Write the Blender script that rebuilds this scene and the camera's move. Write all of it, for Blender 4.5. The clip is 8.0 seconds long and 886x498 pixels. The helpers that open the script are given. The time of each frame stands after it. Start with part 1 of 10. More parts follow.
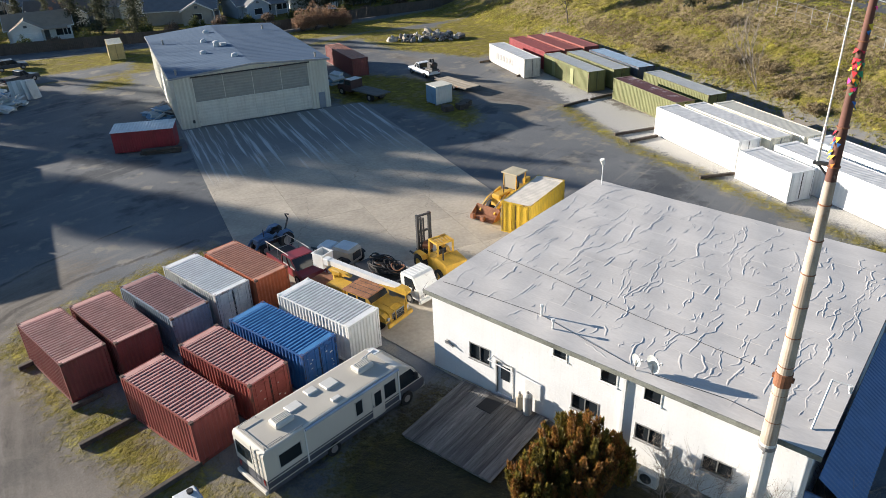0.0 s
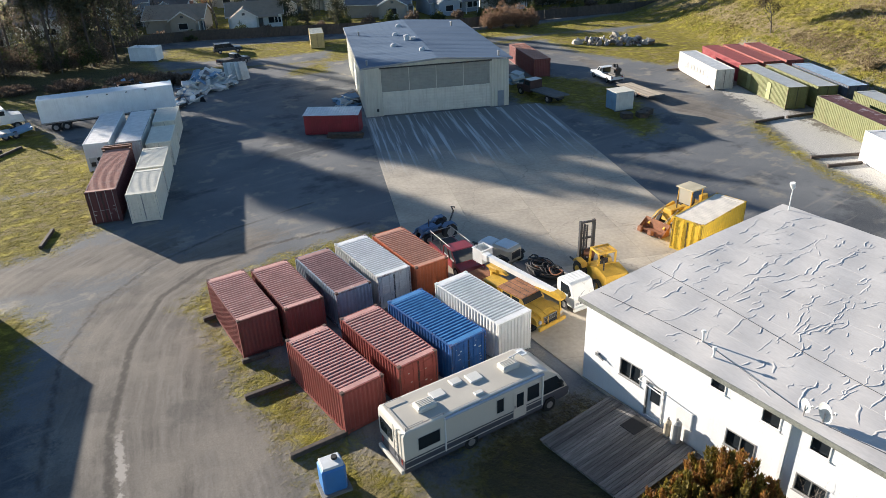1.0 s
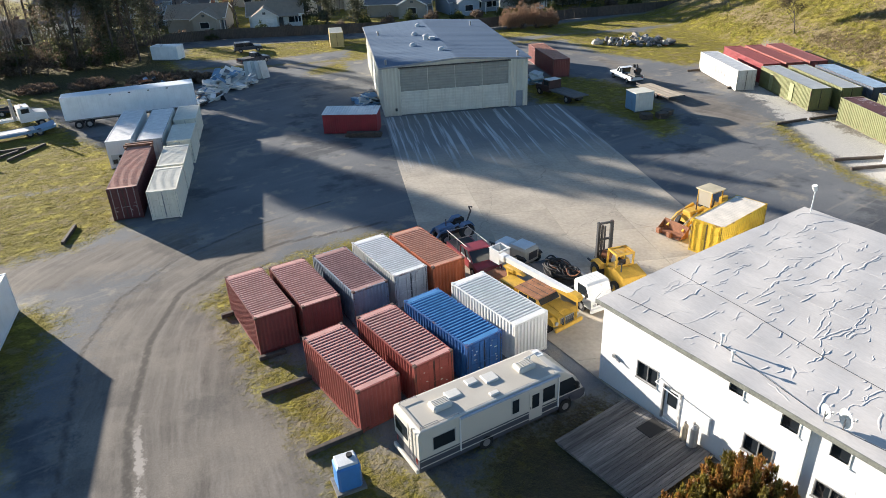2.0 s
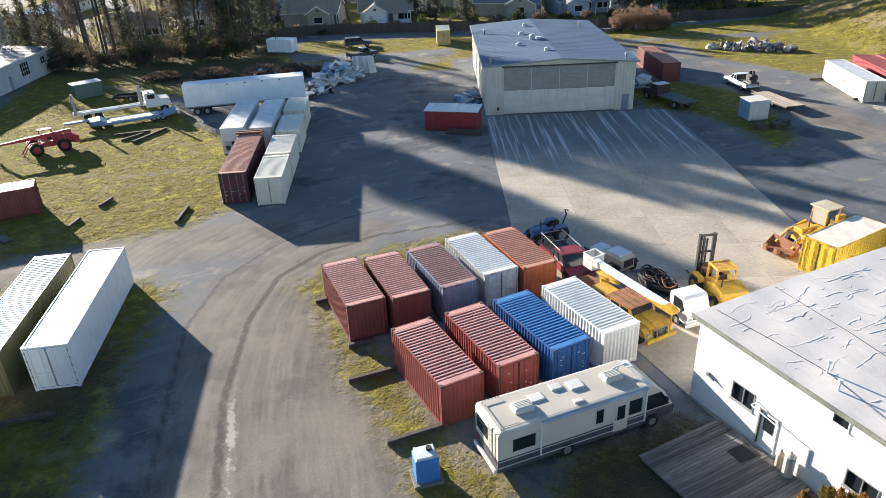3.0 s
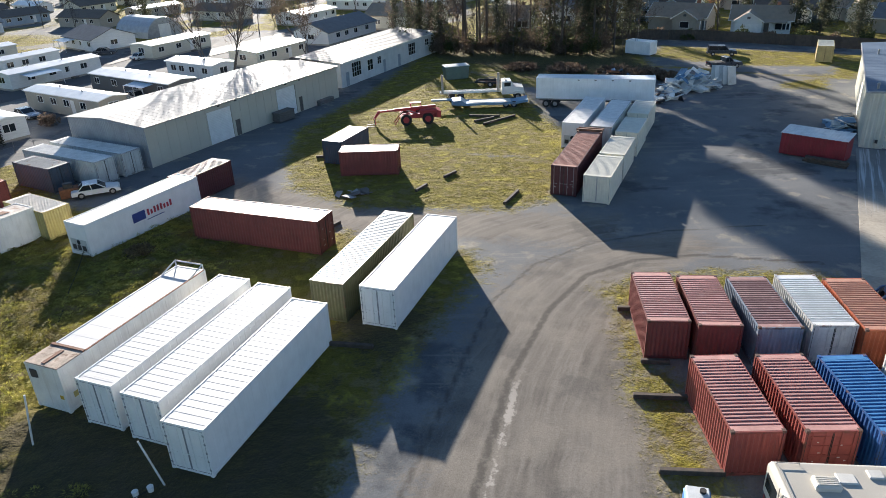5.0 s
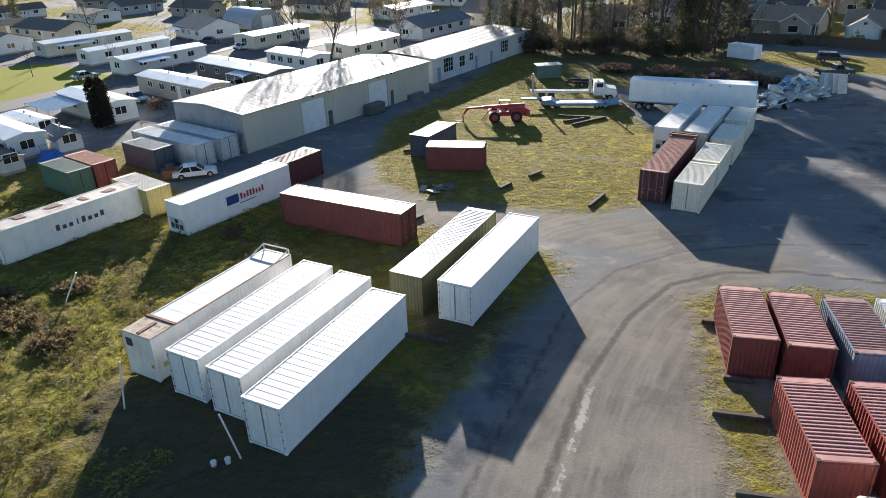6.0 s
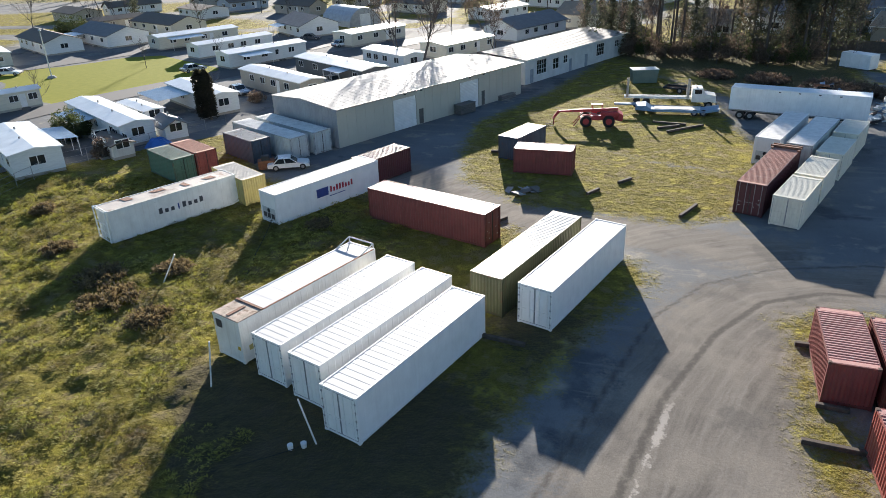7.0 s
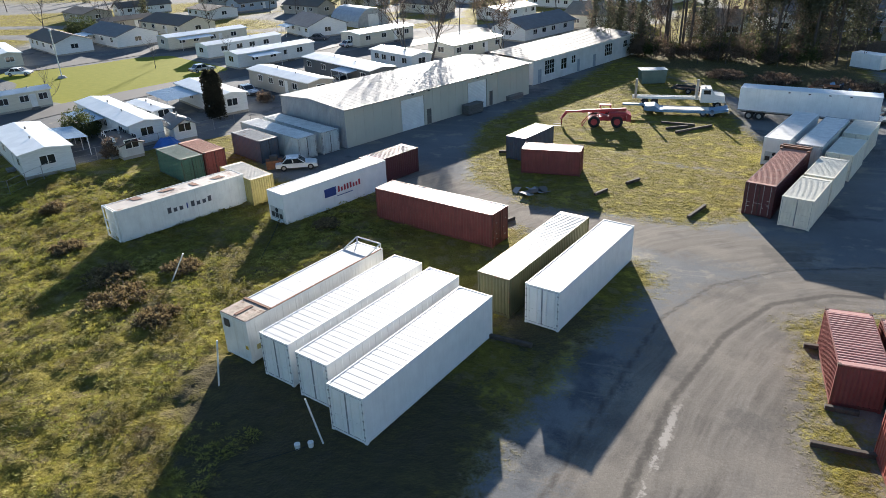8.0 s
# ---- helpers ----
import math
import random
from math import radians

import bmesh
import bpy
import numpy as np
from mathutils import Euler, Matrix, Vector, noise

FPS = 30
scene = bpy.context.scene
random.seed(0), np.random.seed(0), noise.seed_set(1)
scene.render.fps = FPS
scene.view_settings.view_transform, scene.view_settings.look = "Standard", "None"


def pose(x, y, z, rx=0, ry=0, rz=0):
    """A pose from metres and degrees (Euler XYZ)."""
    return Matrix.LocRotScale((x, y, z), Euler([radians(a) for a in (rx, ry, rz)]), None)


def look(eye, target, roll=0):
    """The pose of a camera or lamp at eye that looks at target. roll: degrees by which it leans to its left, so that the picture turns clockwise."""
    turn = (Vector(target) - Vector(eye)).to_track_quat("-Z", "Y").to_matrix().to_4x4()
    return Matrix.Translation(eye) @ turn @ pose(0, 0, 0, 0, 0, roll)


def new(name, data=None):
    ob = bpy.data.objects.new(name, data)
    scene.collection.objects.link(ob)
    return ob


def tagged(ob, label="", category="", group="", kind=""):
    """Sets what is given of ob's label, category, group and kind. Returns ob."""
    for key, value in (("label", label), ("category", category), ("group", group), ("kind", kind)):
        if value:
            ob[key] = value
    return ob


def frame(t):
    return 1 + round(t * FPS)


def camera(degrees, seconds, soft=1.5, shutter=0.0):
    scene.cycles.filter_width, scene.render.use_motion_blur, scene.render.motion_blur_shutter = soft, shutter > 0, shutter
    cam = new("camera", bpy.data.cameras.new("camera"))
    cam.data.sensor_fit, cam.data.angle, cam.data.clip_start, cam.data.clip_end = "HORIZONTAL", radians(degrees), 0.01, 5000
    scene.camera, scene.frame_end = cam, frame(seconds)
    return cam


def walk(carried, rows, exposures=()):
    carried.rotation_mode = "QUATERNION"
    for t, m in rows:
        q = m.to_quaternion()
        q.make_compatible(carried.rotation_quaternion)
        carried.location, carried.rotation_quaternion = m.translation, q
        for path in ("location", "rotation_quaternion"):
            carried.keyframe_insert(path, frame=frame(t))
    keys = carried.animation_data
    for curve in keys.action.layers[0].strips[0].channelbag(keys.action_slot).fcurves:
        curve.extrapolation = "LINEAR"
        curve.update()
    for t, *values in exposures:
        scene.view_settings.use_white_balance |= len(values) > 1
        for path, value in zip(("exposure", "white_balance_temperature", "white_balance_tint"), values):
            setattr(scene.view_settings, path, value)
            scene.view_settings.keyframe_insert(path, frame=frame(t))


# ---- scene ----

# camera: a drone that hangs in one place and pans to its left
cam = camera(65.11, 8.0, soft=0.6)
EYE = (-11.688, -24.602, 23.887)
PATH = [  # seconds, yaw, pitch, roll
    (0, -51.17, -27.59, -2.32),
    (0.1, -51.04, -27.59, -2.36),
    (0.2, -50.17, -27.55, -2.40),
    (0.3, -48.39, -27.48, -2.44),
    (0.4, -45.13, -27.35, -2.48),
    (0.5, -41.67, -27.22, -2.52),
    (0.6, -39.15, -27.13, -2.48),
    (0.7, -37.42, -27.07, -2.44),
    (0.8, -36.47, -27.03, -2.40),
    (0.9, -36.36, -27.03, -2.36),
    (1, -36.40, -27.03, -2.32),
    (1.1, -36.36, -27.03, -2.33),
    (1.2, -36.36, -27.03, -2.35),
    (2.3, -33.56, -26.99, -2.48),
    (2.4, -33.05, -26.99, -2.50),
    (2.5, -32.45, -26.98, -2.51),
    (2.6, -31.64, -26.95, -2.51),
    (2.7, -30.54, -26.91, -2.52),
    (2.8, -29.29, -26.86, -2.52),
    (3, -26.30, -26.75, -2.53),
    (3.2, -22.61, -26.61, -2.47),
    (3.3, -20.50, -26.53, -2.45),
    (3.5, -17.71, -26.42, -2.39),
    (3.7, -14.91, -26.32, -2.44),
    (4, -10.89, -26.17, -2.51),
    (4.2, -8.35, -26.08, -2.45),
    (4.3, -6.96, -26.03, -2.41),
    (4.5, -4.22, -25.94, -2.35),
    (4.7, -1.88, -25.80, -2.44),
    (4.8, -0.58, -25.72, -2.48),
    (5, 1.94, -25.57, -2.57),
    (5.2, 4.37, -25.58, -2.31),
    (6.3, 11.59, -25.40, -2.24),
    (6.4, 12.79, -25.35, -2.21),
    (6.5, 14.21, -25.29, -2.17),
    (6.6, 14.98, -25.27, -2.16),
    (6.7, 15.61, -25.25, -2.16),
    (6.8, 16.10, -25.24, -2.15),
    (7, 16.77, -25.22, -2.14),
    (7.2, 16.81, -25.22, -2.18),
    (7.5, 16.92, -25.23, -2.23),
    (7.7, 17.12, -25.21, -2.24),
    (8, 17.44, -25.18, -2.25),
]
walk(cam, [(t, pose(*EYE, 90 + pitch, 0, yaw) @ pose(0, 0, 0, 0, 0, roll)) for t, yaw, pitch, roll in PATH],
     [(0.0, 1.37, 6500, 11), (1.0, 1.53, 6500, 11), (2.5, 1.74, 6480, 11), (3.0, 1.85, 6450, 11), (3.6, 2.07, 6450, 14), (4.05, 2.20, 6450, 24), (4.6, 1.69, 6450, 15), (5.2, 1.63, 6450, 11), (8.0, 1.69, 6400, 11)])

# ---- light: a low winter sun ahead of the yard, clear sky ----
SUN_AZ, SUN_EL = 15.0, 13.0          # degrees left of +y, degrees up
sun_dir = Vector((-math.sin(radians(SUN_AZ)) * math.cos(radians(SUN_EL)), math.cos(radians(SUN_AZ)) * math.cos(radians(SUN_EL)), math.sin(radians(SUN_EL))))
sky_world = bpy.data.worlds.new("sky")
scene.world = sky_world
sky_world.use_nodes = True
_nt = sky_world.node_tree
_sky = _nt.nodes.new("ShaderNodeTexSky")
_sky.sky_type = "NISHITA"
_sky.sun_disc = False
_sky.sun_elevation = radians(SUN_EL)
_sky.sun_rotation = radians(-SUN_AZ)
_sky.air_density, _sky.dust_density, _sky.ozone_density = 1.0, 0.3, 3.2
_nt.nodes["Background"].inputs["Strength"].default_value = 0.062
_nt.links.new(_sky.outputs["Color"], _nt.nodes["Background"].inputs["Color"])
_sun = bpy.data.lights.new("sun", "SUN")
_sun.energy, _sun.angle, _sun.color = 5.0, radians(0.6), (1.0, 0.92, 0.81)
sun_lamp = new("sun", _sun)
sun_lamp.matrix_world = look(sun_dir * 200, (0, 0, 0))


# ---- materials ----
MATS = {}


def mat(name, col, dark=0.75, light=1.12, scale=1.2, fine=18.0, rough=0.6, metal=0.0, bump=0.0, rust=0.0, rust_col=(0.16, 0.06, 0.03),
        streak=0.0, streak_col=None, coords="Object", spread=0.0, stretch=(1, 1, 1), gloss=0.5, trough_shade=None):
    """A painted, weathered surface: broad and fine tone changes, rust or dirt patches, streaks that run down."""
    if name in MATS:
        return MATS[name]
    m = bpy.data.materials.new(name)
    m.use_nodes = True
    nt = m.node_tree
    N, L = nt.nodes, nt.links
    bs = N["Principled BSDF"]
    bs.inputs["Metallic"].default_value = metal
    bs.inputs["Specular IOR Level"].default_value = gloss
    tc = N.new("ShaderNodeTexCoord")
    info = N.new("ShaderNodeObjectInfo")
    add = N.new("ShaderNodeVectorMath")
    add.operation = "MULTIPLY_ADD"
    add.inputs[1].default_value = stretch
    comb = N.new("ShaderNodeCombineXYZ")
    mul = N.new("ShaderNodeMath")
    mul.operation = "MULTIPLY"
    mul.inputs[1].default_value = 37.0
    L.new(info.outputs["Random"], mul.inputs[0])
    L.new(mul.outputs[0], comb.inputs[0])
    L.new(tc.outputs[coords], add.inputs[0])
    L.new(comb.outputs[0], add.inputs[2])
    n1 = N.new("ShaderNodeTexNoise")
    n1.inputs["Scale"].default_value, n1.inputs["Detail"].default_value = scale, 5.0
    n2 = N.new("ShaderNodeTexNoise")
    n2.inputs["Scale"].default_value, n2.inputs["Detail"].default_value = fine, 3.0
    for n in (n1, n2):
        L.new(add.outputs[0], n.inputs["Vector"])
    mixn = N.new("ShaderNodeMath")
    mixn.operation = "MULTIPLY_ADD"
    mixn.inputs[1].default_value = 0.35
    L.new(n2.outputs["Fac"], mixn.inputs[0])
    sub = N.new("ShaderNodeMath")
    sub.operation = "MULTIPLY"
    sub.inputs[1].default_value = 0.65
    L.new(n1.outputs["Fac"], sub.inputs[0])
    L.new(sub.outputs[0], mixn.inputs[2])
    ramp = N.new("ShaderNodeValToRGB")
    e = ramp.color_ramp.elements
    e[0].position, e[1].position = 0.32, 0.68
    e[0].color = (*[min(1, c * dark) for c in col], 1)
    e[1].color = (*[min(1, c * light) for c in col], 1)
    L.new(mixn.outputs[0], ramp.inputs[0])
    out = ramp.outputs[0]

    def blend(mask, colour, out):
        mx = N.new("ShaderNodeMix")
        mx.data_type = "RGBA"
        L.new(mask, mx.inputs[0])
        L.new(out, mx.inputs[6])
        mx.inputs[7].default_value = (*colour, 1)
        return mx.outputs[2]

    def thresh(sock, a, b, top):
        mr = N.new("ShaderNodeMapRange")
        mr.inputs[1].default_value, mr.inputs[2].default_value, mr.inputs[4].default_value = a, b, top
        L.new(sock, mr.inputs[0])
        return mr.outputs[0]
    if streak:
        mp = N.new("ShaderNodeMapping")
        mp.inputs["Scale"].default_value = (6.0, 6.0, 0.35)
        L.new(add.outputs[0], mp.inputs[0])
        n3 = N.new("ShaderNodeTexNoise")
        n3.inputs["Scale"].default_value, n3.inputs["Detail"].default_value = 1.0, 4.0
        L.new(mp.outputs[0], n3.inputs["Vector"])
        out = blend(thresh(n3.outputs["Fac"], 0.52, 0.75, streak), streak_col or rust_col, out)
    if rust:
        n4 = N.new("ShaderNodeTexNoise")
        n4.inputs["Scale"].default_value, n4.inputs["Detail"].default_value, n4.inputs["Roughness"].default_value = scale * 0.8, 8.0, 0.68
        L.new(add.outputs[0], n4.inputs["Vector"])
        out = blend(thresh(n4.outputs["Fac"], 0.66 - 0.3 * rust, 0.78 - 0.3 * rust, 0.9), rust_col, out)
    if trough_shade:
        # shade between the ribs of a corrugated sheet, painted into its low parts
        z0, z1, tcol = trough_shade
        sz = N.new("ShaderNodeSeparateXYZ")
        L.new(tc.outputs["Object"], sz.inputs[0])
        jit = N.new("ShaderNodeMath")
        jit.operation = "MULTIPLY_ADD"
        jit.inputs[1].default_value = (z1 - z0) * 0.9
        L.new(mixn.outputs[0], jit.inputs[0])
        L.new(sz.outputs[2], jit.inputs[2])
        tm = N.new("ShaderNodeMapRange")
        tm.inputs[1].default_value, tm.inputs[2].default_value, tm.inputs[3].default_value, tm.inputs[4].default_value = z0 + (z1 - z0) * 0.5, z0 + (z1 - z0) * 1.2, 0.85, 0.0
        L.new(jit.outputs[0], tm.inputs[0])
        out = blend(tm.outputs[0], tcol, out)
    if spread:
        hs = N.new("ShaderNodeHueSaturation")
        vr = N.new("ShaderNodeMapRange")
        vr.inputs[3].default_value, vr.inputs[4].default_value = 1 - spread, 1 + spread
        L.new(info.outputs["Random"], vr.inputs[0])
        L.new(vr.outputs[0], hs.inputs["Value"])
        L.new(out, hs.inputs["Color"])
        out = hs.outputs[0]
    L.new(out, bs.inputs["Base Color"])
    rr = N.new("ShaderNodeMapRange")
    rr.inputs[3].default_value, rr.inputs[4].default_value = max(0.05, rough - 0.12), min(1, rough + 0.12)
    L.new(n1.outputs["Fac"], rr.inputs[0])
    L.new(rr.outputs[0], bs.inputs["Roughness"])
    if bump:
        bp = N.new("ShaderNodeBump")
        bp.inputs["Distance"].default_value = bump
        L.new(mixn.outputs[0], bp.inputs["Height"])
        L.new(bp.outputs[0], bs.inputs["Normal"])
    MATS[name] = m
    return m


def glass(name="window_glass", col=(0.02, 0.025, 0.03), rough=0.08):
    if name in MATS:
        return MATS[name]
    m = bpy.data.materials.new(name)
    m.use_nodes = True
    bs = m.node_tree.nodes["Principled BSDF"]
    bs.inputs["Base Color"].default_value = (*col, 1)
    bs.inputs["Roughness"].default_value = rough
    bs.inputs["IOR"].default_value = 1.5
    MATS[name] = m
    return m


# ---- mesh building ----
class MB:
    """Collects vertices and faces of one part."""

    def __init__(self):
        self.v, self.f = [], []

    def quad(self, a, b, c, d):
        i = len(self.v)
        self.v += [tuple(a), tuple(b), tuple(c), tuple(d)]
        self.f.append((i, i + 1, i + 2, i + 3))
        return self

    def tri(self, a, b, c):
        i = len(self.v)
        self.v += [tuple(a), tuple(b), tuple(c)]
        self.f.append((i, i + 1, i + 2))
        return self

    def box(self, x0, y0, z0, x1, y1, z1, m=None, bev=0.0):
        """A box; bev chamfers its four upright and its top edges."""
        i = len(self.v)
        if not bev:
            vs = [(x0, y0, z0), (x1, y0, z0), (x1, y1, z0), (x0, y1, z0), (x0, y0, z1), (x1, y0, z1), (x1, y1, z1), (x0, y1, z1)]
            fs = [(0, 3, 2, 1), (4, 5, 6, 7), (0, 1, 5, 4), (1, 2, 6, 5), (2, 3, 7, 6), (3, 0, 4, 7)]
        else:
            b = bev
            ring = [(x0 + b, y0), (x1 - b, y0), (x1, y0 + b), (x1, y1 - b), (x1 - b, y1), (x0 + b, y1), (x0, y1 - b), (x0, y0 + b)]
            cx, cy = (x0 + x1) / 2, (y0 + y1) / 2
            sx, sy = (x1 - x0 - 2 * b) / (x1 - x0), (y1 - y0 - 2 * b) / (y1 - y0)
            vs = [(x, y, z0) for x, y in ring] + [(x, y, z1 - b) for x, y in ring] + [(cx + (x - cx) * sx, cy + (y - cy) * sy, z1) for x, y in ring]
            fs = [tuple(range(7, -1, -1)), tuple(range(16, 24))]
            for k in range(8):
                j = (k + 1) % 8
                fs += [(k, j, 8 + j, 8 + k), (8 + k, 8 + j, 16 + j, 16 + k)]
        if m is not None:
            vs = [tuple(m @ Vector(p)) for p in vs]
        self.v += vs
        self.f += [tuple(i + k for k in q) for q in fs]
        return self

    def prism(self, pts, a, b, axis="x", m=None):
        """A closed outline pts (2D) swept from a to b along an axis; outline runs in the other two axes."""
        i, n = len(self.v), len(pts)
        put = {"x": lambda p, s: (s, p[0], p[1]), "y": lambda p, s: (p[0], s, p[1]), "z": lambda p, s: (p[0], p[1], s)}[axis]
        vs = [put(p, a) for p in pts] + [put(p, b) for p in pts]
        if m is not None:
            vs = [tuple(m @ Vector(p)) for p in vs]
        self.v += vs
        self.f += [tuple(i + k for k in range(n)), tuple(i + n + k for k in range(n - 1, -1, -1))]
        self.f += [(i + (k + 1) % n, i + k, i + n + k, i + n + (k + 1) % n) for k in range(n)]
        return self

    def tube(self, a, b, r0, r1=None, n=8, cap=True):
        """A round bar from a to b, tapering from r0 to r1."""
        a, b = Vector(a), Vector(b)
        r1 = r0 if r1 is None else r1
        q = (b - a).to_track_quat("Z", "Y")
        i = len(self.v)
        for p, r in ((a, r0), (b, r1)):
            for k in range(n):
                w = 2 * math.pi * k / n
                self.v.append(tuple(p + q @ Vector((r * math.cos(w), r * math.sin(w), 0))))
        self.f += [(i + k, i + (k + 1) % n, i + n + (k + 1) % n, i + n + k) for k in range(n)]
        if cap:
            self.f += [tuple(i + k for k in range(n - 1, -1, -1)), tuple(i + n + k for k in range(n))]
        return self

    def loop(self, pts, r, n=5, closed=False):
        """One unbroken round cable or hose through the points."""
        pts = [Vector(p) for p in pts]
        m, i = len(pts), len(self.v)
        for k, p in enumerate(pts):
            a = pts[k - 1] if k or closed else p
            b = pts[(k + 1) % m] if k < m - 1 or closed else p
            d = (b - a).normalized()
            s = d.cross(Vector((0.13, 0.07, 1.0))).normalized()
            w = d.cross(s)
            for j in range(n):
                c = 2 * math.pi * j / n
                self.v.append(tuple(p + (s * math.cos(c) + w * math.sin(c)) * r))
        for k in range(m if closed else m - 1):
            k2 = (k + 1) % m
            for j in range(n):
                j2 = (j + 1) % n
                self.f.append((i + k * n + j, i + k * n + j2, i + k2 * n + j2, i + k2 * n + j))
        return self

    def wave(self, o, u, v, out, period, depth, flat=0.3):
        """A corrugated sheet from o along u (waves) and v (straight); out is the way it bulges."""
        o, u, v, out = Vector(o), Vector(u), Vector(v), Vector(out).normalized()
        n = max(1, round(u.length / period))
        pts = []
        for k in range(n):
            for s, d in ((0.0, 0), (flat, 0), (0.5, 1), (0.5 + flat, 1)):
                pts.append(((k + s) / n, d))
        pts.append((1.0, 0))
        i = len(self.v)
        for s, d in pts:
            p = o + u * s + out * depth * d
            self.v += [tuple(p), tuple(p + v)]
        self.f += [(i + 2 * k, i + 2 * k + 2, i + 2 * k + 3, i + 2 * k + 1) for k in range(len(pts) - 1)]
        return self

    def mesh(self, name, smooth=False):
        me = bpy.data.meshes.new(name)
        me.from_pydata(self.v, [], self.f)
        me.validate()
        if smooth:
            me.shade_smooth()
        me.update()
        return me


def part(name, mb, material, parent, label="", smooth=False, m=None):
    ob = new(name, mb.mesh(name, smooth) if isinstance(mb, MB) else mb)
    if not ob.data.materials:
        ob.data.materials.append(material)
    ob.parent = parent
    if m is not None:
        ob.matrix_basis = m
    if label:
        tagged(ob, label=label)
    return ob


def thing(name, x, y, yaw, label, category, group="", z=0.0, kind=""):
    ob = new(name)
    ob.empty_display_size = 0.3
    ob.matrix_basis = pose(x, y, z, 0, 0, yaw)
    return tagged(ob, label, category, group, kind)


def solo(name, mb, material, label, category, x=0, y=0, z=0, yaw=0, group="", kind="", smooth=False):
    ob = new(name, mb.mesh(name, smooth))
    ob.data.materials.append(material)
    ob.matrix_basis = pose(x, y, z, 0, 0, yaw)
    return tagged(ob, label, category, group, kind)

# ---- the ground: one sheet, flat yard, a bank that rises to the road on the east side ----
def smooth(a, b, x):
    t = np.clip((x - a) / (b - a), 0, 1)
    return t * t * (3 - 2 * t)


def inside(poly, X, Y):
    """Signed distance to a polygon (positive inside), in metres."""
    d = np.full(X.shape, 1e9)
    inn = np.zeros(X.shape, bool)
    n = len(poly)
    for k in range(n):
        (x0, y0), (x1, y1) = poly[k], poly[(k + 1) % n]
        ex, ey = x1 - x0, y1 - y0
        t = np.clip(((X - x0) * ex + (Y - y0) * ey) / (ex * ex + ey * ey), 0, 1)
        d = np.minimum(d, np.hypot(X - x0 - t * ex, Y - y0 - t * ey))
        c = ((y0 > Y) != (y1 > Y))
        with np.errstate(divide="ignore", invalid="ignore"):
            xi = x0 + (Y - y0) / (y1 - y0 if y1 != y0 else 1e-9) * ex
        inn ^= c & (X < xi)
    return np.where(inn, d, -d)


BANK_A, BANK_B = (50.0, -32.0), (99.0, 52.0)


def bank(X, Y):
    ex, ey = BANK_B[0] - BANK_A[0], BANK_B[1] - BANK_A[1]
    n = math.hypot(ex, ey)
    return ((X - BANK_A[0]) * ey - (Y - BANK_A[1]) * ex) / n


def height(X, Y):
    d = bank(X, Y)
    z = 8.5 * np.clip((d - 1.5) / 19.0, 0, 1) ** 0.9 * smooth(95, 55, Y)
    return z


def axis(lo, hi, step, far):
    inner = list(np.arange(lo, hi + 1e-6, step))
    out, s = [], step
    p = hi
    while p < far:
        s *= 1.35
        p += s
        out.append(p)
    low, s, p = [], step, lo
    while p > -far:
        s *= 1.35
        p -= s
        low.append(p)
    return np.array(low[::-1] + inner + out)


GRASS = [
    [(-29, 40), (-22, 34.5), (-8, 32.5), (-3, 34.5), (-2, 40), (3, 52), (0, 62), (-2, 78), (-14, 108), (-20, 108), (-26, 82), (-33, 62), (-32, 50)],
    [(-29, 34), (-17, 27), (-11, 25), (-9.5, 22), (-14, 12), (-17, 3), (-19, -12), (-25, -40), (-160, -40), (-160, 30), (-92, 30), (-77, 36), (-71, 45), (-64, 53), (-57, 47), (-50, 37.5), (-44, 36)],
    [(-2.6, 18.0), (0, 20.0), (6, 20.5), (12, 20.3), (14.6, 19.4), (13.5, 14.5), (-1.5, 14)],
    [(-2.0, 18), (-0.8, 12), (-0.6, 9), (0.5, 6.6), (0, 0), (1.5, -6), (6, -13), (-3.6, -10), (-3.4, -4), (-2.8, 3), (-3.2, 6), (-2.6, 10)],
    [(4, -4), (12, -5), (11.8, -30), (0, -30), (0, -8)],
    [(39, -24), (43.5, -14.5), (47.4, -6), (51, 2), (55, 8.7), (60.5, 15.7), (62.6, 14.4), (57.0, 7.8), (53.0, 1.8), (49.5, -6.4), (45.5, -14.4), (41.2, -24)],
    [(53, 50), (61.2, 47.7), (63.2, 41.2), (62.9, 34.0), (57, 25.5), (52.6, 20.2), (47.7, 19.0), (49.5, 24), (50.6, 29.0), (50.9, 34.6), (47.7, 38.4)],
    [(66, 72.5), (79.9, 67.1), (75.9, 54.9), (76.8, 47.9), (77.6, 38.7), (84.2, 38.2), (96.5, 47.0), (99, 58), (97.3, 59.6), (87.5, 70.1)],
    [(80, 40), (80, 52), (98, 63), (120, 62), (112, 46), (100, 36)],
    [(22, 102), (27, 113), (52, 99), (78, 84), (66, 82), (52, 86.5), (44, 88.5), (35, 91), (27, 97)],
    [(-30, 134), (26, 124), (22, 106), (21, 92), (22, 84), (12, 79), (0, 80), (-8, 92), (-20, 109)],
    [(33.6, 74.8), (35.4, 78.6), (43.5, 80.8), (39.7, 72.7)],
    [(-20, 130), (-12, 108), (10, 100), (30, 86), (44, 82), (50, 92), (80, 84), (100, 78), (130, 72), (110, 60), (96, 66), (84, 70), (76, 75), (60, 82), (52, 84), (46, 78), (36, 84), (26, 92), (10, 98)],
]
LAWN = [(-122, 70.5), (-103, 59), (-93, 78.4), (-89.6, 93), (-120, 109.5), (-131, 81.5)]
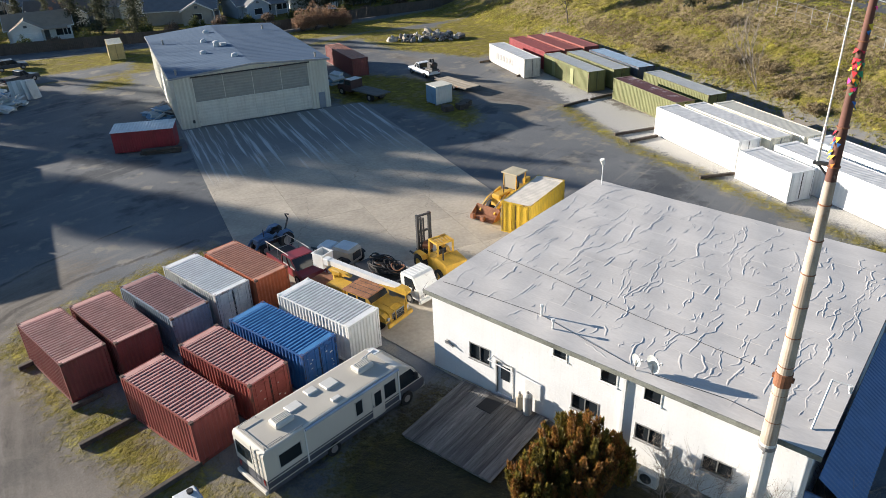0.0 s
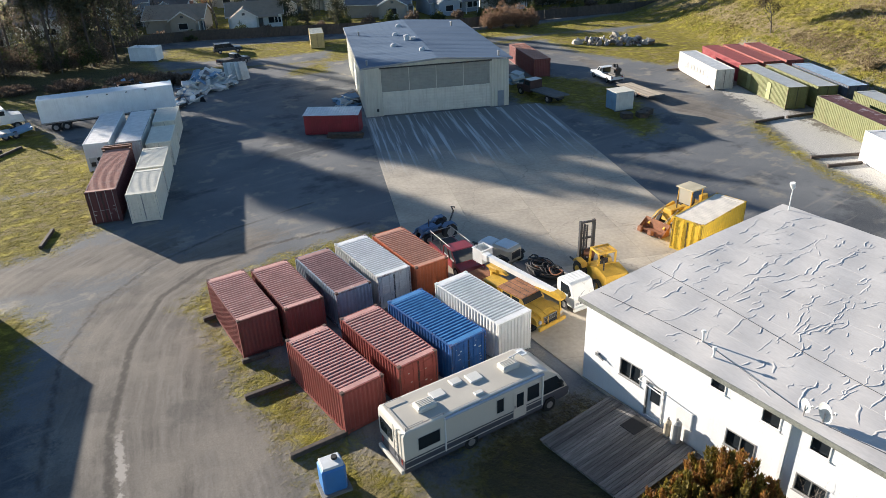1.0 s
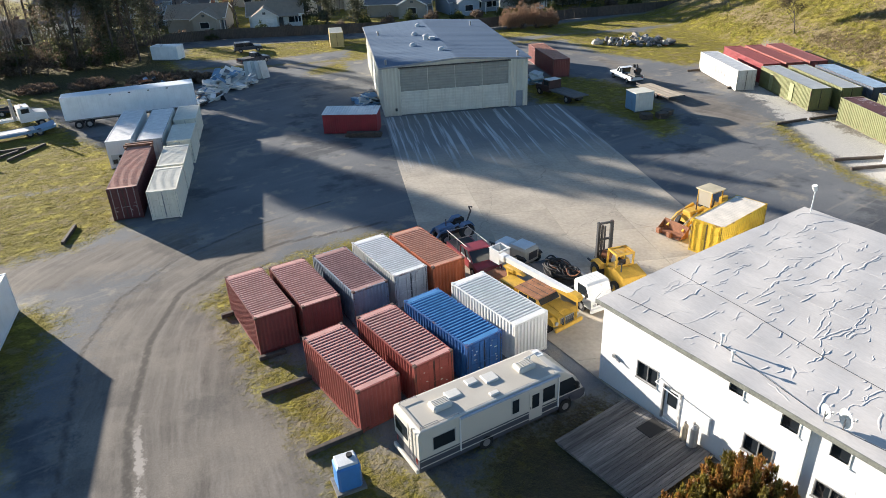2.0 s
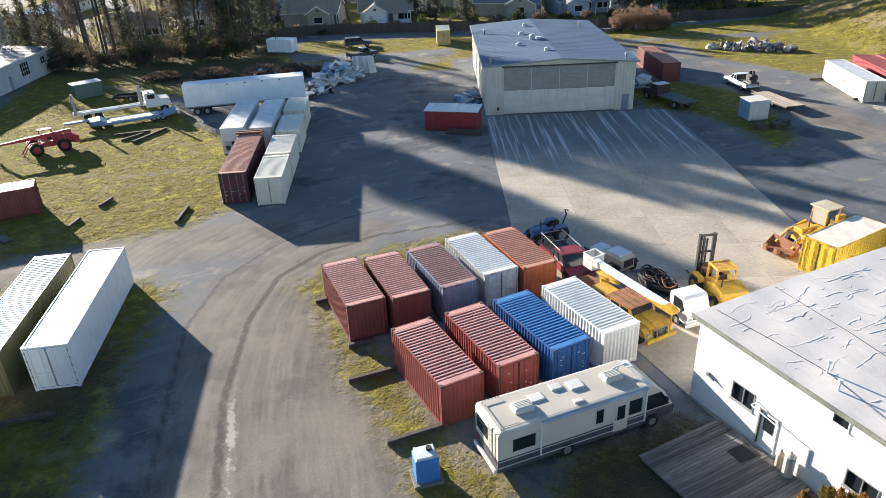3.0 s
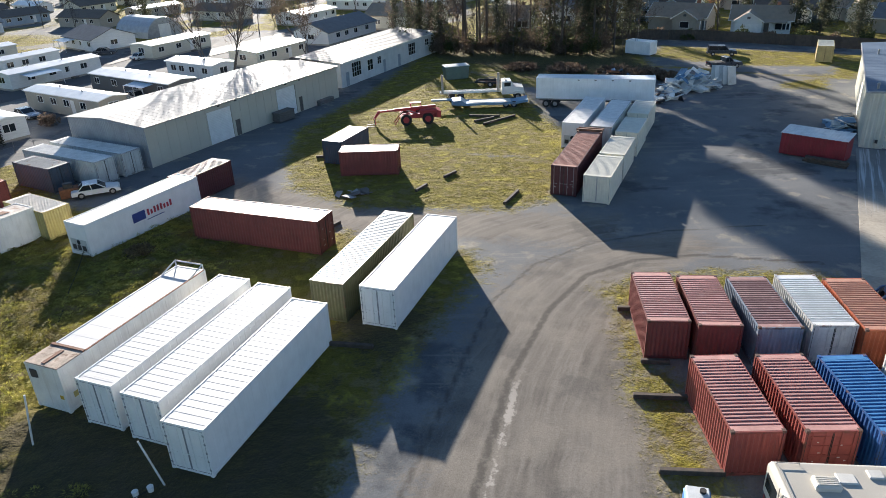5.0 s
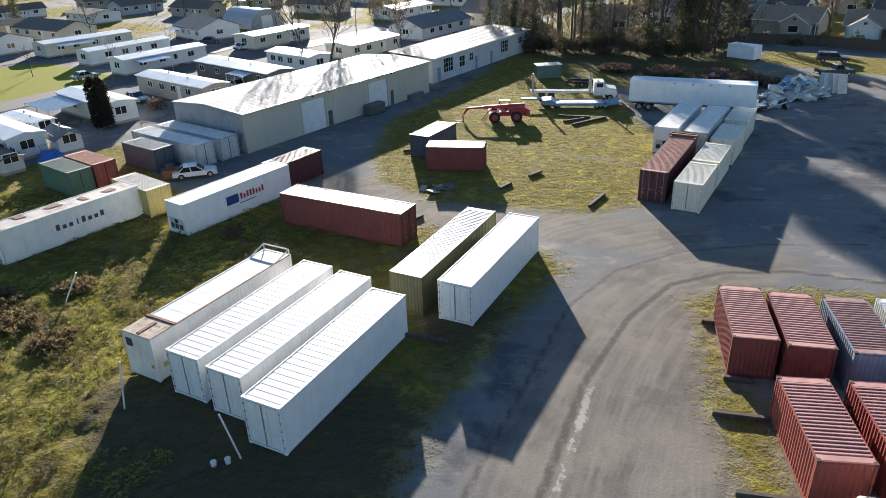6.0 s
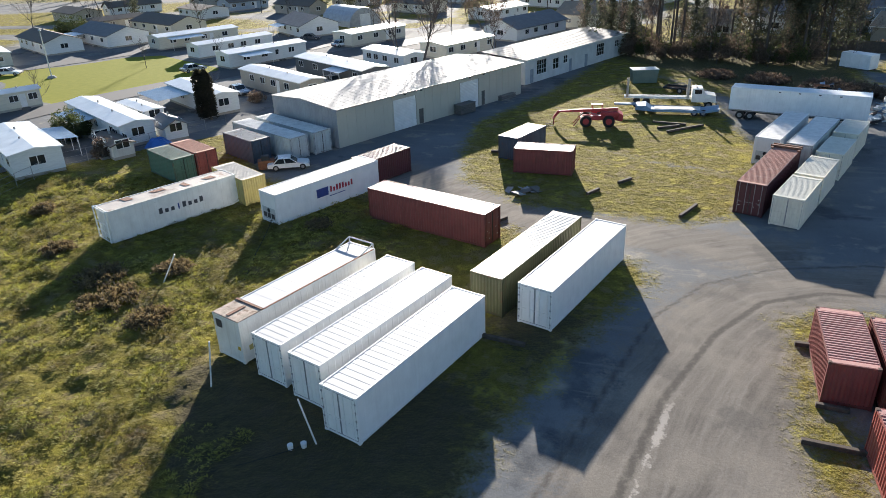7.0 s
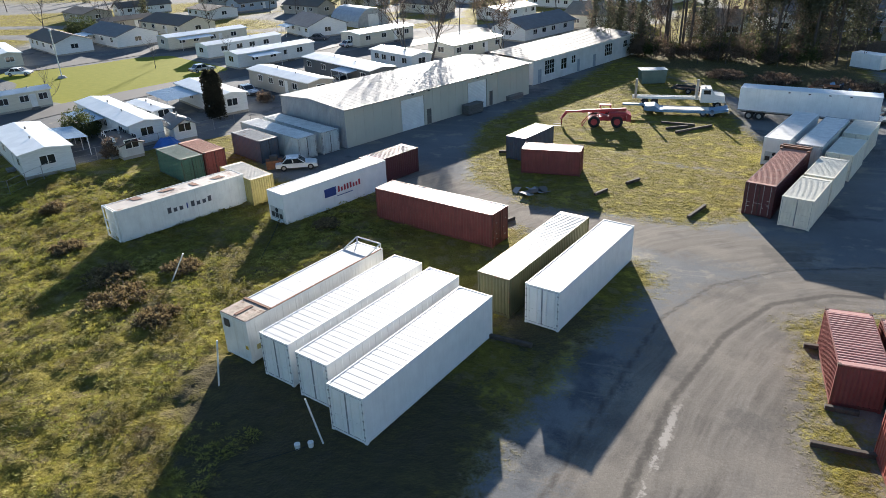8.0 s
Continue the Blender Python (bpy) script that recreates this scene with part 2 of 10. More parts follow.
PALE = [
    [(71.6, 67.3), (74.8, 58.6), (69.8, 46.9), (66.4, 38.8), (56.5, 21.1), (53.4, 16.2), (62, 16), (66.1, 25.3), (68.7, 37.1), (73.9, 48.6)],
    [(-21.4, 59.6), (-15.9, 53.9), (-10.6, 50.8), (-2.4, 47.8), (-2.8, 45.6), (-10.8, 48.6), (-16.0, 51.9)],
    [(26, 92), (40, 82), (52, 84), (53, 81.5), (40, 78.5), (28, 86)],
    [(-15.0, 0), (-12.8, 8), (-11.0, 15), (-7.5, 22), (-2, 25.5), (6, 28), (8, 24), (4, 20.5), (1, 18.5), (1.5, 12), (1.5, 0), (4, -12), (-12, -14)],
    [(-8, 33), (-20, 34.5), (-30, 41), (-40, 48), (-44, 44), (-34, 36), (-22, 29.5), (-10, 26.5), (0, 24), (2, 31)],
    [(41, -24), (45.5, -14), (49.5, -6), (53, 2), (57, 8), (62.5, 14.5), (68.5, 21), (71, 29), (76, 36), (90, 46), (99, 40), (86, 20), (60, -22), (50, -30)],
]
CHALK = [(40, -26), (45.5, -14), (49.5, -6), (53, 2), (57, 8), (62.5, 14.5), (68.5, 21), (71.5, 27), (75, 25), (64, 8), (62, -2), (60, -22), (50, -30)]


PARK_FAR = [(-100, 128), (-155, 128), (-400, 60), (-420, 420), (160, 420), (150, 110), (60, 140), (-10, 140), (-30, 160), (-70, 150)]
# belt earth first; the rest put the motorhome's and containers' shade into the colour
SOIL_SHADE = [
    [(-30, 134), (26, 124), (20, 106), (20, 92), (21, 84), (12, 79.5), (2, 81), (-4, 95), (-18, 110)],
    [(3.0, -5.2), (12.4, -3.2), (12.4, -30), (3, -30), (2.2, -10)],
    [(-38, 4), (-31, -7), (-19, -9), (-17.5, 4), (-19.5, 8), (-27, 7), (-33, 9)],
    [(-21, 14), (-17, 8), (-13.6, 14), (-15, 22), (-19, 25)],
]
TRACK = [(-13.8, -14), (-11.9, -2), (-9.3, 8.0), (-6.2, 15.4), (-2.9, 20.2), (1.0, 22.3), (6.0, 22.9), (14.4, 21.0)]
TRACK_WEST = [(-17.0, -8), (-14.7, 0), (-11.9, 10.0), (-9.9, 16.8), (-6.4, 22.2), (-1.5, 25.6), (5, 27.5), (13, 28)]


def polyline(pts, X, Y):
    """Distance from a line and the way along it, in metres."""
    best = np.full(X.shape, 1e9)
    along = np.zeros(X.shape)
    run = 0.0
    for (x0, y0), (x1, y1) in zip(pts, pts[1:]):
        ex, ey = x1 - x0, y1 - y0
        n = math.hypot(ex, ey)
        t = np.clip(((X - x0) * ex + (Y - y0) * ey) / (n * n), 0, 1)
        dd = np.hypot(X - x0 - t * ex, Y - y0 - t * ey)
        sgn = np.sign((X - x0) * ey - (Y - y0) * ex)
        near = dd < np.abs(best)
        along = np.where(near, run + t * n, along)
        best = np.where(near, dd * np.where(sgn == 0, 1, sgn), best)
        run += n
    return best, along


GROUND = {}


def ground_z(x, y):
    """Height of the finished ground sheet."""
    xs, ys, Z = GROUND["x"], GROUND["y"], GROUND["z"]
    i = int(np.clip(np.searchsorted(xs, x) - 1, 0, len(xs) - 2))
    j = int(np.clip(np.searchsorted(ys, y) - 1, 0, len(ys) - 2))
    u, v = (x - xs[i]) / (xs[i + 1] - xs[i]), (y - ys[j]) / (ys[j + 1] - ys[j])
    return float((Z[j, i] * (1 - u) + Z[j, i + 1] * u) * (1 - v) + (Z[j + 1, i] * (1 - u) + Z[j + 1, i + 1] * u) * v)


def make_ground():
    xs, ys = axis(-70, 96, 0.42, 2500), axis(-30, 128, 0.42, 2500)
    X, Y = np.meshgrid(xs, ys)
    nx, ny = len(xs), len(ys)
    Z = height(X, Y)
    grass = np.max([inside(p, X, Y) for p in GRASS], axis=0)
    grass = np.maximum(grass, bank(X, Y) - 4)
    yard = [(-75, 36), (-75, 60), (-28, 128), (20, 124), (110, 76), (130, 60), (60, -60), (-75, -60)]
    grass = np.maximum(grass, -inside(yard, X, Y) - 3)
    park = [(-75, 38), (-140, 40), (-170, 120), (-90, 200), (-20, 170), (-26, 112), (-52, 66)]
    gardens = 6.0 * np.sin(X * 0.21 + 2.0 * np.sin(Y * 0.13)) * np.sin(Y * 0.17 + 1.3 * np.sin(X * 0.11)) + 1.6
    grass = np.where(inside(park, X, Y) > 0, -6, grass)
    grass = np.where(inside(PARK_FAR, X, Y) > 0, gardens, grass)
    # the worn path over the middle field
    grass = np.minimum(grass, 1.9 - 1.3 * inside(PALE[1], X, Y))
    lawn = inside(LAWN, X, Y)
    pale = np.max([inside(p, X, Y) for p in PALE], axis=0)
    # uneven tussocks where the grass grows
    rough = np.array([0.9 * noise.noise(Vector((x * 0.45, y * 0.45, 3.1))) + 0.8 * noise.noise(Vector((x * 1.15, y * 1.15, 7.7))) for x, y in zip(X.ravel(), Y.ravel())]).reshape(X.shape)
    west = smooth(-28, -34, X) * smooth(40, 32, Y)
    amp = np.where(grass > 0, 0.05 + 0.21 * west + 0.20 * smooth(4, 10, bank(X, Y)), 0.010)
    near = smooth(400, 150, np.hypot(X, Y - 40))
    Z = Z + rough * amp * near - 0.02
    GROUND.update(x=xs, y=ys, z=Z)
    me = bpy.data.meshes.new("ground")
    idx = np.arange(nx * ny).reshape(ny, nx)
    quads = np.stack([idx[:-1, :-1], idx[:-1, 1:], idx[1:, 1:], idx[1:, :-1]], -1).reshape(-1, 4)
    me.from_pydata(np.stack([X, Y, Z], -1).reshape(-1, 3).tolist(), [], quads.tolist())
    at = me.attributes.new("zone", "FLOAT_COLOR", "POINT")
    cols = np.stack([np.clip(grass / 8 + 0.5, 0, 1), np.clip(pale / 8 + 0.5, 0, 1), np.clip(lawn / 8 + 0.5, 0, 1), np.clip(inside(CHALK, X, Y) / 8 + 0.5, 0, 1)], -1)
    at.data.foreach_set("color", cols.reshape(-1).astype(np.float32))
    # distance across and along the gravel track, for its ruts
    d, along = polyline(TRACK, X, Y)
    d2, _ = polyline(TRACK_WEST, X, Y)
    at = me.attributes.new("track", "FLOAT_COLOR", "POINT")
    rut = np.maximum(np.exp(-(d / 0.30) ** 2), 0.8 * np.exp(-(d2 / 0.28) ** 2))
    cols = np.stack([d, along, rut, np.ones_like(X)], -1)
    at.data.foreach_set("color", cols.reshape(-1).astype(np.float32))
    # dry straw bands on the bank; bare dark soil and painted-in shade round the motorhome and the insulated containers
    dd = bank(X, Y)
    dry = 0.95 * np.exp(-((dd - 8.2) / 2.0) ** 2) + 0.95 * smooth(12.0, 15.0, dd) * smooth(36, 14, Y) + 0.25 * smooth(3, 8, dd)
    soil_shade = np.max([inside(p, X, Y) for p in SOIL_SHADE], axis=0)
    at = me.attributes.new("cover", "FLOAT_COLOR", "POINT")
    cols = np.stack([np.clip(dry, 0, 1), np.clip(soil_shade / 8 + 0.5, 0, 1), np.zeros_like(X), np.ones_like(X)], -1)
    at.data.foreach_set("color", cols.reshape(-1).astype(np.float32))
    me.shade_smooth()
    ob = new("ground", me)
    me.materials.append(ground_material())
    return tagged(ob, "worn asphalt and gravel yard with mossy grass edges", "ground", kind="structure")


def ground_material():
    m = bpy.data.materials.new("ground")
    m.use_nodes = True
    nt = m.node_tree
    N, L = nt.nodes, nt.links
    bs = N["Principled BSDF"]
    tc = N.new("ShaderNodeTexCoord")

    def noise_at(scale, detail=5.0, rough=0.55, stretch=None):
        n = N.new("ShaderNodeTexNoise")
        n.inputs["Scale"].default_value, n.inputs["Detail"].default_value, n.inputs["Roughness"].default_value = scale, detail, rough
        if stretch:
            mp = N.new("ShaderNodeMapping")
            mp.inputs["Scale"].default_value = stretch
            L.new(tc.outputs["Object"], mp.inputs[0])
            L.new(mp.outputs[0], n.inputs["Vector"])
        else:
            L.new(tc.outputs["Object"], n.inputs["Vector"])
        return n.outputs["Fac"]

    def ramp(sock, stops):
        r = N.new("ShaderNodeValToRGB")
        e = r.color_ramp.elements
        while len(e) < len(stops):
            e.new(0.5)
        for k, (p, c) in enumerate(stops):
            e[k].position, e[k].color = p, (*c, 1)
        L.new(sock, r.inputs[0])
        return r.outputs[0]

    def math_(op, a, b, c=None):
        n = N.new("ShaderNodeMath")
        n.operation = op
        for k, s in enumerate((a, b, c)):
            if s is None:
                continue
            if isinstance(s, (int, float)):
                n.inputs[k].default_value = s
            else:
                L.new(s, n.inputs[k])
        return n.outputs[0]

    def mix(fac, a, b):
        n = N.new("ShaderNodeMix")
        n.data_type = "RGBA"
        L.new(fac, n.inputs[0])
        for k, s in ((6, a), (7, b)):
            if isinstance(s, tuple):
                n.inputs[k].default_value = (*s, 1)
            else:
                L.new(s, n.inputs[k])
        return n.outputs[2]

    def step(sock, a, b):
        n = N.new("ShaderNodeMapRange")
        n.interpolation_type = "SMOOTHSTEP"
        n.inputs[1].default_value, n.inputs[2].default_value = a, b
        L.new(sock, n.inputs[0])
        return n.outputs[0]
    zone = N.new("ShaderNodeAttribute")
    zone.attribute_name = "zone"
    sep = N.new("ShaderNodeSeparateColor")
    L.new(zone.outputs["Color"], sep.inputs[0])
    big, mid, fine, grit = noise_at(0.12, 4), noise_at(0.9, 6, 0.62), noise_at(5.0, 5, 0.65), noise_at(22.0, 3, 0.75)
    pebble = noise_at(9.0, 4, 0.8)
    tussock = noise_at(1.5, 5, 0.6)
    trk = N.new("ShaderNodeAttribute")
    trk.attribute_name = "track"
    tsep = N.new("ShaderNodeSeparateColor")
    L.new(trk.outputs["Color"], tsep.inputs[0])
    tco = N.new("ShaderNodeCombineXYZ")
    warp = noise_at(0.35, 3)
    L.new(math_("MULTIPLY_ADD", warp, 1.6, math_("MULTIPLY", tsep.outputs[0], 1.9)), tco.inputs[0])
    L.new(math_("MULTIPLY", tsep.outputs[1], 0.10), tco.inputs[1])
    tn = N.new("ShaderNodeTexNoise")
    tn.inputs["Scale"].default_value, tn.inputs["Detail"].default_value, tn.inputs["Roughness"].default_value = 1.0, 6.0, 0.62
    L.new(tco.outputs[0], tn.inputs["Vector"])
    tyre = tn.outputs["Fac"]
    patch = noise_at(0.28, 5, 0.6)
    asphalt = mix(mid, ramp(grit, [(0.25, (0.100, 0.106, 0.113)), (0.75, (0.200, 0.205, 0.208))]), ramp(big, [(0.3, (0.095, 0.102, 0.110)), (0.7, (0.225, 0.228, 0.225))]))
    asphalt = mix(step(patch, 0.55, 0.64), asphalt, ramp(grit, [(0.3, (0.19, 0.178, 0.155)), (0.7, (0.30, 0.28, 0.24))]))
    asphalt = mix(step(noise_at(0.075, 5, 0.65), 0.54, 0.62), asphalt, ramp(grit, [(0.3, (0.055, 0.060, 0.067)), (0.7, (0.122, 0.128, 0.134))]))
    sweep = noise_at(1.0, 5, 0.6, (0.06, 0.9, 1))
    asphalt = mix(math_("MULTIPLY", step(sweep, 0.56, 0.68), 0.45), asphalt, (0.25, 0.235, 0.21))
    pale = mix(fine, ramp(grit, [(0.25, (0.125, 0.111, 0.094)), (0.8, (0.264, 0.238, 0.205))]), ramp(tyre, [(0.24, (0.092, 0.081, 0.068)), (0.5, (0.185, 0.165, 0.142)), (0.76, (0.317, 0.286, 0.247))]))
    pale = mix(math_("MULTIPLY", step(patch, 0.50, 0.64), 0.7), pale, ramp(tyre, [(0.35, (0.106, 0.094, 0.081)), (0.65, (0.220, 0.199, 0.172))]))
    dust = noise_at(0.2, 4, 0.6)
    pale = mix(math_("MULTIPLY", step(dust, 0.50, 0.62), 0.6), pale, ramp(grit, [(0.3, (0.198, 0.176, 0.146)), (0.7, (0.295, 0.264, 0.220))]))
    pale = mix(math_("MULTIPLY", step(dust, 0.47, 0.36), 0.6), pale, ramp(grit, [(0.3, (0.075, 0.070, 0.064)), (0.7, (0.141, 0.131, 0.117))]))
    rutmask = math_("MULTIPLY", step(math_("ADD", tsep.outputs[2], math_("MULTIPLY_ADD", fine, 0.6, -0.3)), 0.35, 0.85), 0.75)
    beside = math_("SUBTRACT", 0.42, math_("ABSOLUTE", math_("SUBTRACT", tsep.outputs[0], 0.5), None))
    rubble = step(math_("ADD", beside, math_("MULTIPLY_ADD", mid, 1.5, math_("MULTIPLY_ADD", fine, 0.8, -1.2))), 0.22, 0.42)
    rubble = math_("MULTIPLY", math_("MULTIPLY", rubble, step(tsep.outputs[1], 25.0, 20.0)), 0.7)
    grass = mix(fine, ramp(mid, [(0.28, (0.040, 0.034, 0.012)), (0.5, (0.135, 0.118, 0.023)), (0.72, (0.24, 0.195, 0.05))]), ramp(grit, [(0.25, (0.028, 0.026, 0.009)), (0.8, (0.26, 0.22, 0.045))]))
    grass = mix(math_("MULTIPLY", step(patch, 0.54, 0.68), 0.8), grass, ramp(fine, [(0.3, (0.085, 0.066, 0.034)), (0.7, (0.24, 0.185, 0.088))]))
    moss = noise_at(0.55, 5, 0.62)
    grass = mix(math_("MULTIPLY", step(moss, 0.53, 0.64), 0.75), grass, ramp(fine, [(0.3, (0.17, 0.155, 0.022)), (0.7, (0.40, 0.345, 0.06))]))
    grass = mix(math_("MULTIPLY", step(moss, 0.47, 0.38), 0.6), grass, ramp(grit, [(0.3, (0.13, 0.10, 0.06)), (0.7, (0.26, 0.21, 0.13))]))
    cov = N.new("ShaderNodeAttribute")
    cov.attribute_name = "cover"
    csep = N.new("ShaderNodeSeparateColor")
    L.new(cov.outputs["Color"], csep.inputs[0])
    dry = step(math_("ADD", csep.outputs[0], math_("MULTIPLY_ADD", mid, 1.6, math_("MULTIPLY_ADD", patch, 1.6, -1.6))), 0.25, 0.75)
    grass = mix(math_("MULTIPLY", math_("MULTIPLY", dry, csep.outputs[0]), 1.0), grass, ramp(fine, [(0.25, (0.07, 0.052, 0.034)), (0.75, (0.30, 0.235, 0.14))]))
    # dark soil colour that also paints shade over the grass
    soil_shade_mask = step(math_("ADD", csep.outputs[1], math_("MULTIPLY_ADD", mid, 1.1, math_("MULTIPLY_ADD", fine, 0.5, -0.8))), 0.40, 0.72)
    grass = mix(math_("MULTIPLY", soil_shade_mask, 0.85), grass, ramp(grit, [(0.3, (0.026, 0.023, 0.020)), (0.7, (0.075, 0.067, 0.057))]))
    lawn = mix(grit, (0.19, 0.20, 0.022), ramp(mid, [(0.3, (0.20, 0.205, 0.022)), (0.7, (0.30, 0.285, 0.04))]))
    edge = math_("MULTIPLY_ADD", mid, 0.55, math_("MULTIPLY_ADD", fine, 0.45, -0.5))
    gmask = step(math_("ADD", sep.outputs[0], math_("MULTIPLY", edge, 1.0)), 0.40, 0.70)
    pmask = step(math_("ADD", sep.outputs[1], math_("MULTIPLY", edge, 1.2)), 0.36, 0.70)
    lmask = step(math_("ADD", sep.outputs[2], math_("MULTIPLY", edge, 0.2)), 0.49, 0.51)
    col = mix(pmask, asphalt, pale)
    cmask = step(math_("ADD", zone.outputs["Alpha"], math_("MULTIPLY", edge, 1.2)), 0.44, 0.62)
    col = mix(cmask, col, ramp(pebble, [(0.3, (0.33, 0.315, 0.285)), (0.7, (0.58, 0.555, 0.51))]))
    col = mix(rutmask, col, (0.075, 0.068, 0.06))
    speck = ramp(pebble, [(0.3, (0.86, 0.86, 0.86)), (0.7, (1.14, 1.14, 1.14))])
    mulc = N.new("ShaderNodeMix")
    mulc.data_type, mulc.blend_type = "RGBA", "MULTIPLY"
    mulc.inputs[0].default_value = 1.0
    L.new(col, mulc.inputs[6])
    L.new(speck, mulc.inputs[7])
    col = mulc.outputs[2]
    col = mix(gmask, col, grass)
    col = mix(rubble, col, (0.46, 0.42, 0.37))
    col = mix(lmask, col, lawn)
    L.new(col, bs.inputs["Base Color"])
    # the fuzz of blades catches the low sun
    L.new(math_("MULTIPLY", gmask, math_("MULTIPLY_ADD", lmask, -0.12, 0.12)), bs.inputs["Sheen Weight"])
    bs.inputs["Sheen Roughness"].default_value = 0.45
    bs.inputs["Sheen Tint"].default_value = (1.0, 0.86, 0.25, 1)
    bs.inputs["Roughness"].default_value = 0.95
    L.new(math_("MULTIPLY_ADD", math_("MAXIMUM", gmask, lmask), -0.06, 0.12), bs.inputs["Specular IOR Level"])
    bp = N.new("ShaderNodeBump")
    bp.inputs["Distance"].default_value = 1.0
    bp.inputs["Strength"].default_value = 1.0
    hard = math_("ADD", math_("MULTIPLY", pebble, 0.007), math_("MULTIPLY", fine, 0.010))
    soft_ = math_("ADD", math_("MULTIPLY_ADD", tussock, 0.4, -0.29), math_("ADD", math_("MULTIPLY", fine, 0.13), math_("MULTIPLY", pebble, 0.07)))
    hm = N.new("ShaderNodeMix")
    L.new(math_("MULTIPLY", gmask, math_("SUBTRACT", 1.0, lmask)), hm.inputs[0])
    L.new(hard, hm.inputs[2])
    L.new(soft_, hm.inputs[3])
    L.new(hm.outputs[0], bp.inputs["Height"])
    L.new(bp.outputs[0], bs.inputs["Normal"])
    return m


make_ground()

# ---- shipping containers ----
WALL_PERIOD, ROOF_PERIOD = 0.278, 0.265


FRAMES = {}


def paint(name, col, rust=0.15, streak=0.25, rough=0.55, **kw):
    m = mat("paint_" + name, col, rust=rust, streak=streak, rough=rough, bump=0.004, **kw)
    if rust > 0.05:
        FRAMES[m.name] = mat("worn_paint_" + name, [c * 0.85 for c in col], rust=min(0.62, rust + 0.36), rust_col=(0.12, 0.055, 0.035), streak=streak, rough=rough, scale=2.6, bump=0.004)
    return m


def container(x, y, yaw, length, high, body, roof, label, doors="near", kind="dry", roof_kind="ribs", group="", z=0.0, rib=0.042, tilt=(0, 0), door_mat=None):
    """x, y: middle of the floor. The near end is -y. kind dry: corrugated; reefer: smooth insulated walls."""
    W, Lh, base = 2.438 / 2, length / 2, 0.14
    th = thing("shipping_container", x, y, yaw, label, "container", group, z)
    th.matrix_basis = th.matrix_basis @ pose(0, 0, 0, *tilt, 0)
    fr = MB()
    p = 0.11
    for sx in (-1, 1):
        for sy in (-1, 1):
            fr.box(min(sx * W, sx * (W - p)), min(sy * Lh, sy * (Lh - p)), 0.0, max(sx * W, sx * (W - p)), max(sy * Lh, sy * (Lh - p)), high)
            for zz in (0.0, high - 0.12):
                fr.box(min(sx * (W + 0.006), sx * (W - 0.165)), min(sy * (Lh + 0.006), sy * (Lh - 0.18)), zz - 0.006, max(sx * (W + 0.006), sx * (W - 0.165)), max(sy * (Lh + 0.006), sy * (Lh - 0.18)), zz + 0.126)
        fr.box(min(sx * W, sx * (W - 0.07)), -Lh + p, base - 0.1, max(sx * W, sx * (W - 0.07)), Lh - p, base + 0.06)
        fr.box(min(sx * W, sx * (W - 0.07)), -Lh + p, high - 0.09, max(sx * W, sx * (W - 0.07)), Lh - p, high - 0.01)
    for sy in (-1, 1):
        fr.box(-W + p, min(sy * Lh, sy * (Lh - 0.09)), base - 0.1, W - p, max(sy * Lh, sy * (Lh - 0.09)), base + 0.06)
        fr.box(-W + p, min(sy * Lh, sy * (Lh - 0.09)), high - 0.13, W - p, max(sy * Lh, sy * (Lh - 0.09)), high - 0.01)
    part("frame", fr, FRAMES.get(body.name, body), th)
    zlo, zhi = base + 0.05, high - 0.08
    for sx in (-1, 1):
        s = MB()
        if kind == "dry":
            s.wave((sx * (W - 0.045), -sx * (Lh - p), zlo), (0, sx * (length - 2 * p), 0), (0, 0, zhi - zlo), (sx, 0, 0), WALL_PERIOD, 0.036)
        else:
            s.wave((sx * (W - 0.03), -sx * (Lh - p), zlo), (0, sx * (length - 2 * p), 0), (0, 0, zhi - zlo), (sx, 0, 0), 1.1, 0.008, 0.46)
        part("side_wall", s, body, th)
    r = MB()
    if roof_kind in ("ribs", "fine"):
        cap = 0.42 if roof_kind == "ribs" and kind == "dry" else 0.1
        r.wave((-W + 0.06, -Lh + cap, high - 0.045), (0, length - 2 * cap, 0), (2 * W - 0.12, 0, 0), (0, 0, 1), ROOF_PERIOD if roof_kind == "ribs" else 0.5, rib if roof_kind == "ribs" else 0.009, 0.34 if roof_kind == "ribs" else 0.42)
        for v in range(len(r.f)):
            r.f[v] = r.f[v][::-1]
    else:
        r.wave((-W + 0.06, -Lh + 0.1, high - 0.045), (0, length - 0.2, 0), (2 * W - 0.12, 0, 0), (0, 0, 1), 1.2, 0.005, 0.46)
        for v in range(len(r.f)):
            r.f[v] = r.f[v][::-1]
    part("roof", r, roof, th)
    if roof_kind == "ribs" and kind == "dry":
        for sy in (-1, 1):
            ea, eb = sorted((sy * (Lh - 0.09), sy * (Lh - 0.425)))
            part("header_plate", MB().box(-W + 0.06, ea, high - 0.05, W - 0.06, eb, high - 0.006), roof, th)
    if length < 7 and kind == "dry":
        for sx in (-1, 1):
            for sy in (-1, 1):
                ca, cb = sorted((sx * (W + 0.009), sx * (W - 0.17)))
                cc, cd = sorted((sy * (Lh + 0.009), sy * (Lh - 0.185)))
                part("corner_casting", MB().box(ca, cc, high - 0.115, cb, cd, high + 0.014), CASTING if body in (REDBROWN, REDBROWN_DARK, ORANGE, GREYBLUE) else FRAMES.get(body.name, body), th, "steel corner casting")
    dm = door_mat or body
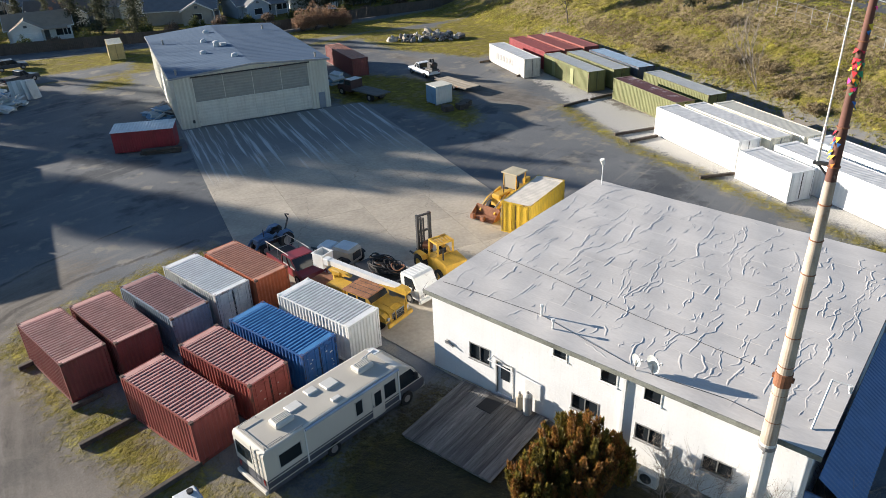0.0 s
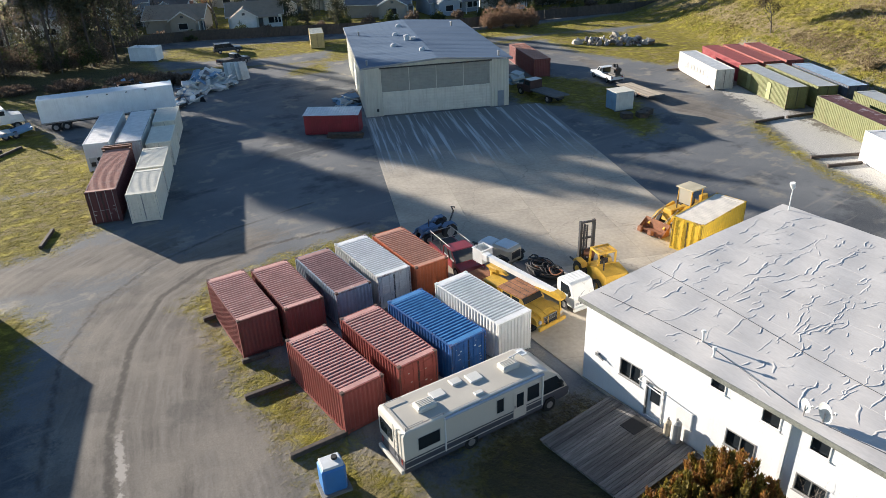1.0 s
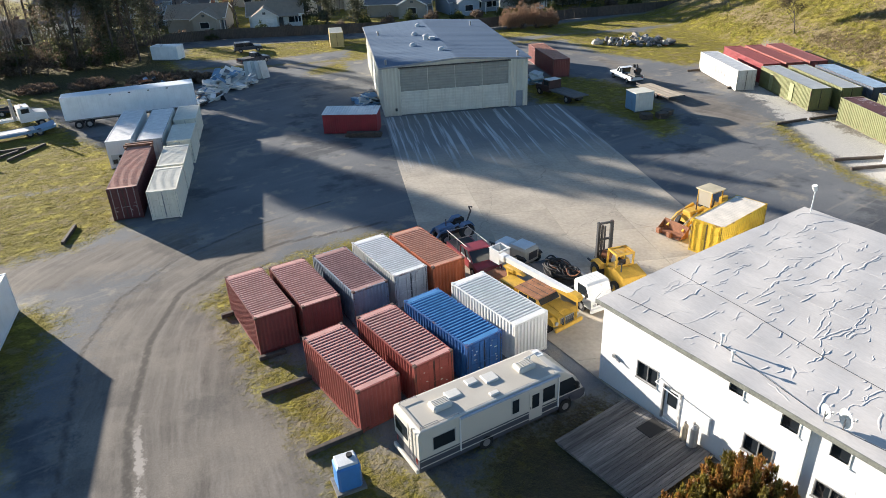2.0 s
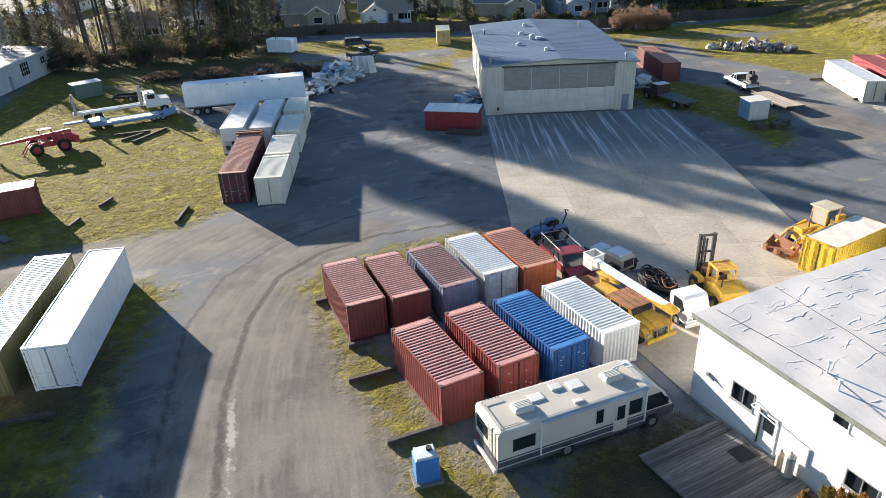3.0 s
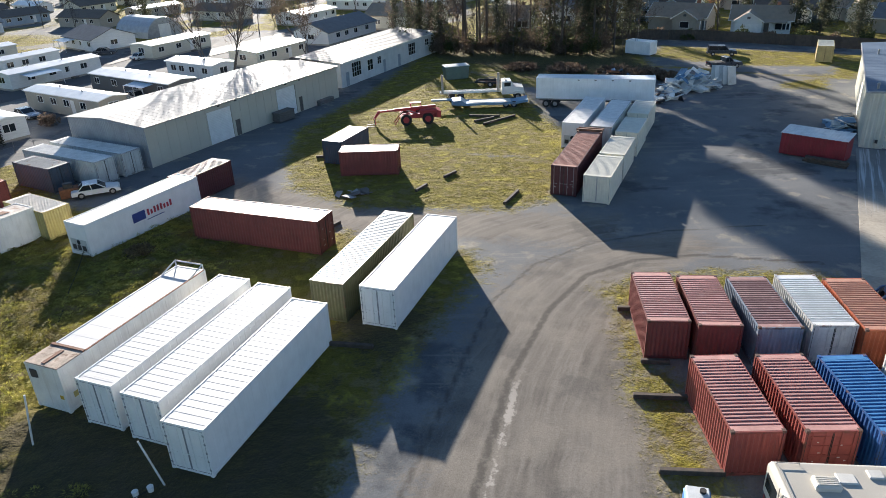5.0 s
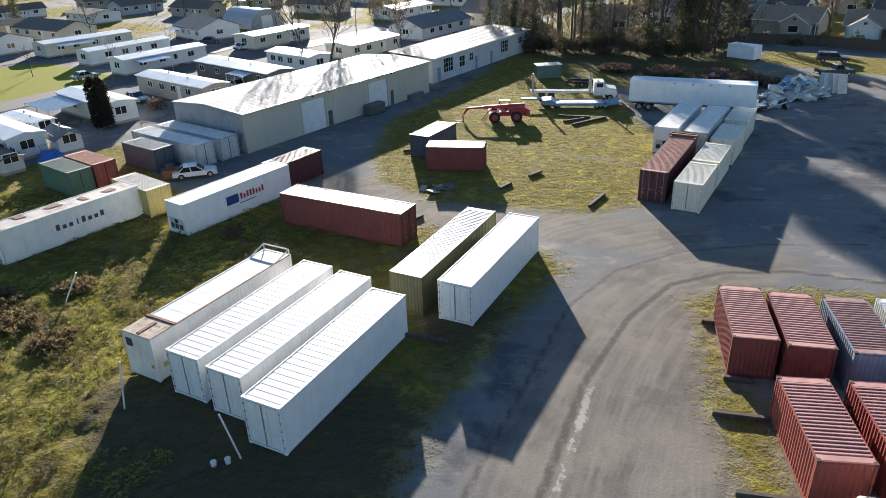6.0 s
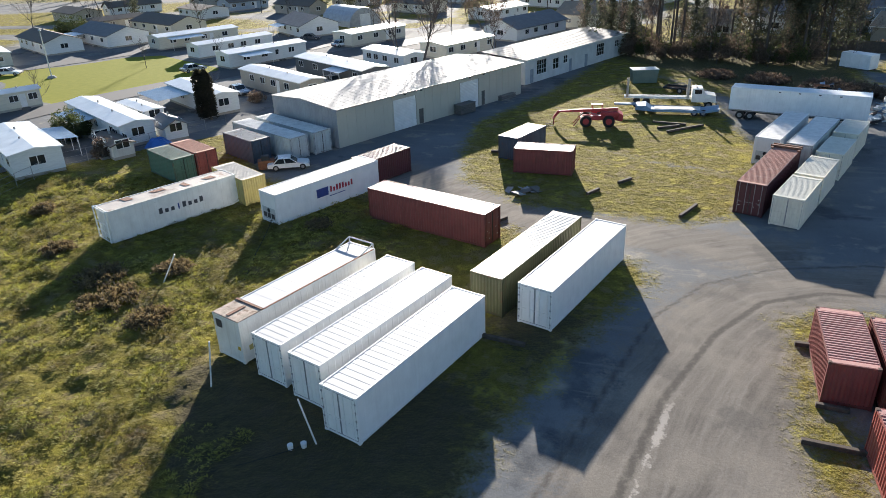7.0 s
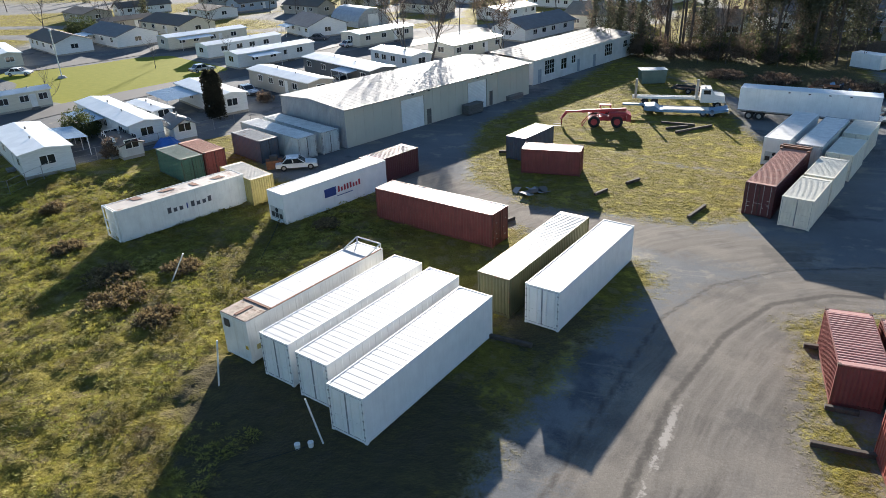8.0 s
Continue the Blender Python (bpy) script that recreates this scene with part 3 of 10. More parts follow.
    for sy in (-1, 1):
        has = (sy < 0 and doors in ("near", "both")) or (sy > 0 and doors in ("far", "both"))
        ya, yb = sorted((sy * (Lh - 0.06), sy * (Lh - 0.02)))
        if has:
            for sx in (-1, 1):
                d = MB()
                xa, xb = sorted((sx * 0.012, sx * (W - p)))
                if kind == "dry":
                    d.box(xa, ya, zlo, xb, yb, high - 0.13)
                    for k in range(4):
                        zz = zlo + 0.12 + k * (high - zlo - 0.3) / 4
                        d.box(xa + 0.1, min(sy * Lh, sy * (Lh - 0.03)) , zz, xb - 0.1, max(sy * Lh, sy * (Lh - 0.03)) - 0.004, zz + (high - zlo - 0.3) / 4 - 0.12)
                else:
                    d.box(xa, ya, zlo, xb, yb, high - 0.13, bev=0.015)
                door = part("door", d, dm, th)
                gk = MB()
                yg = sorted((sy * (Lh - 0.03), sy * (Lh + 0.003)))
                for ga in (sx * 0.03, sx * (W - p + 0.012)):
                    gk.box(ga - 0.012, yg[0], zlo, ga + 0.012, yg[1], high - 0.14)
                if kind != "dry":
                    gk.box(xa, yg[0], high - 0.155, xb, yg[1], high - 0.135).box(xa, yg[0], zlo - 0.004, xb, yg[1], zlo + 0.014)
                    for hz_ in range(5):
                        gk.box(sx * (W - 0.09) - 0.05, yg[0] - 0.012, zlo + 0.2 + 0.52 * hz_, sx * (W - 0.09) + 0.05, yg[1] + 0.012, zlo + 0.3 + 0.52 * hz_)
                part("gasket", gk, DOOR_SEAL if kind == "dry" and dm is not CREAM else GREY_SEAL, door, "rubber door seal and hinges")
                for f in (0.28, 0.75):
                    bar = MB()
                    bx = sx * W * f
                    yo = sy * (Lh + 0.022)
                    bar.tube((bx, yo, zlo - 0.03), (bx, yo, high - 0.06), 0.026, n=6)
                    for zz in (zlo + 0.15, zlo + 0.7, high - 0.5):
                        bar.box(bx - 0.05, min(yo, yo - sy * 0.05), zz, bx + 0.05, max(yo, yo - sy * 0.05), zz + 0.07)
                    bar.box(min(bx, bx - sx * 0.32), yo - 0.012, zlo + 0.95, max(bx, bx - sx * 0.32), yo + 0.012, zlo + 0.99)
                    part("locking_bar", bar, STEEL_BAR if body is MAROON else dm, door, "steel locking bar with handle")
        else:
            e = MB()
            if kind == "dry":
                e.wave((sy * (W - p), sy * (Lh - 0.05), zlo), (-sy * 2 * (W - p), 0, 0), (0, 0, zhi - zlo), (0, sy, 0), 0.26, 0.036)
            else:
                e.box(-W + p, ya, zlo, W - p, yb, zhi)
            part("end_wall", e, body, th)
    return th


CASTING = mat("casting_rust", (0.10, 0.055, 0.042), dark=0.55, light=1.4, scale=4, rough=0.85)
DOOR_SEAL = mat("door_seal", (0.045, 0.043, 0.04), rough=0.8)
GREY_SEAL = mat("grey_seal", (0.30, 0.31, 0.32), rough=0.7)
STEEL_BAR = mat("galvanised_bar", (0.34, 0.33, 0.32), rough=0.5, metal=0.4)
REDBROWN = paint("redbrown", (0.335, 0.08, 0.063), rust=0.14)
REDBROWN_DARK = paint("redbrown_dark", (0.215, 0.056, 0.050), rust=0.16)
OXIDE_ROOF = mat("oxide_roof", (0.56, 0.29, 0.25), rust=0.2, rust_col=(0.60, 0.43, 0.38), rough=0.7, scale=2.5, stretch=(0.6, 1, 1), trough_shade=(2.546, 2.588, (0.25, 0.065, 0.05)))
OXIDE_ROOF_DARK = mat("oxide_roof_dark", (0.38, 0.21, 0.19), rust=0.22, rust_col=(0.50, 0.37, 0.33), rough=0.7, scale=2.5, trough_shade=(2.546, 2.588, (0.13, 0.045, 0.04)))
ORANGE = paint("orange", (0.52, 0.13, 0.05), rust=0.08)
ORANGE_ROOF = mat("orange_roof", (0.56, 0.28, 0.19), rust=0.10, rust_col=(0.52, 0.36, 0.28), rough=0.7, scale=2.0, trough_shade=(2.546, 2.588, (0.34, 0.10, 0.05)))
GREYBLUE = paint("greyblue", (0.23, 0.28, 0.34), rust=0.12)
WHITE = paint("white", (0.83, 0.83, 0.81), rust=0.0, streak=0.10, streak_col=(0.45, 0.42, 0.38), dark=0.9, light=1.05)
WHITE_ROOF = mat("white_roof", (0.55, 0.555, 0.56), dark=0.86, light=1.05, gloss=0.3, rough=0.6, rust=0.06, rust_col=(0.5, 0.46, 0.42), scale=1.5)
OFFWHITE = paint("offwhite", (0.62, 0.61, 0.56), rust=0.03, streak=0.25, streak_col=(0.33, 0.27, 0.21), dark=0.88)
OFFWHITE_ROOF = mat("offwhite_roof", (0.62, 0.61, 0.57), dark=0.82, rough=0.5, rust=0.12, rust_col=(0.40, 0.34, 0.28), scale=1.6)
CREAM = paint("cream", (0.72, 0.68, 0.56), rust=0.02, streak=0.2, streak_col=(0.38, 0.32, 0.24), dark=0.9)
CREAM_ROOF = mat("cream_roof", (0.63, 0.60, 0.50), dark=0.85, rough=0.5, rust=0.1, rust_col=(0.42, 0.36, 0.28), scale=1.6)
BLUE = paint("blue", (0.022, 0.112, 0.33), rust=0.10)
BLUE_ROOF = mat("blue_roof", (0.06, 0.225, 0.47), rough=0.5, rust=0.08, rust_col=(0.34, 0.36, 0.38), scale=2, trough_shade=(2.546, 2.588, (0.012, 0.075, 0.24)))
OLIVE = paint("olive", (0.155, 0.165, 0.06), rust=0.08)
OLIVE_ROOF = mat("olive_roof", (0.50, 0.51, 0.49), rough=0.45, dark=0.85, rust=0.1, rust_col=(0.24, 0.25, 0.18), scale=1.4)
MAROON = paint("maroon", (0.095, 0.024, 0.030), rust=0.08)
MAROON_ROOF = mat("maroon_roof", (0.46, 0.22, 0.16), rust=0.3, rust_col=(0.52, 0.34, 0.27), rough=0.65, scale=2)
NAVY = paint("navy", (0.065, 0.09, 0.125), rust=0.15)
NAVY_ROOF = mat("navy_roof", (0.30, 0.31, 0.31), rust=0.3, rough=0.6, scale=1.5)
GREEN = paint("green", (0.075, 0.16, 0.115), rust=0.15)
GREEN_ROOF = mat("green_roof", (0.22, 0.26, 0.20), rust=0.3, rust_col=(0.30, 0.24, 0.17), rough=0.6, scale=1.5)
YELLOW = paint("yellow", (0.66, 0.43, 0.035), rust=0.06)
YELLOW_ROOF = mat("yellow_roof", (0.70, 0.64, 0.55), rust=0.06, rust_col=(0.42, 0.32, 0.22), rough=0.6)
DULLYELLOW = paint("dull_yellow", (0.52, 0.42, 0.15), rust=0.1)
PALEGREY = paint("palegrey", (0.50, 0.53, 0.52), rust=0.06, streak=0.3, dark=0.85)
PALEGREY_ROOF = mat("palegrey_roof", (0.74, 0.725, 0.69), rust=0.12, rust_col=(0.48, 0.44, 0.38), rough=0.5, scale=1.4)
RED = paint("red", (0.26, 0.022, 0.030), rust=0.06)

RIBBED_WHITE = mat("ribbed_white_roof", (0.80, 0.79, 0.77), dark=0.86, light=1.05, rough=0.5, rust=0.06, rust_col=(0.5, 0.46, 0.42), scale=1.5, trough_shade=(2.546, 2.588, (0.52, 0.50, 0.47)))
SCUFFED_WHITE = paint("scuffed_white", (0.74, 0.73, 0.69), rust=0.03, streak=0.3, streak_col=(0.42, 0.36, 0.29), dark=0.88)
DIRTY_WHITE = paint("dirty_white", (0.58, 0.57, 0.54), rust=0.08, streak=0.5, streak_col=(0.26, 0.22, 0.19), dark=0.75)
F20, F40, STD, HC = 6.058, 12.192, 2.591, 2.896
G1 = "containers in the middle block"


def near_left(x, y, yaw, length):
    """The middle of a container whose near left bottom corner stands at x, y."""
    a = radians(yaw)
    u, v = 2.438 / 2, length / 2
    return x + u * math.cos(a) - v * math.sin(a), y + u * math.sin(a) + v * math.cos(a), yaw


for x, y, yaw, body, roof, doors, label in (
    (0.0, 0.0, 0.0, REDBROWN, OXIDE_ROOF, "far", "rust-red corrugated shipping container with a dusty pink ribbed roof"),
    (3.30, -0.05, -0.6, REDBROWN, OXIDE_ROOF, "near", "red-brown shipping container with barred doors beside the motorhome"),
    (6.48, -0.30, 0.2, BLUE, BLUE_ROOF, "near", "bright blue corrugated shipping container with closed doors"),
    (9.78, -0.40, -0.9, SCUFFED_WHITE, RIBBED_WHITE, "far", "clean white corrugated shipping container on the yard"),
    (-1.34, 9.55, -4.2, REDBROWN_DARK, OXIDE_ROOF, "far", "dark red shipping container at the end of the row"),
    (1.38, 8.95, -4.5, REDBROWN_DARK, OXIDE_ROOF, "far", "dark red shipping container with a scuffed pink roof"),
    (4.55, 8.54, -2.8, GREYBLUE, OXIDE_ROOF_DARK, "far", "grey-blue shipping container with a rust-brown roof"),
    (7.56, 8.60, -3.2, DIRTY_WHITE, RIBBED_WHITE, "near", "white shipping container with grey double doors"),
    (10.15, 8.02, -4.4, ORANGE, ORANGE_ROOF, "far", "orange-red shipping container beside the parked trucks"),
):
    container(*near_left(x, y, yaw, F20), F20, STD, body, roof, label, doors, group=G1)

G2 = "white insulated containers side by side"
container(*near_left(-26.35, 1.35, -18.6, F40), F40, HC, WHITE, WHITE_ROOF, "long white insulated container with double doors on grass", kind="reefer", roof_kind="fine", group=G2)
container(*near_left(-29.30, 3.62, -19.8, F40), F40, HC, WHITE, WHITE_ROOF, "long white insulated container with a ribbed roof", kind="reefer", roof_kind="fine", group=G2)
container(*near_left(-32.30, 4.95, -19.8, F40), F40, HC, WHITE, WHITE_ROOF, "long white insulated container with seamed roof sheets", kind="reefer", roof_kind="fine", group=G2)
OLD_REEFER = container(*near_left(-35.9, 6.55, -20.5, F40), F40, HC, SCUFFED_WHITE, WHITE_ROOF, "older off-white refrigerated container with rusty roof ends", doors="far", kind="reefer", roof_kind="panels", group=G2)
container(*near_left(-18.48, 14.25, -19.0, F40), F40, HC, WHITE, WHITE_ROOF, "long smooth white container beside the gravel track", kind="reefer", roof_kind="panels")
container(*near_left(-21.85, 15.2, -18.8, F40), F40, HC, paint("dark_olive", (0.085, 0.09, 0.042), rust=0.12), OLIVE_ROOF, "long olive-green corrugated container with a pale roof", doors="far", rib=0.028)
container(-28.4, 28.0, 70.5, F40, HC, REDBROWN_DARK, WHITE_ROOF, "long dark red container with white door markings", doors="near", roof_kind="panels")

# the rows along the bank on the east side
G3 = "containers along the bank"
EAST = 32.5   # turn of the rows
for x, y, length, high, body, roof, doors, label in (
    (74.6, 30.3, F40, STD, paint("stained_white", (0.62, 0.59, 0.52), rust=0.05, streak=0.6, streak_col=(0.36, 0.28, 0.20), dark=0.8), PALEGREY_ROOF, "near", "white container with large dark lettering on its side"),
    (80.0, 30.2, F40, STD, RED, mat("faded_red_roof", (0.40, 0.10, 0.08), rough=0.6, rust=0.15), "near", "faded red container beside the bank"),
    (82.7, 28.6, F40, STD, REDBROWN, mat("red_roof_b", (0.34, 0.10, 0.08), rough=0.6, rust=0.2), "near", "dull red container beside the bank"),
    (85.6, 27.0, F40, STD, REDBROWN, mat("red_roof_c", (0.36, 0.12, 0.10), rough=0.6, rust=0.2), "near", "rust-red container at the foot of the bank"),
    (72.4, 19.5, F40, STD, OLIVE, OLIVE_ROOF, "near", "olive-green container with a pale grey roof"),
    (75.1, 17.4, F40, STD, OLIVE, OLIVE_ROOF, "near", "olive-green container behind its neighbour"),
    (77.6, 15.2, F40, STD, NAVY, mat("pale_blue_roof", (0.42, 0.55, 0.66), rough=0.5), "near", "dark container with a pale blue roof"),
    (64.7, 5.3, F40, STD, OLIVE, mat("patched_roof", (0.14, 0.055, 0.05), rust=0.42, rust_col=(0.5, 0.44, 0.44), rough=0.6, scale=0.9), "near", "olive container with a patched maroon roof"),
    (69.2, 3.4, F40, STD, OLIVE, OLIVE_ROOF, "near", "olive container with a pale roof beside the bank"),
    (54.8, -4.2, F40, HC, WHITE, PALEGREY_ROOF, "near", "clean white container on gravel below the bank"),
    (57.0, -6.3, F40, HC, CREAM, PALEGREY_ROOF, "near", "cream container with a grey ribbed roof"),
    (59.0, -8.6, F40, HC, CREAM, CREAM_ROOF, "near", "cream container with a tan ribbed roof"),
    (48.5, -12.4, F20, STD, WHITE, PALEGREY_ROOF, "near", "short white container with double doors on gravel"),
    (49.0, -17.3, F40, HC, WHITE, PALEGREY_ROOF, "near", "white container with a ribbed grey roof"),
    (52.2, -19.3, F40, HC, WHITE, PALEGREY_ROOF, "near", "white container at the foot of the bank"),
):
    container(x, y, -EAST, length, high, body, roof, label, doors, group=G3, rib=0.012)

for u in (-1.9, 3.1):
    dr = thing("access_hatch", 72.4, 19.5, -EAST, "pale olive access door set in the container side", "door")
    part("panel", MB().box(-1.262, u - 0.45, 0.25, -1.235, u + 0.45, 2.2), mat("paint_olive_pale", (0.24, 0.25, 0.11), rust=0.05), dr)
    part("handle", MB().box(-1.29, u + 0.3, 1.1, -1.262, u + 0.36, 1.3), STEEL_BAR, dr)

# the group beside the grass field
G4 = "containers beside the grass field"
MAROON_BOX = container(-0.1, 41.7, -21.5, F40, HC, MAROON, MAROON_ROOF, "dark maroon container with lettered doors and a rusty roof", group=G4)
for k, (x, y) in enumerate(((1.45, 36.7), (4.0, 42.8), (7.0, 49.9), (9.9, 57.3))):
    container(x, y, -22.5, F20, STD, CREAM, CREAM_ROOF, "cream shipping container with barred double doors", group=G4, doors="near", rib=0.018)
container(2.95, 56.0, -22.0, F40, HC, WHITE, PALEGREY_ROOF, "white refrigerated container with a cooling unit at its end", group=G4, kind="reefer", roof_kind="panels", doors="far")
container(5.7, 54.2, -22.5, F40, HC, PALEGREY, PALEGREY_ROOF, "pale grey container with a white seamed roof", group=G4, kind="reefer", roof_kind="panels")
container(-21.2, 44.7, 89.0, F20, STD, REDBROWN_DARK, OFFWHITE_ROOF, "short dark red container on the grass", roof_kind="panels")
container(-24.5, 50.4, -22.0, F20, STD, NAVY, OFFWHITE_ROOF, "short dark blue container on the grass", doors="far", roof_kind="panels")

# the line along the western fence
G5 = "containers along the western side"
container(-40.3, 31.6, -26.5, F40, HC, WHITE, WHITE_ROOF, "long white refrigerated container with a blue and red logo", kind="reefer", roof_kind="panels", doors="far", group=G5)
container(-37.4, 39.9, -26.0, F20, STD, MAROON, mat("maroon_dust_roof", (0.30, 0.17, 0.15), rust=0.3, rust_col=(0.4, 0.33, 0.3), rough=0.5), "short maroon container at the end of the line", group=G5)
FRAME_END = container(-52.4, 25.2, -27.5, F40, HC, SCUFFED_WHITE, mat("stained_roof", (0.56, 0.50, 0.44), rust=0.35, rust_col=(0.25, 0.15, 0.1), rough=0.55, scale=0.8), "old white refrigerated container with an open frame end", kind="reefer", roof_kind="panels", doors="far", group=G5)
container(-49.4, 31.9, 60.0, F20, STD, DULLYELLOW, YELLOW_ROOF, "short mustard-yellow container with a pale roof", doors="far", group=G5)
container(-60.2, 36.2, 61.0, F20, STD, GREEN, GREEN_ROOF, "dull green container beside the fence", group=G5)
container(-59.1, 38.7, 61.0, F20, STD, REDBROWN, ORANGE_ROOF, "rust-red container with an orange roof", group=G5)
container(-54.2, 46.8, 62.0, F40, STD, PALEGREY, PALEGREY_ROOF, "long pale grey container beside the warehouse", group=G5)
container(-52.6, 49.5, 62.0, F40, STD, PALEGREY, PALEGREY_ROOF, "long pale container with rust-streaked doors", group=G5)
container(-55.4, 43.7, 62.0, F20, STD, NAVY, NAVY_ROOF, "dark blue-grey container with a rusty roof", group=G5)

# by the hangar and the loader
container(31.9, 1.1, 94.0, F20, STD, YELLOW, YELLOW_ROOF, "bright yellow container with ribbed doors and a pale roof", doors="far", rib=0.014)
container(62.6, 52.4, -25.5, F40, STD, REDBROWN_DARK, ORANGE_ROOF, "rust-red container beside the hangar", doors="far")


def container_extras():
    rusty = mat("rust_stained_white", (0.42, 0.33, 0.26), dark=0.5, light=1.3, scale=2.2, rust=0.5, rust_col=(0.14, 0.07, 0.04), rough=0.8)
    ol, z = OLD_REEFER, HC
    part("roof_hood", MB().box(-1.2, -6.09, z - 0.01, 1.2, -4.3, z + 0.05, bev=0.015), rusty, ol, "rust-stained roof hood over the cooling unit")
    part("rusty_beam", MB().box(-1.22, -4.32, z, 1.22, -4.14, z + 0.1).box(-0.12, -5.9, z + 0.05, 0.12, -4.6, z + 0.09), RUST_BEAM, ol, "rusty cross beam on the roof")
    part("roof_edge", MB().box(1.12, -4.1, z - 0.01, 1.225, 6.0, z + 0.035), RUST_BEAM, ol, "dark rusted roof edge")
    fr = MB()
    for x in (-1.15, 1.15):
        fr.tube((x, 4.6, z), (x, 6.0, z + 0.42), 0.05).tube((x, 6.0, z - 0.05), (x, 6.0, z + 0.42), 0.05)
    fr.tube((-1.15, 6.0, z + 0.42), (1.15, 6.0, z + 0.42), 0.05)
    part("raised_frame", fr, OFFWHITE, ol, "raised open frame at the roof end")
    part("unit_grille", MB().box(-0.95, -6.13, 2.05, -0.45, -6.09, 2.55), DARK_VENT, ol, "dark cooling grille")
    part("warning_plate", MB().box(1.222, -5.6, 0.75, 1.23, -5.15, 1.1), DULLYELLOW, ol, "yellow warning plate")
    fe = MB()
    for x in (-1.18, 1.18):
        fe.tube((x, -6.3, 0.1), (x, -6.3, z + 0.05), 0.06).tube((x, -6.3, z), (x, -6.0, z), 0.05)
        fe.tube((x, -6.3, 0.15), (x, -6.05, 0.15), 0.05)
    for zz in (0.15, 0.9, 1.7, z):
        fe.tube((-1.18, -6.3, zz), (1.18, -6.3, zz), 0.05)
    for x in (-0.5, 0.3):
        fe.tube((x, -6.3, 0.15), (x, -6.3, 1.7), 0.035)
    part("end_frame", fe, WHITE, FRAME_END, "white tubular frame round the open end")
    for k, (y, w, l) in enumerate(((-3.6, 0.8, 0.9), (-0.8, 0.5, 1.5), (1.6, 0.9, 0.6), (4.0, 0.6, 1.2))):
        part("torn_patch", MB().prism([(-1.0 + 0.25 * k, y - l / 2), (-1.0 + 0.25 * k + w, y - l / 3), (-0.9 + 0.25 * k + w, y + l / 2), (-1.1 + 0.25 * k, y + l / 3)], z - 0.012, z + 0.004, "z"), RUST_BEAM, FRAME_END, "dark rusted-through patch of roof")
    part("lifting_beam", MB().box(-1.45, 5.5, z, 1.3, 5.75, z + 0.22).box(-1.3, 5.95, z - 0.02, 1.3, 6.12, z + 0.26).box(-1.3, 4.9, z, -1.1, 6.0, z + 0.12).box(1.1, 4.9, z, 1.3, 6.0, z + 0.12), RUST_BEAM, MAROON_BOX, "rusty beams over the far end of the roof")


RUST_BEAM = mat("rust_beam", (0.20, 0.085, 0.05), dark=0.5, light=1.4, scale=3, fine=25, rough=0.85, bump=0.004)
DARK_VENT = mat("dark_vent", (0.05, 0.05, 0.06), rough=0.6)
container_extras()


def logo(x, y, yaw, length, high, side, items):
    """Plain bars of a company's mark on a container's long side: (from, z, width, height, material)."""
    th = thing("container_lettering", x, y, yaw, "painted company mark, plain bars on the container side", "lettering")
    xo = side * (2.438 / 2 + 0.012)
    for u, z, w, h, m in items:
        part("bar", MB().box(min(xo, xo - side * 0.008), u - w / 2, z, max(xo, xo - side * 0.008), u + w / 2, z + h), m, th)


INK = mat("dark_ink", (0.06, 0.06, 0.07), rough=0.6)
NAVYINK = mat("navy_ink", (0.03, 0.06, 0.22), rough=0.5)
REDINK = mat("red_ink", (0.45, 0.05, 0.07), rough=0.5)
FADED_INK = mat("faded_ink", (0.27, 0.275, 0.28), rough=0.7)
logo(74.6, 30.3, -EAST, F40, STD, -1, [(2.75 - 0.98 * k, 0.95, 0.56, 0.80, FADED_INK) for k in range(6)])
logo(-40.3, 31.6, -26.5, F40, HC, 1, [(-0.95, 1.22, 1.35, 0.82, NAVYINK)] + [(0.05 + 0.36 * k, 1.40, 0.21, 0.40 + 0.16 * (k in (0, 2, 3, 4, 7)), REDINK) for k in range(8)] + [(0.75, 1.02, 1.9, 0.07, NAVYINK)])
logo(-52.4, 25.2, -27.5, F40, HC, 1, [(-1.6 + 0.56 * k, 1.32, 0.33, 0.36 + 0.16 * (k in (0, 4, 7)), INK) for k in range(8) if k != 3] + [(0.1, 1.28, 0.12, 0.55, NAVYINK)])

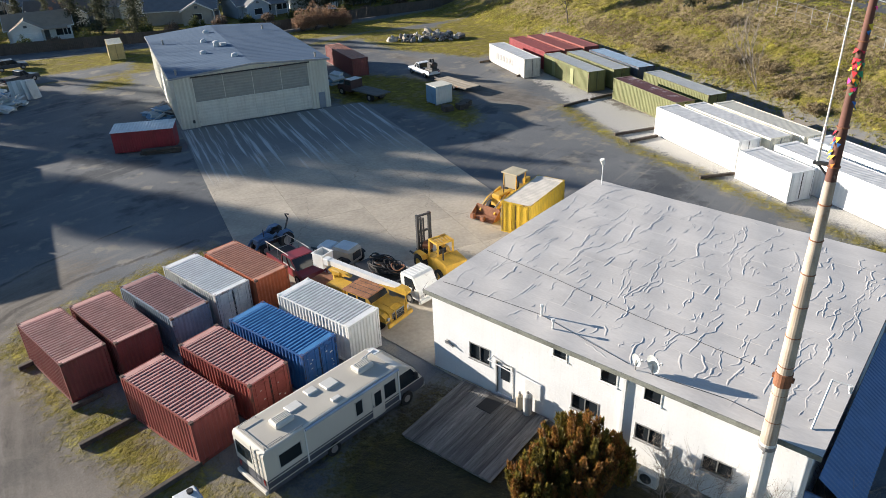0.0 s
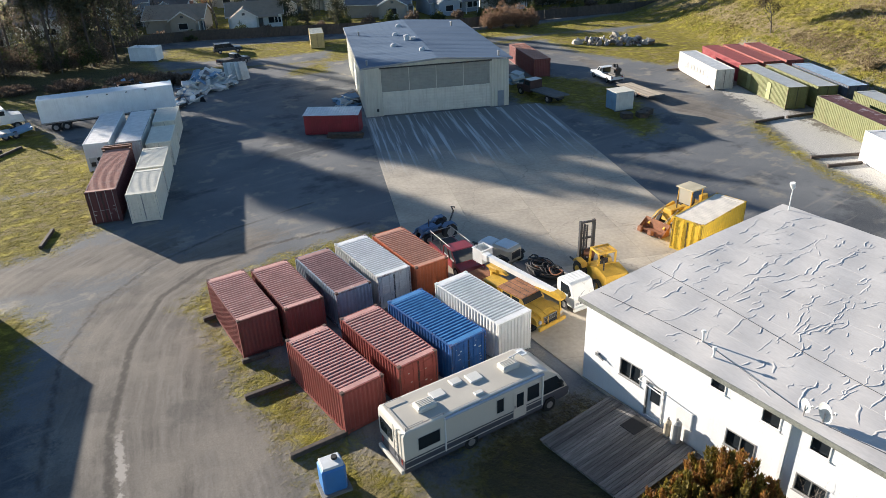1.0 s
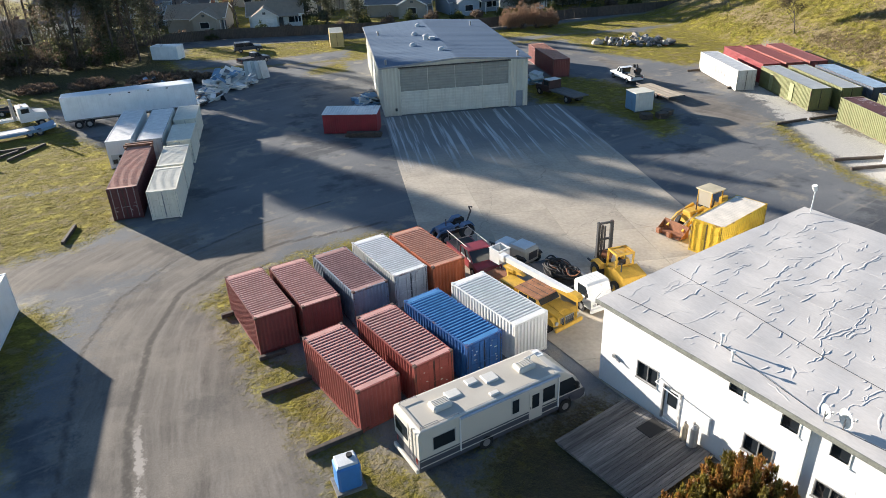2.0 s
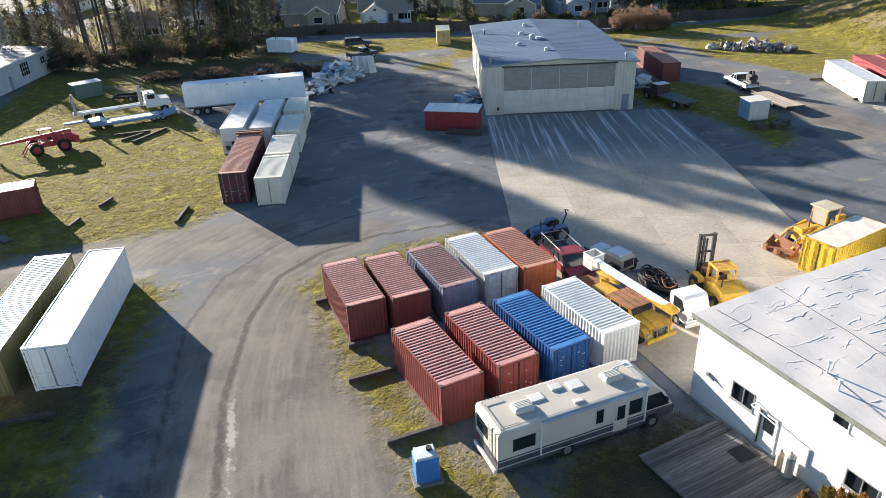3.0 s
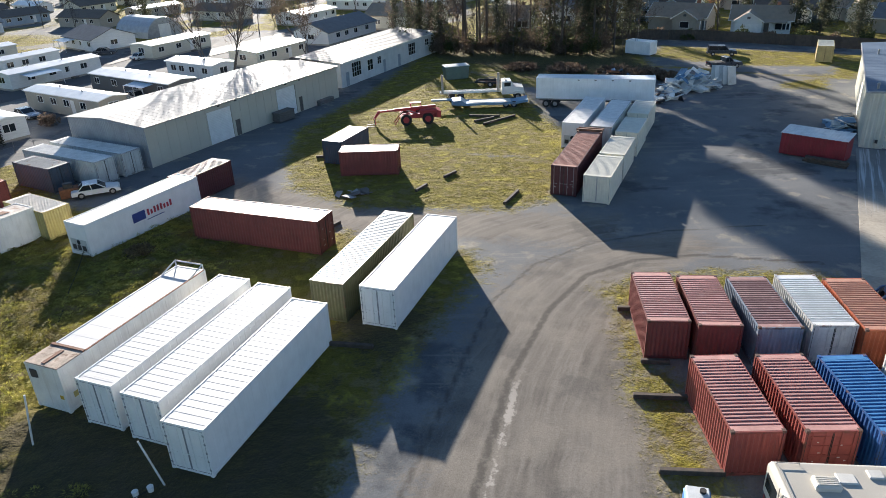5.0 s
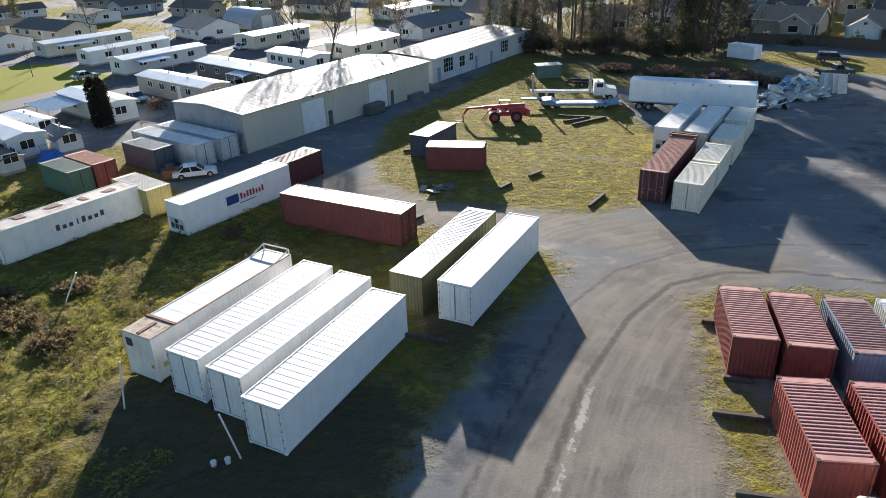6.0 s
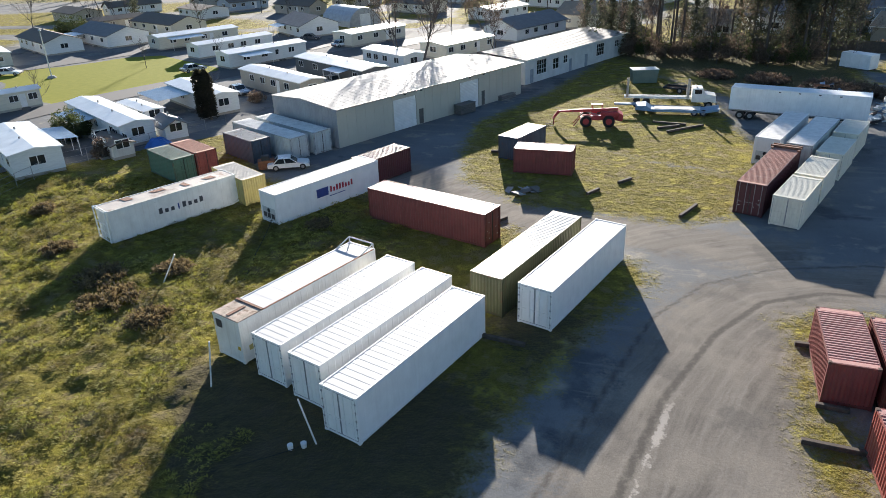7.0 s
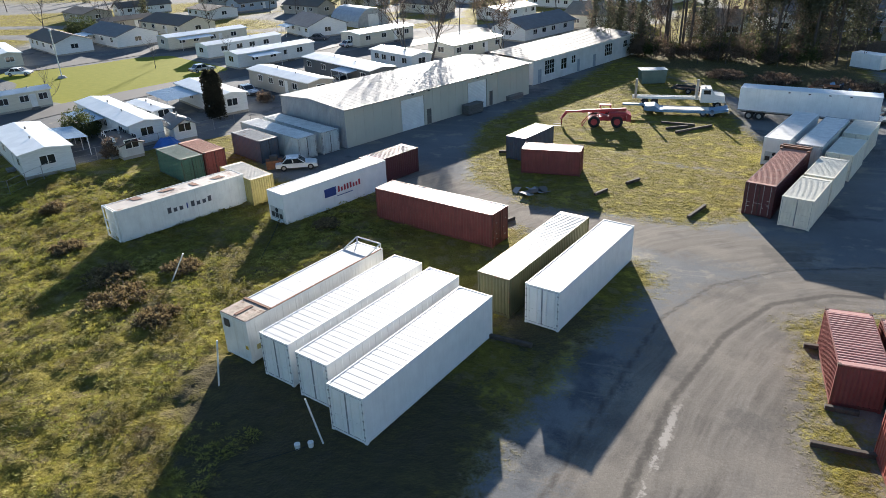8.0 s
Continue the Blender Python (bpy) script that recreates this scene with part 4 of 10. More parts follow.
# ---- buildings ----
def pierced(mb, u0, u1, z0, z1, holes, y0, y1):
    """A wall in the x-z plane from y0 (outside) to y1, with rectangular openings (ua, za, ub, zb) right through."""
    us = sorted({u0, u1, *[h[0] for h in holes], *[h[2] for h in holes]})
    zs = sorted({z0, z1, *[h[1] for h in holes], *[h[3] for h in holes]})
    for a, b in zip(us, us[1:]):
        for c, d in zip(zs, zs[1:]):
            um, zm = (a + b) / 2, (c + d) / 2
            if any(h[0] < um < h[2] and h[1] < zm < h[3] for h in holes):
                continue
            mb.quad((a, y0, c), (b, y0, c), (b, y0, d), (a, y0, d))
            mb.quad((b, y1, c), (a, y1, c), (a, y1, d), (b, y1, d))
    for a, c, b, d in holes:
        mb.quad((a, y0, c), (a, y1, c), (b, y1, c), (b, y0, c)).quad((a, y0, d), (b, y0, d), (b, y1, d), (a, y1, d))
        mb.quad((a, y0, c), (a, y0, d), (a, y1, d), (a, y1, c)).quad((b, y0, c), (b, y1, c), (b, y1, d), (b, y0, d))
    mb.quad((u0, y0, z1), (u1, y0, z1), (u1, y1, z1), (u0, y1, z1))
    mb.quad((u0, y0, z0), (u0, y0, z1), (u0, y1, z1), (u0, y1, z0)).quad((u1, y0, z0), (u1, y1, z0), (u1, y1, z1), (u1, y0, z1))
    return mb


def window(parent, a, c, b, d, y, frame_mat, split="v", sill=True, mtx=None, depth=0.1, trim=0.06, pane_mat=None):
    """A window in the x-z plane: frame > sill, panes. y: the wall's outer face, outside is -y."""
    w = new("window")
    w.parent = parent
    if mtx is not None:
        w.matrix_basis = mtx
    f = MB()
    t = trim
    ya, yb = y - 0.025, y + depth
    f.box(a - t, ya, c - t, a, yb, d + t).box(b, ya, c - t, b + t, yb, d + t).box(a, ya, c - t, b, yb, c).box(a, ya, d, b, yb, d + t)
    if split == "v":
        f.box((a + b) / 2 - 0.025, y + 0.02, c, (a + b) / 2 + 0.025, yb, d)
    elif split == "h":
        f.box(a, y + 0.02, (c + d) / 2 - 0.025, b, yb, (c + d) / 2 + 0.025)
    elif split:
        nu, nz = split
        for k in range(1, nu):
            f.box(a + (b - a) * k / nu - 0.02, y + 0.02, c, a + (b - a) * k / nu + 0.02, yb, d)
        for k in range(1, nz):
            f.box(a, y + 0.02, c + (d - c) * k / nz - 0.02, b, yb, c + (d - c) * k / nz + 0.02)
    part("window_frame", f, frame_mat, w)
    part("pane", MB().box(a, y + depth * 0.55, c, b, y + depth * 0.6, d), pane_mat or glass(), w, "dark reflecting glass pane")
    if sill:
        part("sill", MB().box(a - t - 0.03, y - 0.07, c - t - 0.05, b + t + 0.03, y + 0.02, c - t), frame_mat, w)
    return w


def ribbed_roof(mb, quad, period=0.9, depth=0.03):
    """A sheet-metal roof plane with raised seams; quad: eave a, eave b, ridge b, ridge a."""
    a, b, c, d = [Vector(p) for p in quad]
    nrm = (b - a).cross(d - a).normalized()
    n = max(2, round((b - a).length / period))
    for k in range(n):
        s0, s1 = k / n, (k + 1) / n
        e = 0.06 / (b - a).length
        p = lambda s, top: (a + (b - a) * s if not top else d + (c - d) * s)
        mb.quad(p(s0 + e, 0), p(s1 - e, 0), p(s1 - e, 1), p(s0 + e, 1))
        up = nrm * depth
        for s, g in ((s0, 1), ):
            mb.quad(p(s - e, 0) if k else p(s, 0), p(s, 0) + up, p(s, 1) + up, p(s - e, 1) if k else p(s, 1))
            mb.quad(p(s, 0) + up, p(s + e, 0), p(s + e, 1), p(s, 1) + up)
    return mb


def block_paint():
    m = mat("white_block_paint", (0.80, 0.80, 0.79), dark=0.92, light=1.03, rough=0.7, scale=0.6, fine=9, streak=0.12, streak_col=(0.5, 0.47, 0.42))
    nt = m.node_tree
    tc = nt.nodes.new("ShaderNodeTexCoord")
    mp = nt.nodes.new("ShaderNodeMapping")
    mp.inputs["Rotation"].default_value = (radians(90), 0, 0)
    br = nt.nodes.new("ShaderNodeTexBrick")
    br.inputs["Scale"].default_value = 1.0
    br.inputs["Brick Width"].default_value, br.inputs["Row Height"].default_value, br.inputs["Mortar Size"].default_value = 0.4, 0.2, 0.012
    bp = nt.nodes.new("ShaderNodeBump")
    bp.inputs["Distance"].default_value = 0.01
    bp.inputs["Strength"].default_value = 0.6
    bp.invert = True
    nt.links.new(tc.outputs["Object"], mp.inputs[0])
    nt.links.new(mp.outputs[0], br.inputs["Vector"])
    nt.links.new(br.outputs["Fac"], bp.inputs["Height"])
    nt.links.new(bp.outputs[0], nt.nodes["Principled BSDF"].inputs["Normal"])
    return m


WHITE_TRIM = mat("white_trim", (0.72, 0.72, 0.70), rough=0.5, dark=0.88)
ALU = mat("aluminium_frame", (0.45, 0.45, 0.44), rough=0.4, metal=0.5)
WOOD_GREY = mat("weathered_wood", (0.175, 0.165, 0.152), dark=0.45, light=1.3, scale=3, fine=40, rough=0.85, bump=0.01, stretch=(0.3, 3, 3), spread=0.38)
MEMBRANE = mat("roof_membrane", (0.59, 0.56, 0.525), dark=0.82, light=1.08, scale=0.5, fine=7, rough=0.8, bump=0.008, stretch=(0.5, 1.6, 1))
RUSTY = mat("rusty_steel", (0.24, 0.10, 0.05), dark=0.6, light=1.3, rough=0.85, scale=3, bump=0.004)
BLACK = mat("black_rubber", (0.018, 0.018, 0.019), rough=0.8)
DARK_STEEL = mat("dark_steel", (0.05, 0.05, 0.052), rough=0.6, metal=0.3, rust=0.3)
CONCRETE = mat("concrete", (0.34, 0.33, 0.31), dark=0.7, light=1.12, scale=0.5, fine=14, rough=0.9, bump=0.006)


def white_building():
    th = thing("white_building", 12.5, -4.25, -91.7, "white-painted block building with a flat wrinkled grey roof", "building")
    U, D, zb = 18.9, 18.1, -0.9
    top = lambda u: 5.05 - 0.018 * u
    wp = block_paint()
    holes = [(2.52, 1.75, 3.75, 2.65), (4.25, 0.2, 5.2, 2.2), (7.52, 4.02, 8.2, 4.68), (8.65, 1.5, 9.98, 2.28), (10.02, 3.75, 10.78, 4.5),
             (11.92, 1.42, 13.12, 2.2), (12.12, 3.72, 12.86, 4.5), (15.0, 1.4, 16.2, 2.1)]
    front = pierced(MB(), 0, U, zb, 4.62, holes, 0.0, 0.22)
    front.quad((0, 0, 4.62), (U, 0, 4.62), (U, 0, top(U)), (0, 0, top(0)))
    part("wall", front, wp, th, "white painted block front wall")
    for bx in ((0.0, 0.23, 0.22, D, 4.98), (U - 0.22, 0.23, U, D, 4.68), (0.23, D - 0.22, U - 0.23, D, 4.68)):
        part("wall", MB().box(bx[0], bx[1], zb, bx[2], bx[3], bx[4]), wp, th)
    k = 0
    for a, c, b, d in holes:
        if d - c > 1.5:
            dr = MB().box(a + 0.04, 0.06, c, b - 0.04, 0.11, d - 0.03)
            door = part("door", dr, WHITE_TRIM, th, "white entrance door with a tall glass light")
            part("door_pane", MB().box(a + 0.2, 0.045, c + 0.95, b - 0.2, 0.058, d - 0.2), glass(), door, "dark glass light")
            part("door_frame", MB().box(a - 0.08, -0.03, c, a, 0.12, d + 0.08).box(b, -0.03, c, b + 0.08, 0.12, d + 0.08).box(a, -0.03, d, b, 0.12, d + 0.08), ALU, door)
            rail = MB().tube((a - 0.25, -0.45, d + 0.25), (b + 0.35, -0.45, d + 0.1), 0.03).tube((b + 0.35, -0.45, d + 0.1), (b + 0.35, -0.45, 0.7), 0.03).tube((a - 0.25, -0.45, d + 0.25), (a - 0.25, 0, d + 0.25), 0.03)
            part("pipe_rail", rail, WHITE_TRIM, door)
        else:
            window(th, a, c, b, d, 0.0, WHITE_TRIM if c > 3 else ALU, "v" if b - a > 1 else None, depth=0.14)
    # the membrane roof with its many raised wrinkles
    sheet = lambda p, q: 5.07 - 0.018 * p + 0.10 * math.sin(min(1, max(0, q / D)) * math.pi) + 0.012 * math.sin(p * 1.9 + q * 0.7)
    nu, nv = 60, 57
    us = [-0.25 + (U + 0.55) * k / (nu - 1) for k in range(nu)]
    vs = [-0.35 + (D + 0.6) * k / (nv - 1) for k in range(nv)]
    roof = MB()
    roof.v = [(p, q, sheet(p, q)) for q in vs for p in us]
    roof.f = [(j * nu + i, j * nu + i + 1, (j + 1) * nu + i + 1, (j + 1) * nu + i) for j in range(nv - 1) for i in range(nu - 1)]
    rng = random.Random(5)
    wr = MB()
    for i in range(18):
        for j in range(13):
            for _ in range(2 if (i * 7 + j * 3) % 3 else 1):
                p, q = (i + rng.random()) * U / 18, (j + rng.random()) * D / 13
                ang = rng.gauss(1.55, 0.12) if rng.random() < 0.94 else rng.gauss(0.5, 0.4)
                n = rng.choice((2, 3, 4, 5, 6, 8, 11))
                high, wide = rng.uniform(0.008, 0.019), rng.uniform(0.055, 0.095)
                first = len(wr.v)
                pts = []
                for k in range(n + 1):
                    pts.append((p, q))
                    turn = ang + rng.choice((-0.55, 0, 0, 0, 0.45)) + rng.gauss(0, 0.12)
                    st = rng.uniform(0.12, 0.34)
                    p, q = p + st * math.cos(turn), q + st * math.sin(turn)
                if not all(0.1 < a_ < U and 0.1 < b_ < D for a_, b_ in pts):
                    continue
                for k, (a_, b_) in enumerate(pts):
                    f = 0.0 if k in (0, n) else rng.uniform(0.6, 1.0)
                    z = sheet(a_, b_)
                    sx, sy = math.sin(ang) * wide * (0.25 + f), -math.cos(ang) * wide * (0.25 + f)
                    wr.v += [(a_ - sx, b_ - sy, z - 0.012), (a_ - sx * 0.2, b_ - sy * 0.2, z + high * f), (a_ + sx * 0.2, b_ + sy * 0.2, z + high * f), (a_ + sx, b_ + sy, z - 0.012)]
                for k in range(n):
                    o = first + 4 * k
                    wr.f += [(o + c, o + 4 + c, o + 5 + c, o + 1 + c) for c in range(3)]
    part("wrinkling", wr, MEMBRANE, th, "raised wrinkles in the roofing sheet", smooth=True)
    for k in range(1, 7):
        lap = MB()
        q = D * k / 7
        lap.v = [(p, q + o + 0.03 * math.sin(p * 1.1 + k), sheet(p, q) + h) for p in us for o, h in ((-0.03, -0.004), (0.0, 0.007), (0.03, -0.004))]
        lap.f = [(3 * i + c, 3 * i + 1 + c, 3 * i + 4 + c, 3 * i + 3 + c) for i in range(nu - 1) for c in range(2)]
        part("lap_seam", lap, MEMBRANE, th)
    part("roof", roof, MEMBRANE, th, "grey membrane roof with raised wrinkles", smooth=True)
    fas = MB()
    fas.prism([(-0.27, top(-0.27) - 0.2), (U + 0.31, top(U) - 0.2), (U + 0.31, top(U) + 0.03), (-0.27, top(-0.27) + 0.03)], -0.40, -0.345, "y")
    part("fascia", fas, mat("mossy_fascia", (0.22, 0.225, 0.19), dark=0.55, light=1.3, scale=1.5, fine=12, rough=0.85), th, "weathered grey-green fascia board along the eave")
    eav = MB()
    eav.prism([(-0.27, top(-0.27) - 0.16), (U + 0.3, top(U) - 0.16), (U + 0.3, top(U) - 0.05), (-0.27, top(-0.27) - 0.05)], -0.345, 0.0, "y")
    eav.prism([(-0.27, top(-0.27) - 0.2), (0.0, top(0) - 0.2), (0.0, top(0) - 0.04), (-0.27, top(0) - 0.04)], 0.0, D + 0.2, "y")
    eav.prism([(U, top(U) - 0.2), (U + 0.3, top(U) - 0.2), (U + 0.3, top(U) - 0.04), (U, top(U) - 0.04)], 0.0, D + 0.2, "y")
    part("eave", eav, WOOD_GREY, th)
    part("downpipe", MB().box(11.15, -0.12, zb, 11.3, -0.02, 4.66), WHITE_TRIM, th, "white square downpipe on the wall")
    part("downpipe", MB().box(13.55, -0.12, zb, 13.72, -0.02, 1.95), WHITE_TRIM, th)
    part("panel", MB().box(6.0, -0.02, 0.95, 7.0, -0.002, 1.9), WHITE_TRIM, th, "painted-over opening in the wall")
    part("wall_pipe", MB().tube((1.05, -0.12, 2.1), (1.45, -0.12, 1.95), 0.05).box(0.92, -0.16, 2.02, 1.08, -0.02, 2.2), ALU, th)
    part("base_strip", MB().box(5.5, -0.55, -0.62, 13.6, -0.02, -0.40), CONCRETE, th)
    # lean-to shed on the far side
    sh = MB()
    sh.wave((U + 0.35, -0.2, 3.6), (0, 12, 0), (1.6, 0, -1.15), (0.5, 0, 0.85), 0.25, 0.03)
    part("lean_to_roof", sh, mat("blue_sheet_metal", (0.10, 0.19, 0.36), rough=0.45, metal=0.2), th, "blue corrugated metal lean-to roof")
    part("lean_to_wall", MB().box(U + 0.02, 0.05, zb, U + 1.6, 0.15, 2.45).box(U + 1.5, 0.16, zb, U + 1.6, 11.6, 2.45), mat("blue_sheet_wall", (0.12, 0.22, 0.42), rough=0.5), th)
    # wall-mounted cooler and gas bottles stand beside it
    return th


white_building()


def hangar():
    W, D, H, R = 17.9, 29.8, 5.95, 6.6
    th = thing("hangar", 30.6, 47.3, -26.5, "large cream metal hangar with a blue-grey roof and sliding doors", "hangar")
    sheet = mat("hangar_sheet", (0.60, 0.585, 0.49), dark=0.85, light=1.05, scale=0.5, rough=0.55, streak=0.45, streak_col=(0.40, 0.36, 0.28))
    roofm = mat("hangar_roof", (0.085, 0.135, 0.205), dark=0.85, light=1.1, scale=0.3, fine=5, rough=0.8, stretch=(0.4, 2, 1), gloss=0.2)
    D0, D1 = 2.1, 15.5
    for a, b in ((0, D0), (D1, W)):
        s = MB().wave((a, 0, 0), (b - a, 0, 0), (0, 0, 5.95), (0, -1, 0), 0.42, 0.05)
        part("front_wall", s, sheet, th)
    gable = MB()
    gable.prism([(D0, 5.75), (D1, 5.75), (D1, H + 0.0), (W / 2, R - 0.06), (D0, H + 0.0)], -0.03, 0.15, "y")
    gable.prism([(0, H - 0.25), (D0, H - 0.25), (D0, H + 0.15), (0, H)], 0.06, 0.15, "y").prism([(D1, H - 0.25), (W, H - 0.25), (W, H), (D1, H + 0.15)], 0.06, 0.15, "y")
    part("gable", gable, sheet, th)
    for x, sx in ((0, -1), (W, 1)):
        s = MB()
        s.wave((x, D, 0) if sx < 0 else (x, 0, 0), (0, -D * 1.0 if sx < 0 else D, 0), (0, 0, H), (sx, 0, 0), 0.42, 0.05)
        part("side_wall", s, sheet, th)
    part("back_wall", MB().box(0, D - 0.1, 0, W, D, H), sheet, th)
    r = MB()
    ov = 0.35
    ribbed_roof(r, ((-ov, D + ov, H + 0.02), (-ov, -ov, H + 0.02), (W / 2, -ov, R), (W / 2, D + ov, R)), 0.95, 0.012)
    ribbed_roof(r, ((W + ov, -ov, H + 0.02), (W + ov, D + ov, H + 0.02), (W / 2, D + ov, R), (W / 2, -ov, R)), 0.95, 0.012)
    part("roof", r, roofm, th, "blue-grey sheet roof with faint seams")
    fa = MB().prism([(-ov, H - 0.17), (W / 2, R - 0.2), (W + ov, H - 0.17), (W + ov, H + 0.03), (W / 2, R + 0.02), (-ov, H + 0.03)], -ov - 0.04, -ov, "y")
    part("fascia", fa, mat("fascia_grey", (0.30, 0.31, 0.32)), th)
    upper = mat("door_sheet_grey", (0.30, 0.30, 0.265), dark=0.85, rough=0.6, streak=0.3, streak_col=(0.2, 0.19, 0.16))
    lower = mat("door_sheet_pale", (0.62, 0.61, 0.53), dark=0.88, rough=0.55, streak=0.4, streak_col=(0.4, 0.37, 0.3))
    n = 4
    for k in range(n):
        a, b = D0 + (D1 - D0) * k / n, D0 + (D1 - D0) * (k + 1) / n
        y = 0.06 + 0.05 * (k % 2)
        d = MB()
        d.wave((a + 0.02, y, 0.06), (0, 0, 2.85), (b - a - 0.04, 0, 0), (0, -1, 0), 0.36, 0.03)
        d.f = [q[::-1] for q in d.f]
        dp = part("sliding_door", d, lower, th, "pale horizontally ribbed sliding door leaf")
        e = MB()
        e.wave((a + 0.02, y, 2.93), (0, 0, 2.85), (b - a - 0.04, 0, 0), (0, -1, 0), 0.30, 0.035)
        e.f = [q[::-1] for q in e.f]
        part("upper_panel", e, upper, dp, "grey ribbed upper door panel")
        part("door_post", MB().box(b - 0.03, y - 0.09, 0.04, b + 0.03, y - 0.04, 5.76), sheet, dp)
    part("door_track", MB().box(D0 - 0.2, -0.22, 5.72, D1 + 0.2, -0.08, 5.86), DARK_STEEL, th)
    part("side_door", MB().box(16.45, -0.10, 0.02, 17.25, -0.055, 1.95), mat("steel_blue_door", (0.22, 0.26, 0.30)), th, "dull blue steel side door")
    part("meter_box", MB().box(1.3, -0.2, 0.6, 1.55, -0.05, 0.95), DARK_STEEL, th)
    for x, y, big in ((8.0, 5.0, 1), (5.0, 10.0, 1), (7.2, 13.0, 2), (6.2, 17.5, 1), (7.5, 24, 1)):
        z = H + (R - H) * (1 - abs(x - W / 2) / (W / 2))
        v = MB()
        if big == 2:
            v.tube((x, y, z), (x, y, z + 0.55), 0.38, n=12).tube((x, y, z + 0.55), (x, y, z + 0.75), 0.52, 0.2, n=12).box(x + 0.5, y - 0.4, z - 0.02, x + 1.2, y + 0.4, z + 0.35)
        else:
            v.tube((x, y, z), (x, y, z + 0.3), 0.40, 0.36, n=12).tube((x, y, z + 0.3), (x, y, z + 0.42), 0.36, 0.15, n=12)
        part("roof_vent", v, WHITE_ROOF, th, "white domed roof vent", smooth=False)
    for x, y in ((0.6, 1.0), (16.8, 0.8), (1.3, 21.0), (15.6, 24.0)):
        z = H + (R - H) * (1 - abs(x - W / 2) / (W / 2))
        part("flue", MB().tube((x, y, z), (x, y, z + 0.55), 0.12, n=8).tube((x, y, z + 0.55), (x, y, z + 0.65), 0.18, 0.12, n=8), STEEL_BAR, th)
    # open side door and clutter-side panels on the west wall
    part("side_opening", MB().box(-0.09, 13.2, 0.02, -0.055, 15.6, 3.6), mat("door_white", (0.70, 0.70, 0.66)), th, "white side door")
    part("gutter", MB().box(-ov - 0.1, -ov, H - 0.12, -ov + 0.02, D + ov, H + 0.0), STEEL_BAR, th)
    return th


hangar()


def warehouse():
    th = thing("warehouse", -46.0, 48.4, 62.5, "long cream metal warehouse with white roller doors", "warehouse")
    Lw, D, H = 35.0, 13.0, 4.65
    sheet = mat("warehouse_sheet", (0.52, 0.50, 0.42), dark=0.9, light=1.04, scale=0.4, rough=0.6, streak=0.2, streak_col=(0.38, 0.35, 0.28))
    endm = mat("warehouse_end", (0.33, 0.35, 0.37), dark=0.75, light=1.1, scale=0.7, rough=0.55, streak=0.6, streak_col=(0.20, 0.20, 0.20))
    roofm = mat("warehouse_roof", (0.25, 0.27, 0.285), dark=0.7, light=1.12, scale=0.4, rough=0.72, metal=0.0, rust=0.12, rust_col=(0.27, 0.25, 0.23), gloss=0.25)
    holes = [(8.95, 0.0, 12.95, 3.95), (13.4, 0.0, 14.25, 2.0), (21.4, 0.0, 25.3, 3.95), (25.9, 0.0, 26.65, 2.05)]
    part("front_wall", pierced(MB(), 0, Lw, 0, H, holes, 0.0, 0.15), sheet, th)
    for k in range(1, 24):
        u = Lw * k / 24
        if not any(h[0] - 0.1 < u < h[2] + 0.1 for h in holes):
            part("wall_seam", MB().box(u - 0.03, -0.025, 0.05, u + 0.03, 0.0, H - 0.05), sheet, th)
    part("end_wall", MB().wave((0, D, 0), (0, -D, 0), (0, 0, H), (-1, 0, 0), 0.3, 0.04), endm, th, "grey galvanised ribbed end wall")
    part("end_wall", MB().box(Lw - 0.1, 0.16, 0, Lw, D, H), sheet, th)
    part("back_wall", MB().box(0, D - 0.1, 0, Lw - 0.11, D, H), sheet, th)
    r = MB()
    ribbed_roof(r, ((-0.2, -0.25, H), (Lw + 0.2, -0.25, H), (Lw + 0.2, D / 2, H + 0.45), (-0.2, D / 2, H + 0.45)), 0.9, 0.014)
    ribbed_roof(r, ((Lw + 0.2, D + 0.25, H), (-0.2, D + 0.25, H), (-0.2, D / 2, H + 0.45), (Lw + 0.2, D / 2, H + 0.45)), 0.9, 0.014)
    part("roof", r, roofm, th, "pale grey seamed metal roof")
    for u in (0.0, Lw - 0.1):
        part("gable", MB().prism([(0.0, H), (D, H), (D / 2, H + 0.42)], u, u + 0.1, "x"), endm, th)
    part("gutter", MB().box(-0.2, -0.33, H - 0.14, Lw + 0.2, -0.24, H + 0.01), STEEL_BAR, th)
    for a, c, b, d in holes:
        if b - a > 2:
            m = MB().wave((a, 0.1, c), (0, 0, d - c), (b - a, 0, 0), (0, -1, 0), 0.2, 0.02)
            m.f = [q[::-1] for q in m.f]
            dr = part("roller_door", m, mat("roller_white", (0.74, 0.75, 0.74), dark=0.93, rough=0.45), th, "closed white roller door")
            part("door_frame", MB().box(a - 0.12, -0.04, c, a, 0.12, d + 0.12).box(b, -0.04, c, b + 0.12, 0.12, d + 0.12).box(a, -0.04, d, b, 0.12, d + 0.12), sheet, dr)
        else:
            dr = part("door", MB().box(a + 0.03, 0.04, c + 0.02, b - 0.03, 0.09, d - 0.03), mat("door_brown", (0.12, 0.11, 0.10)), th, "dark brown steel door")
            part("handle", MB().box(b - 0.16, 0.0, 1.0, b - 0.1, 0.04, 1.12), STEEL_BAR, dr)
        part("wall_lamp", MB().box((a + b) / 2 - 0.12, -0.2, H - 0.35, (a + b) / 2 + 0.12, 0.0, H - 0.2), DARK_STEEL, th)


warehouse()


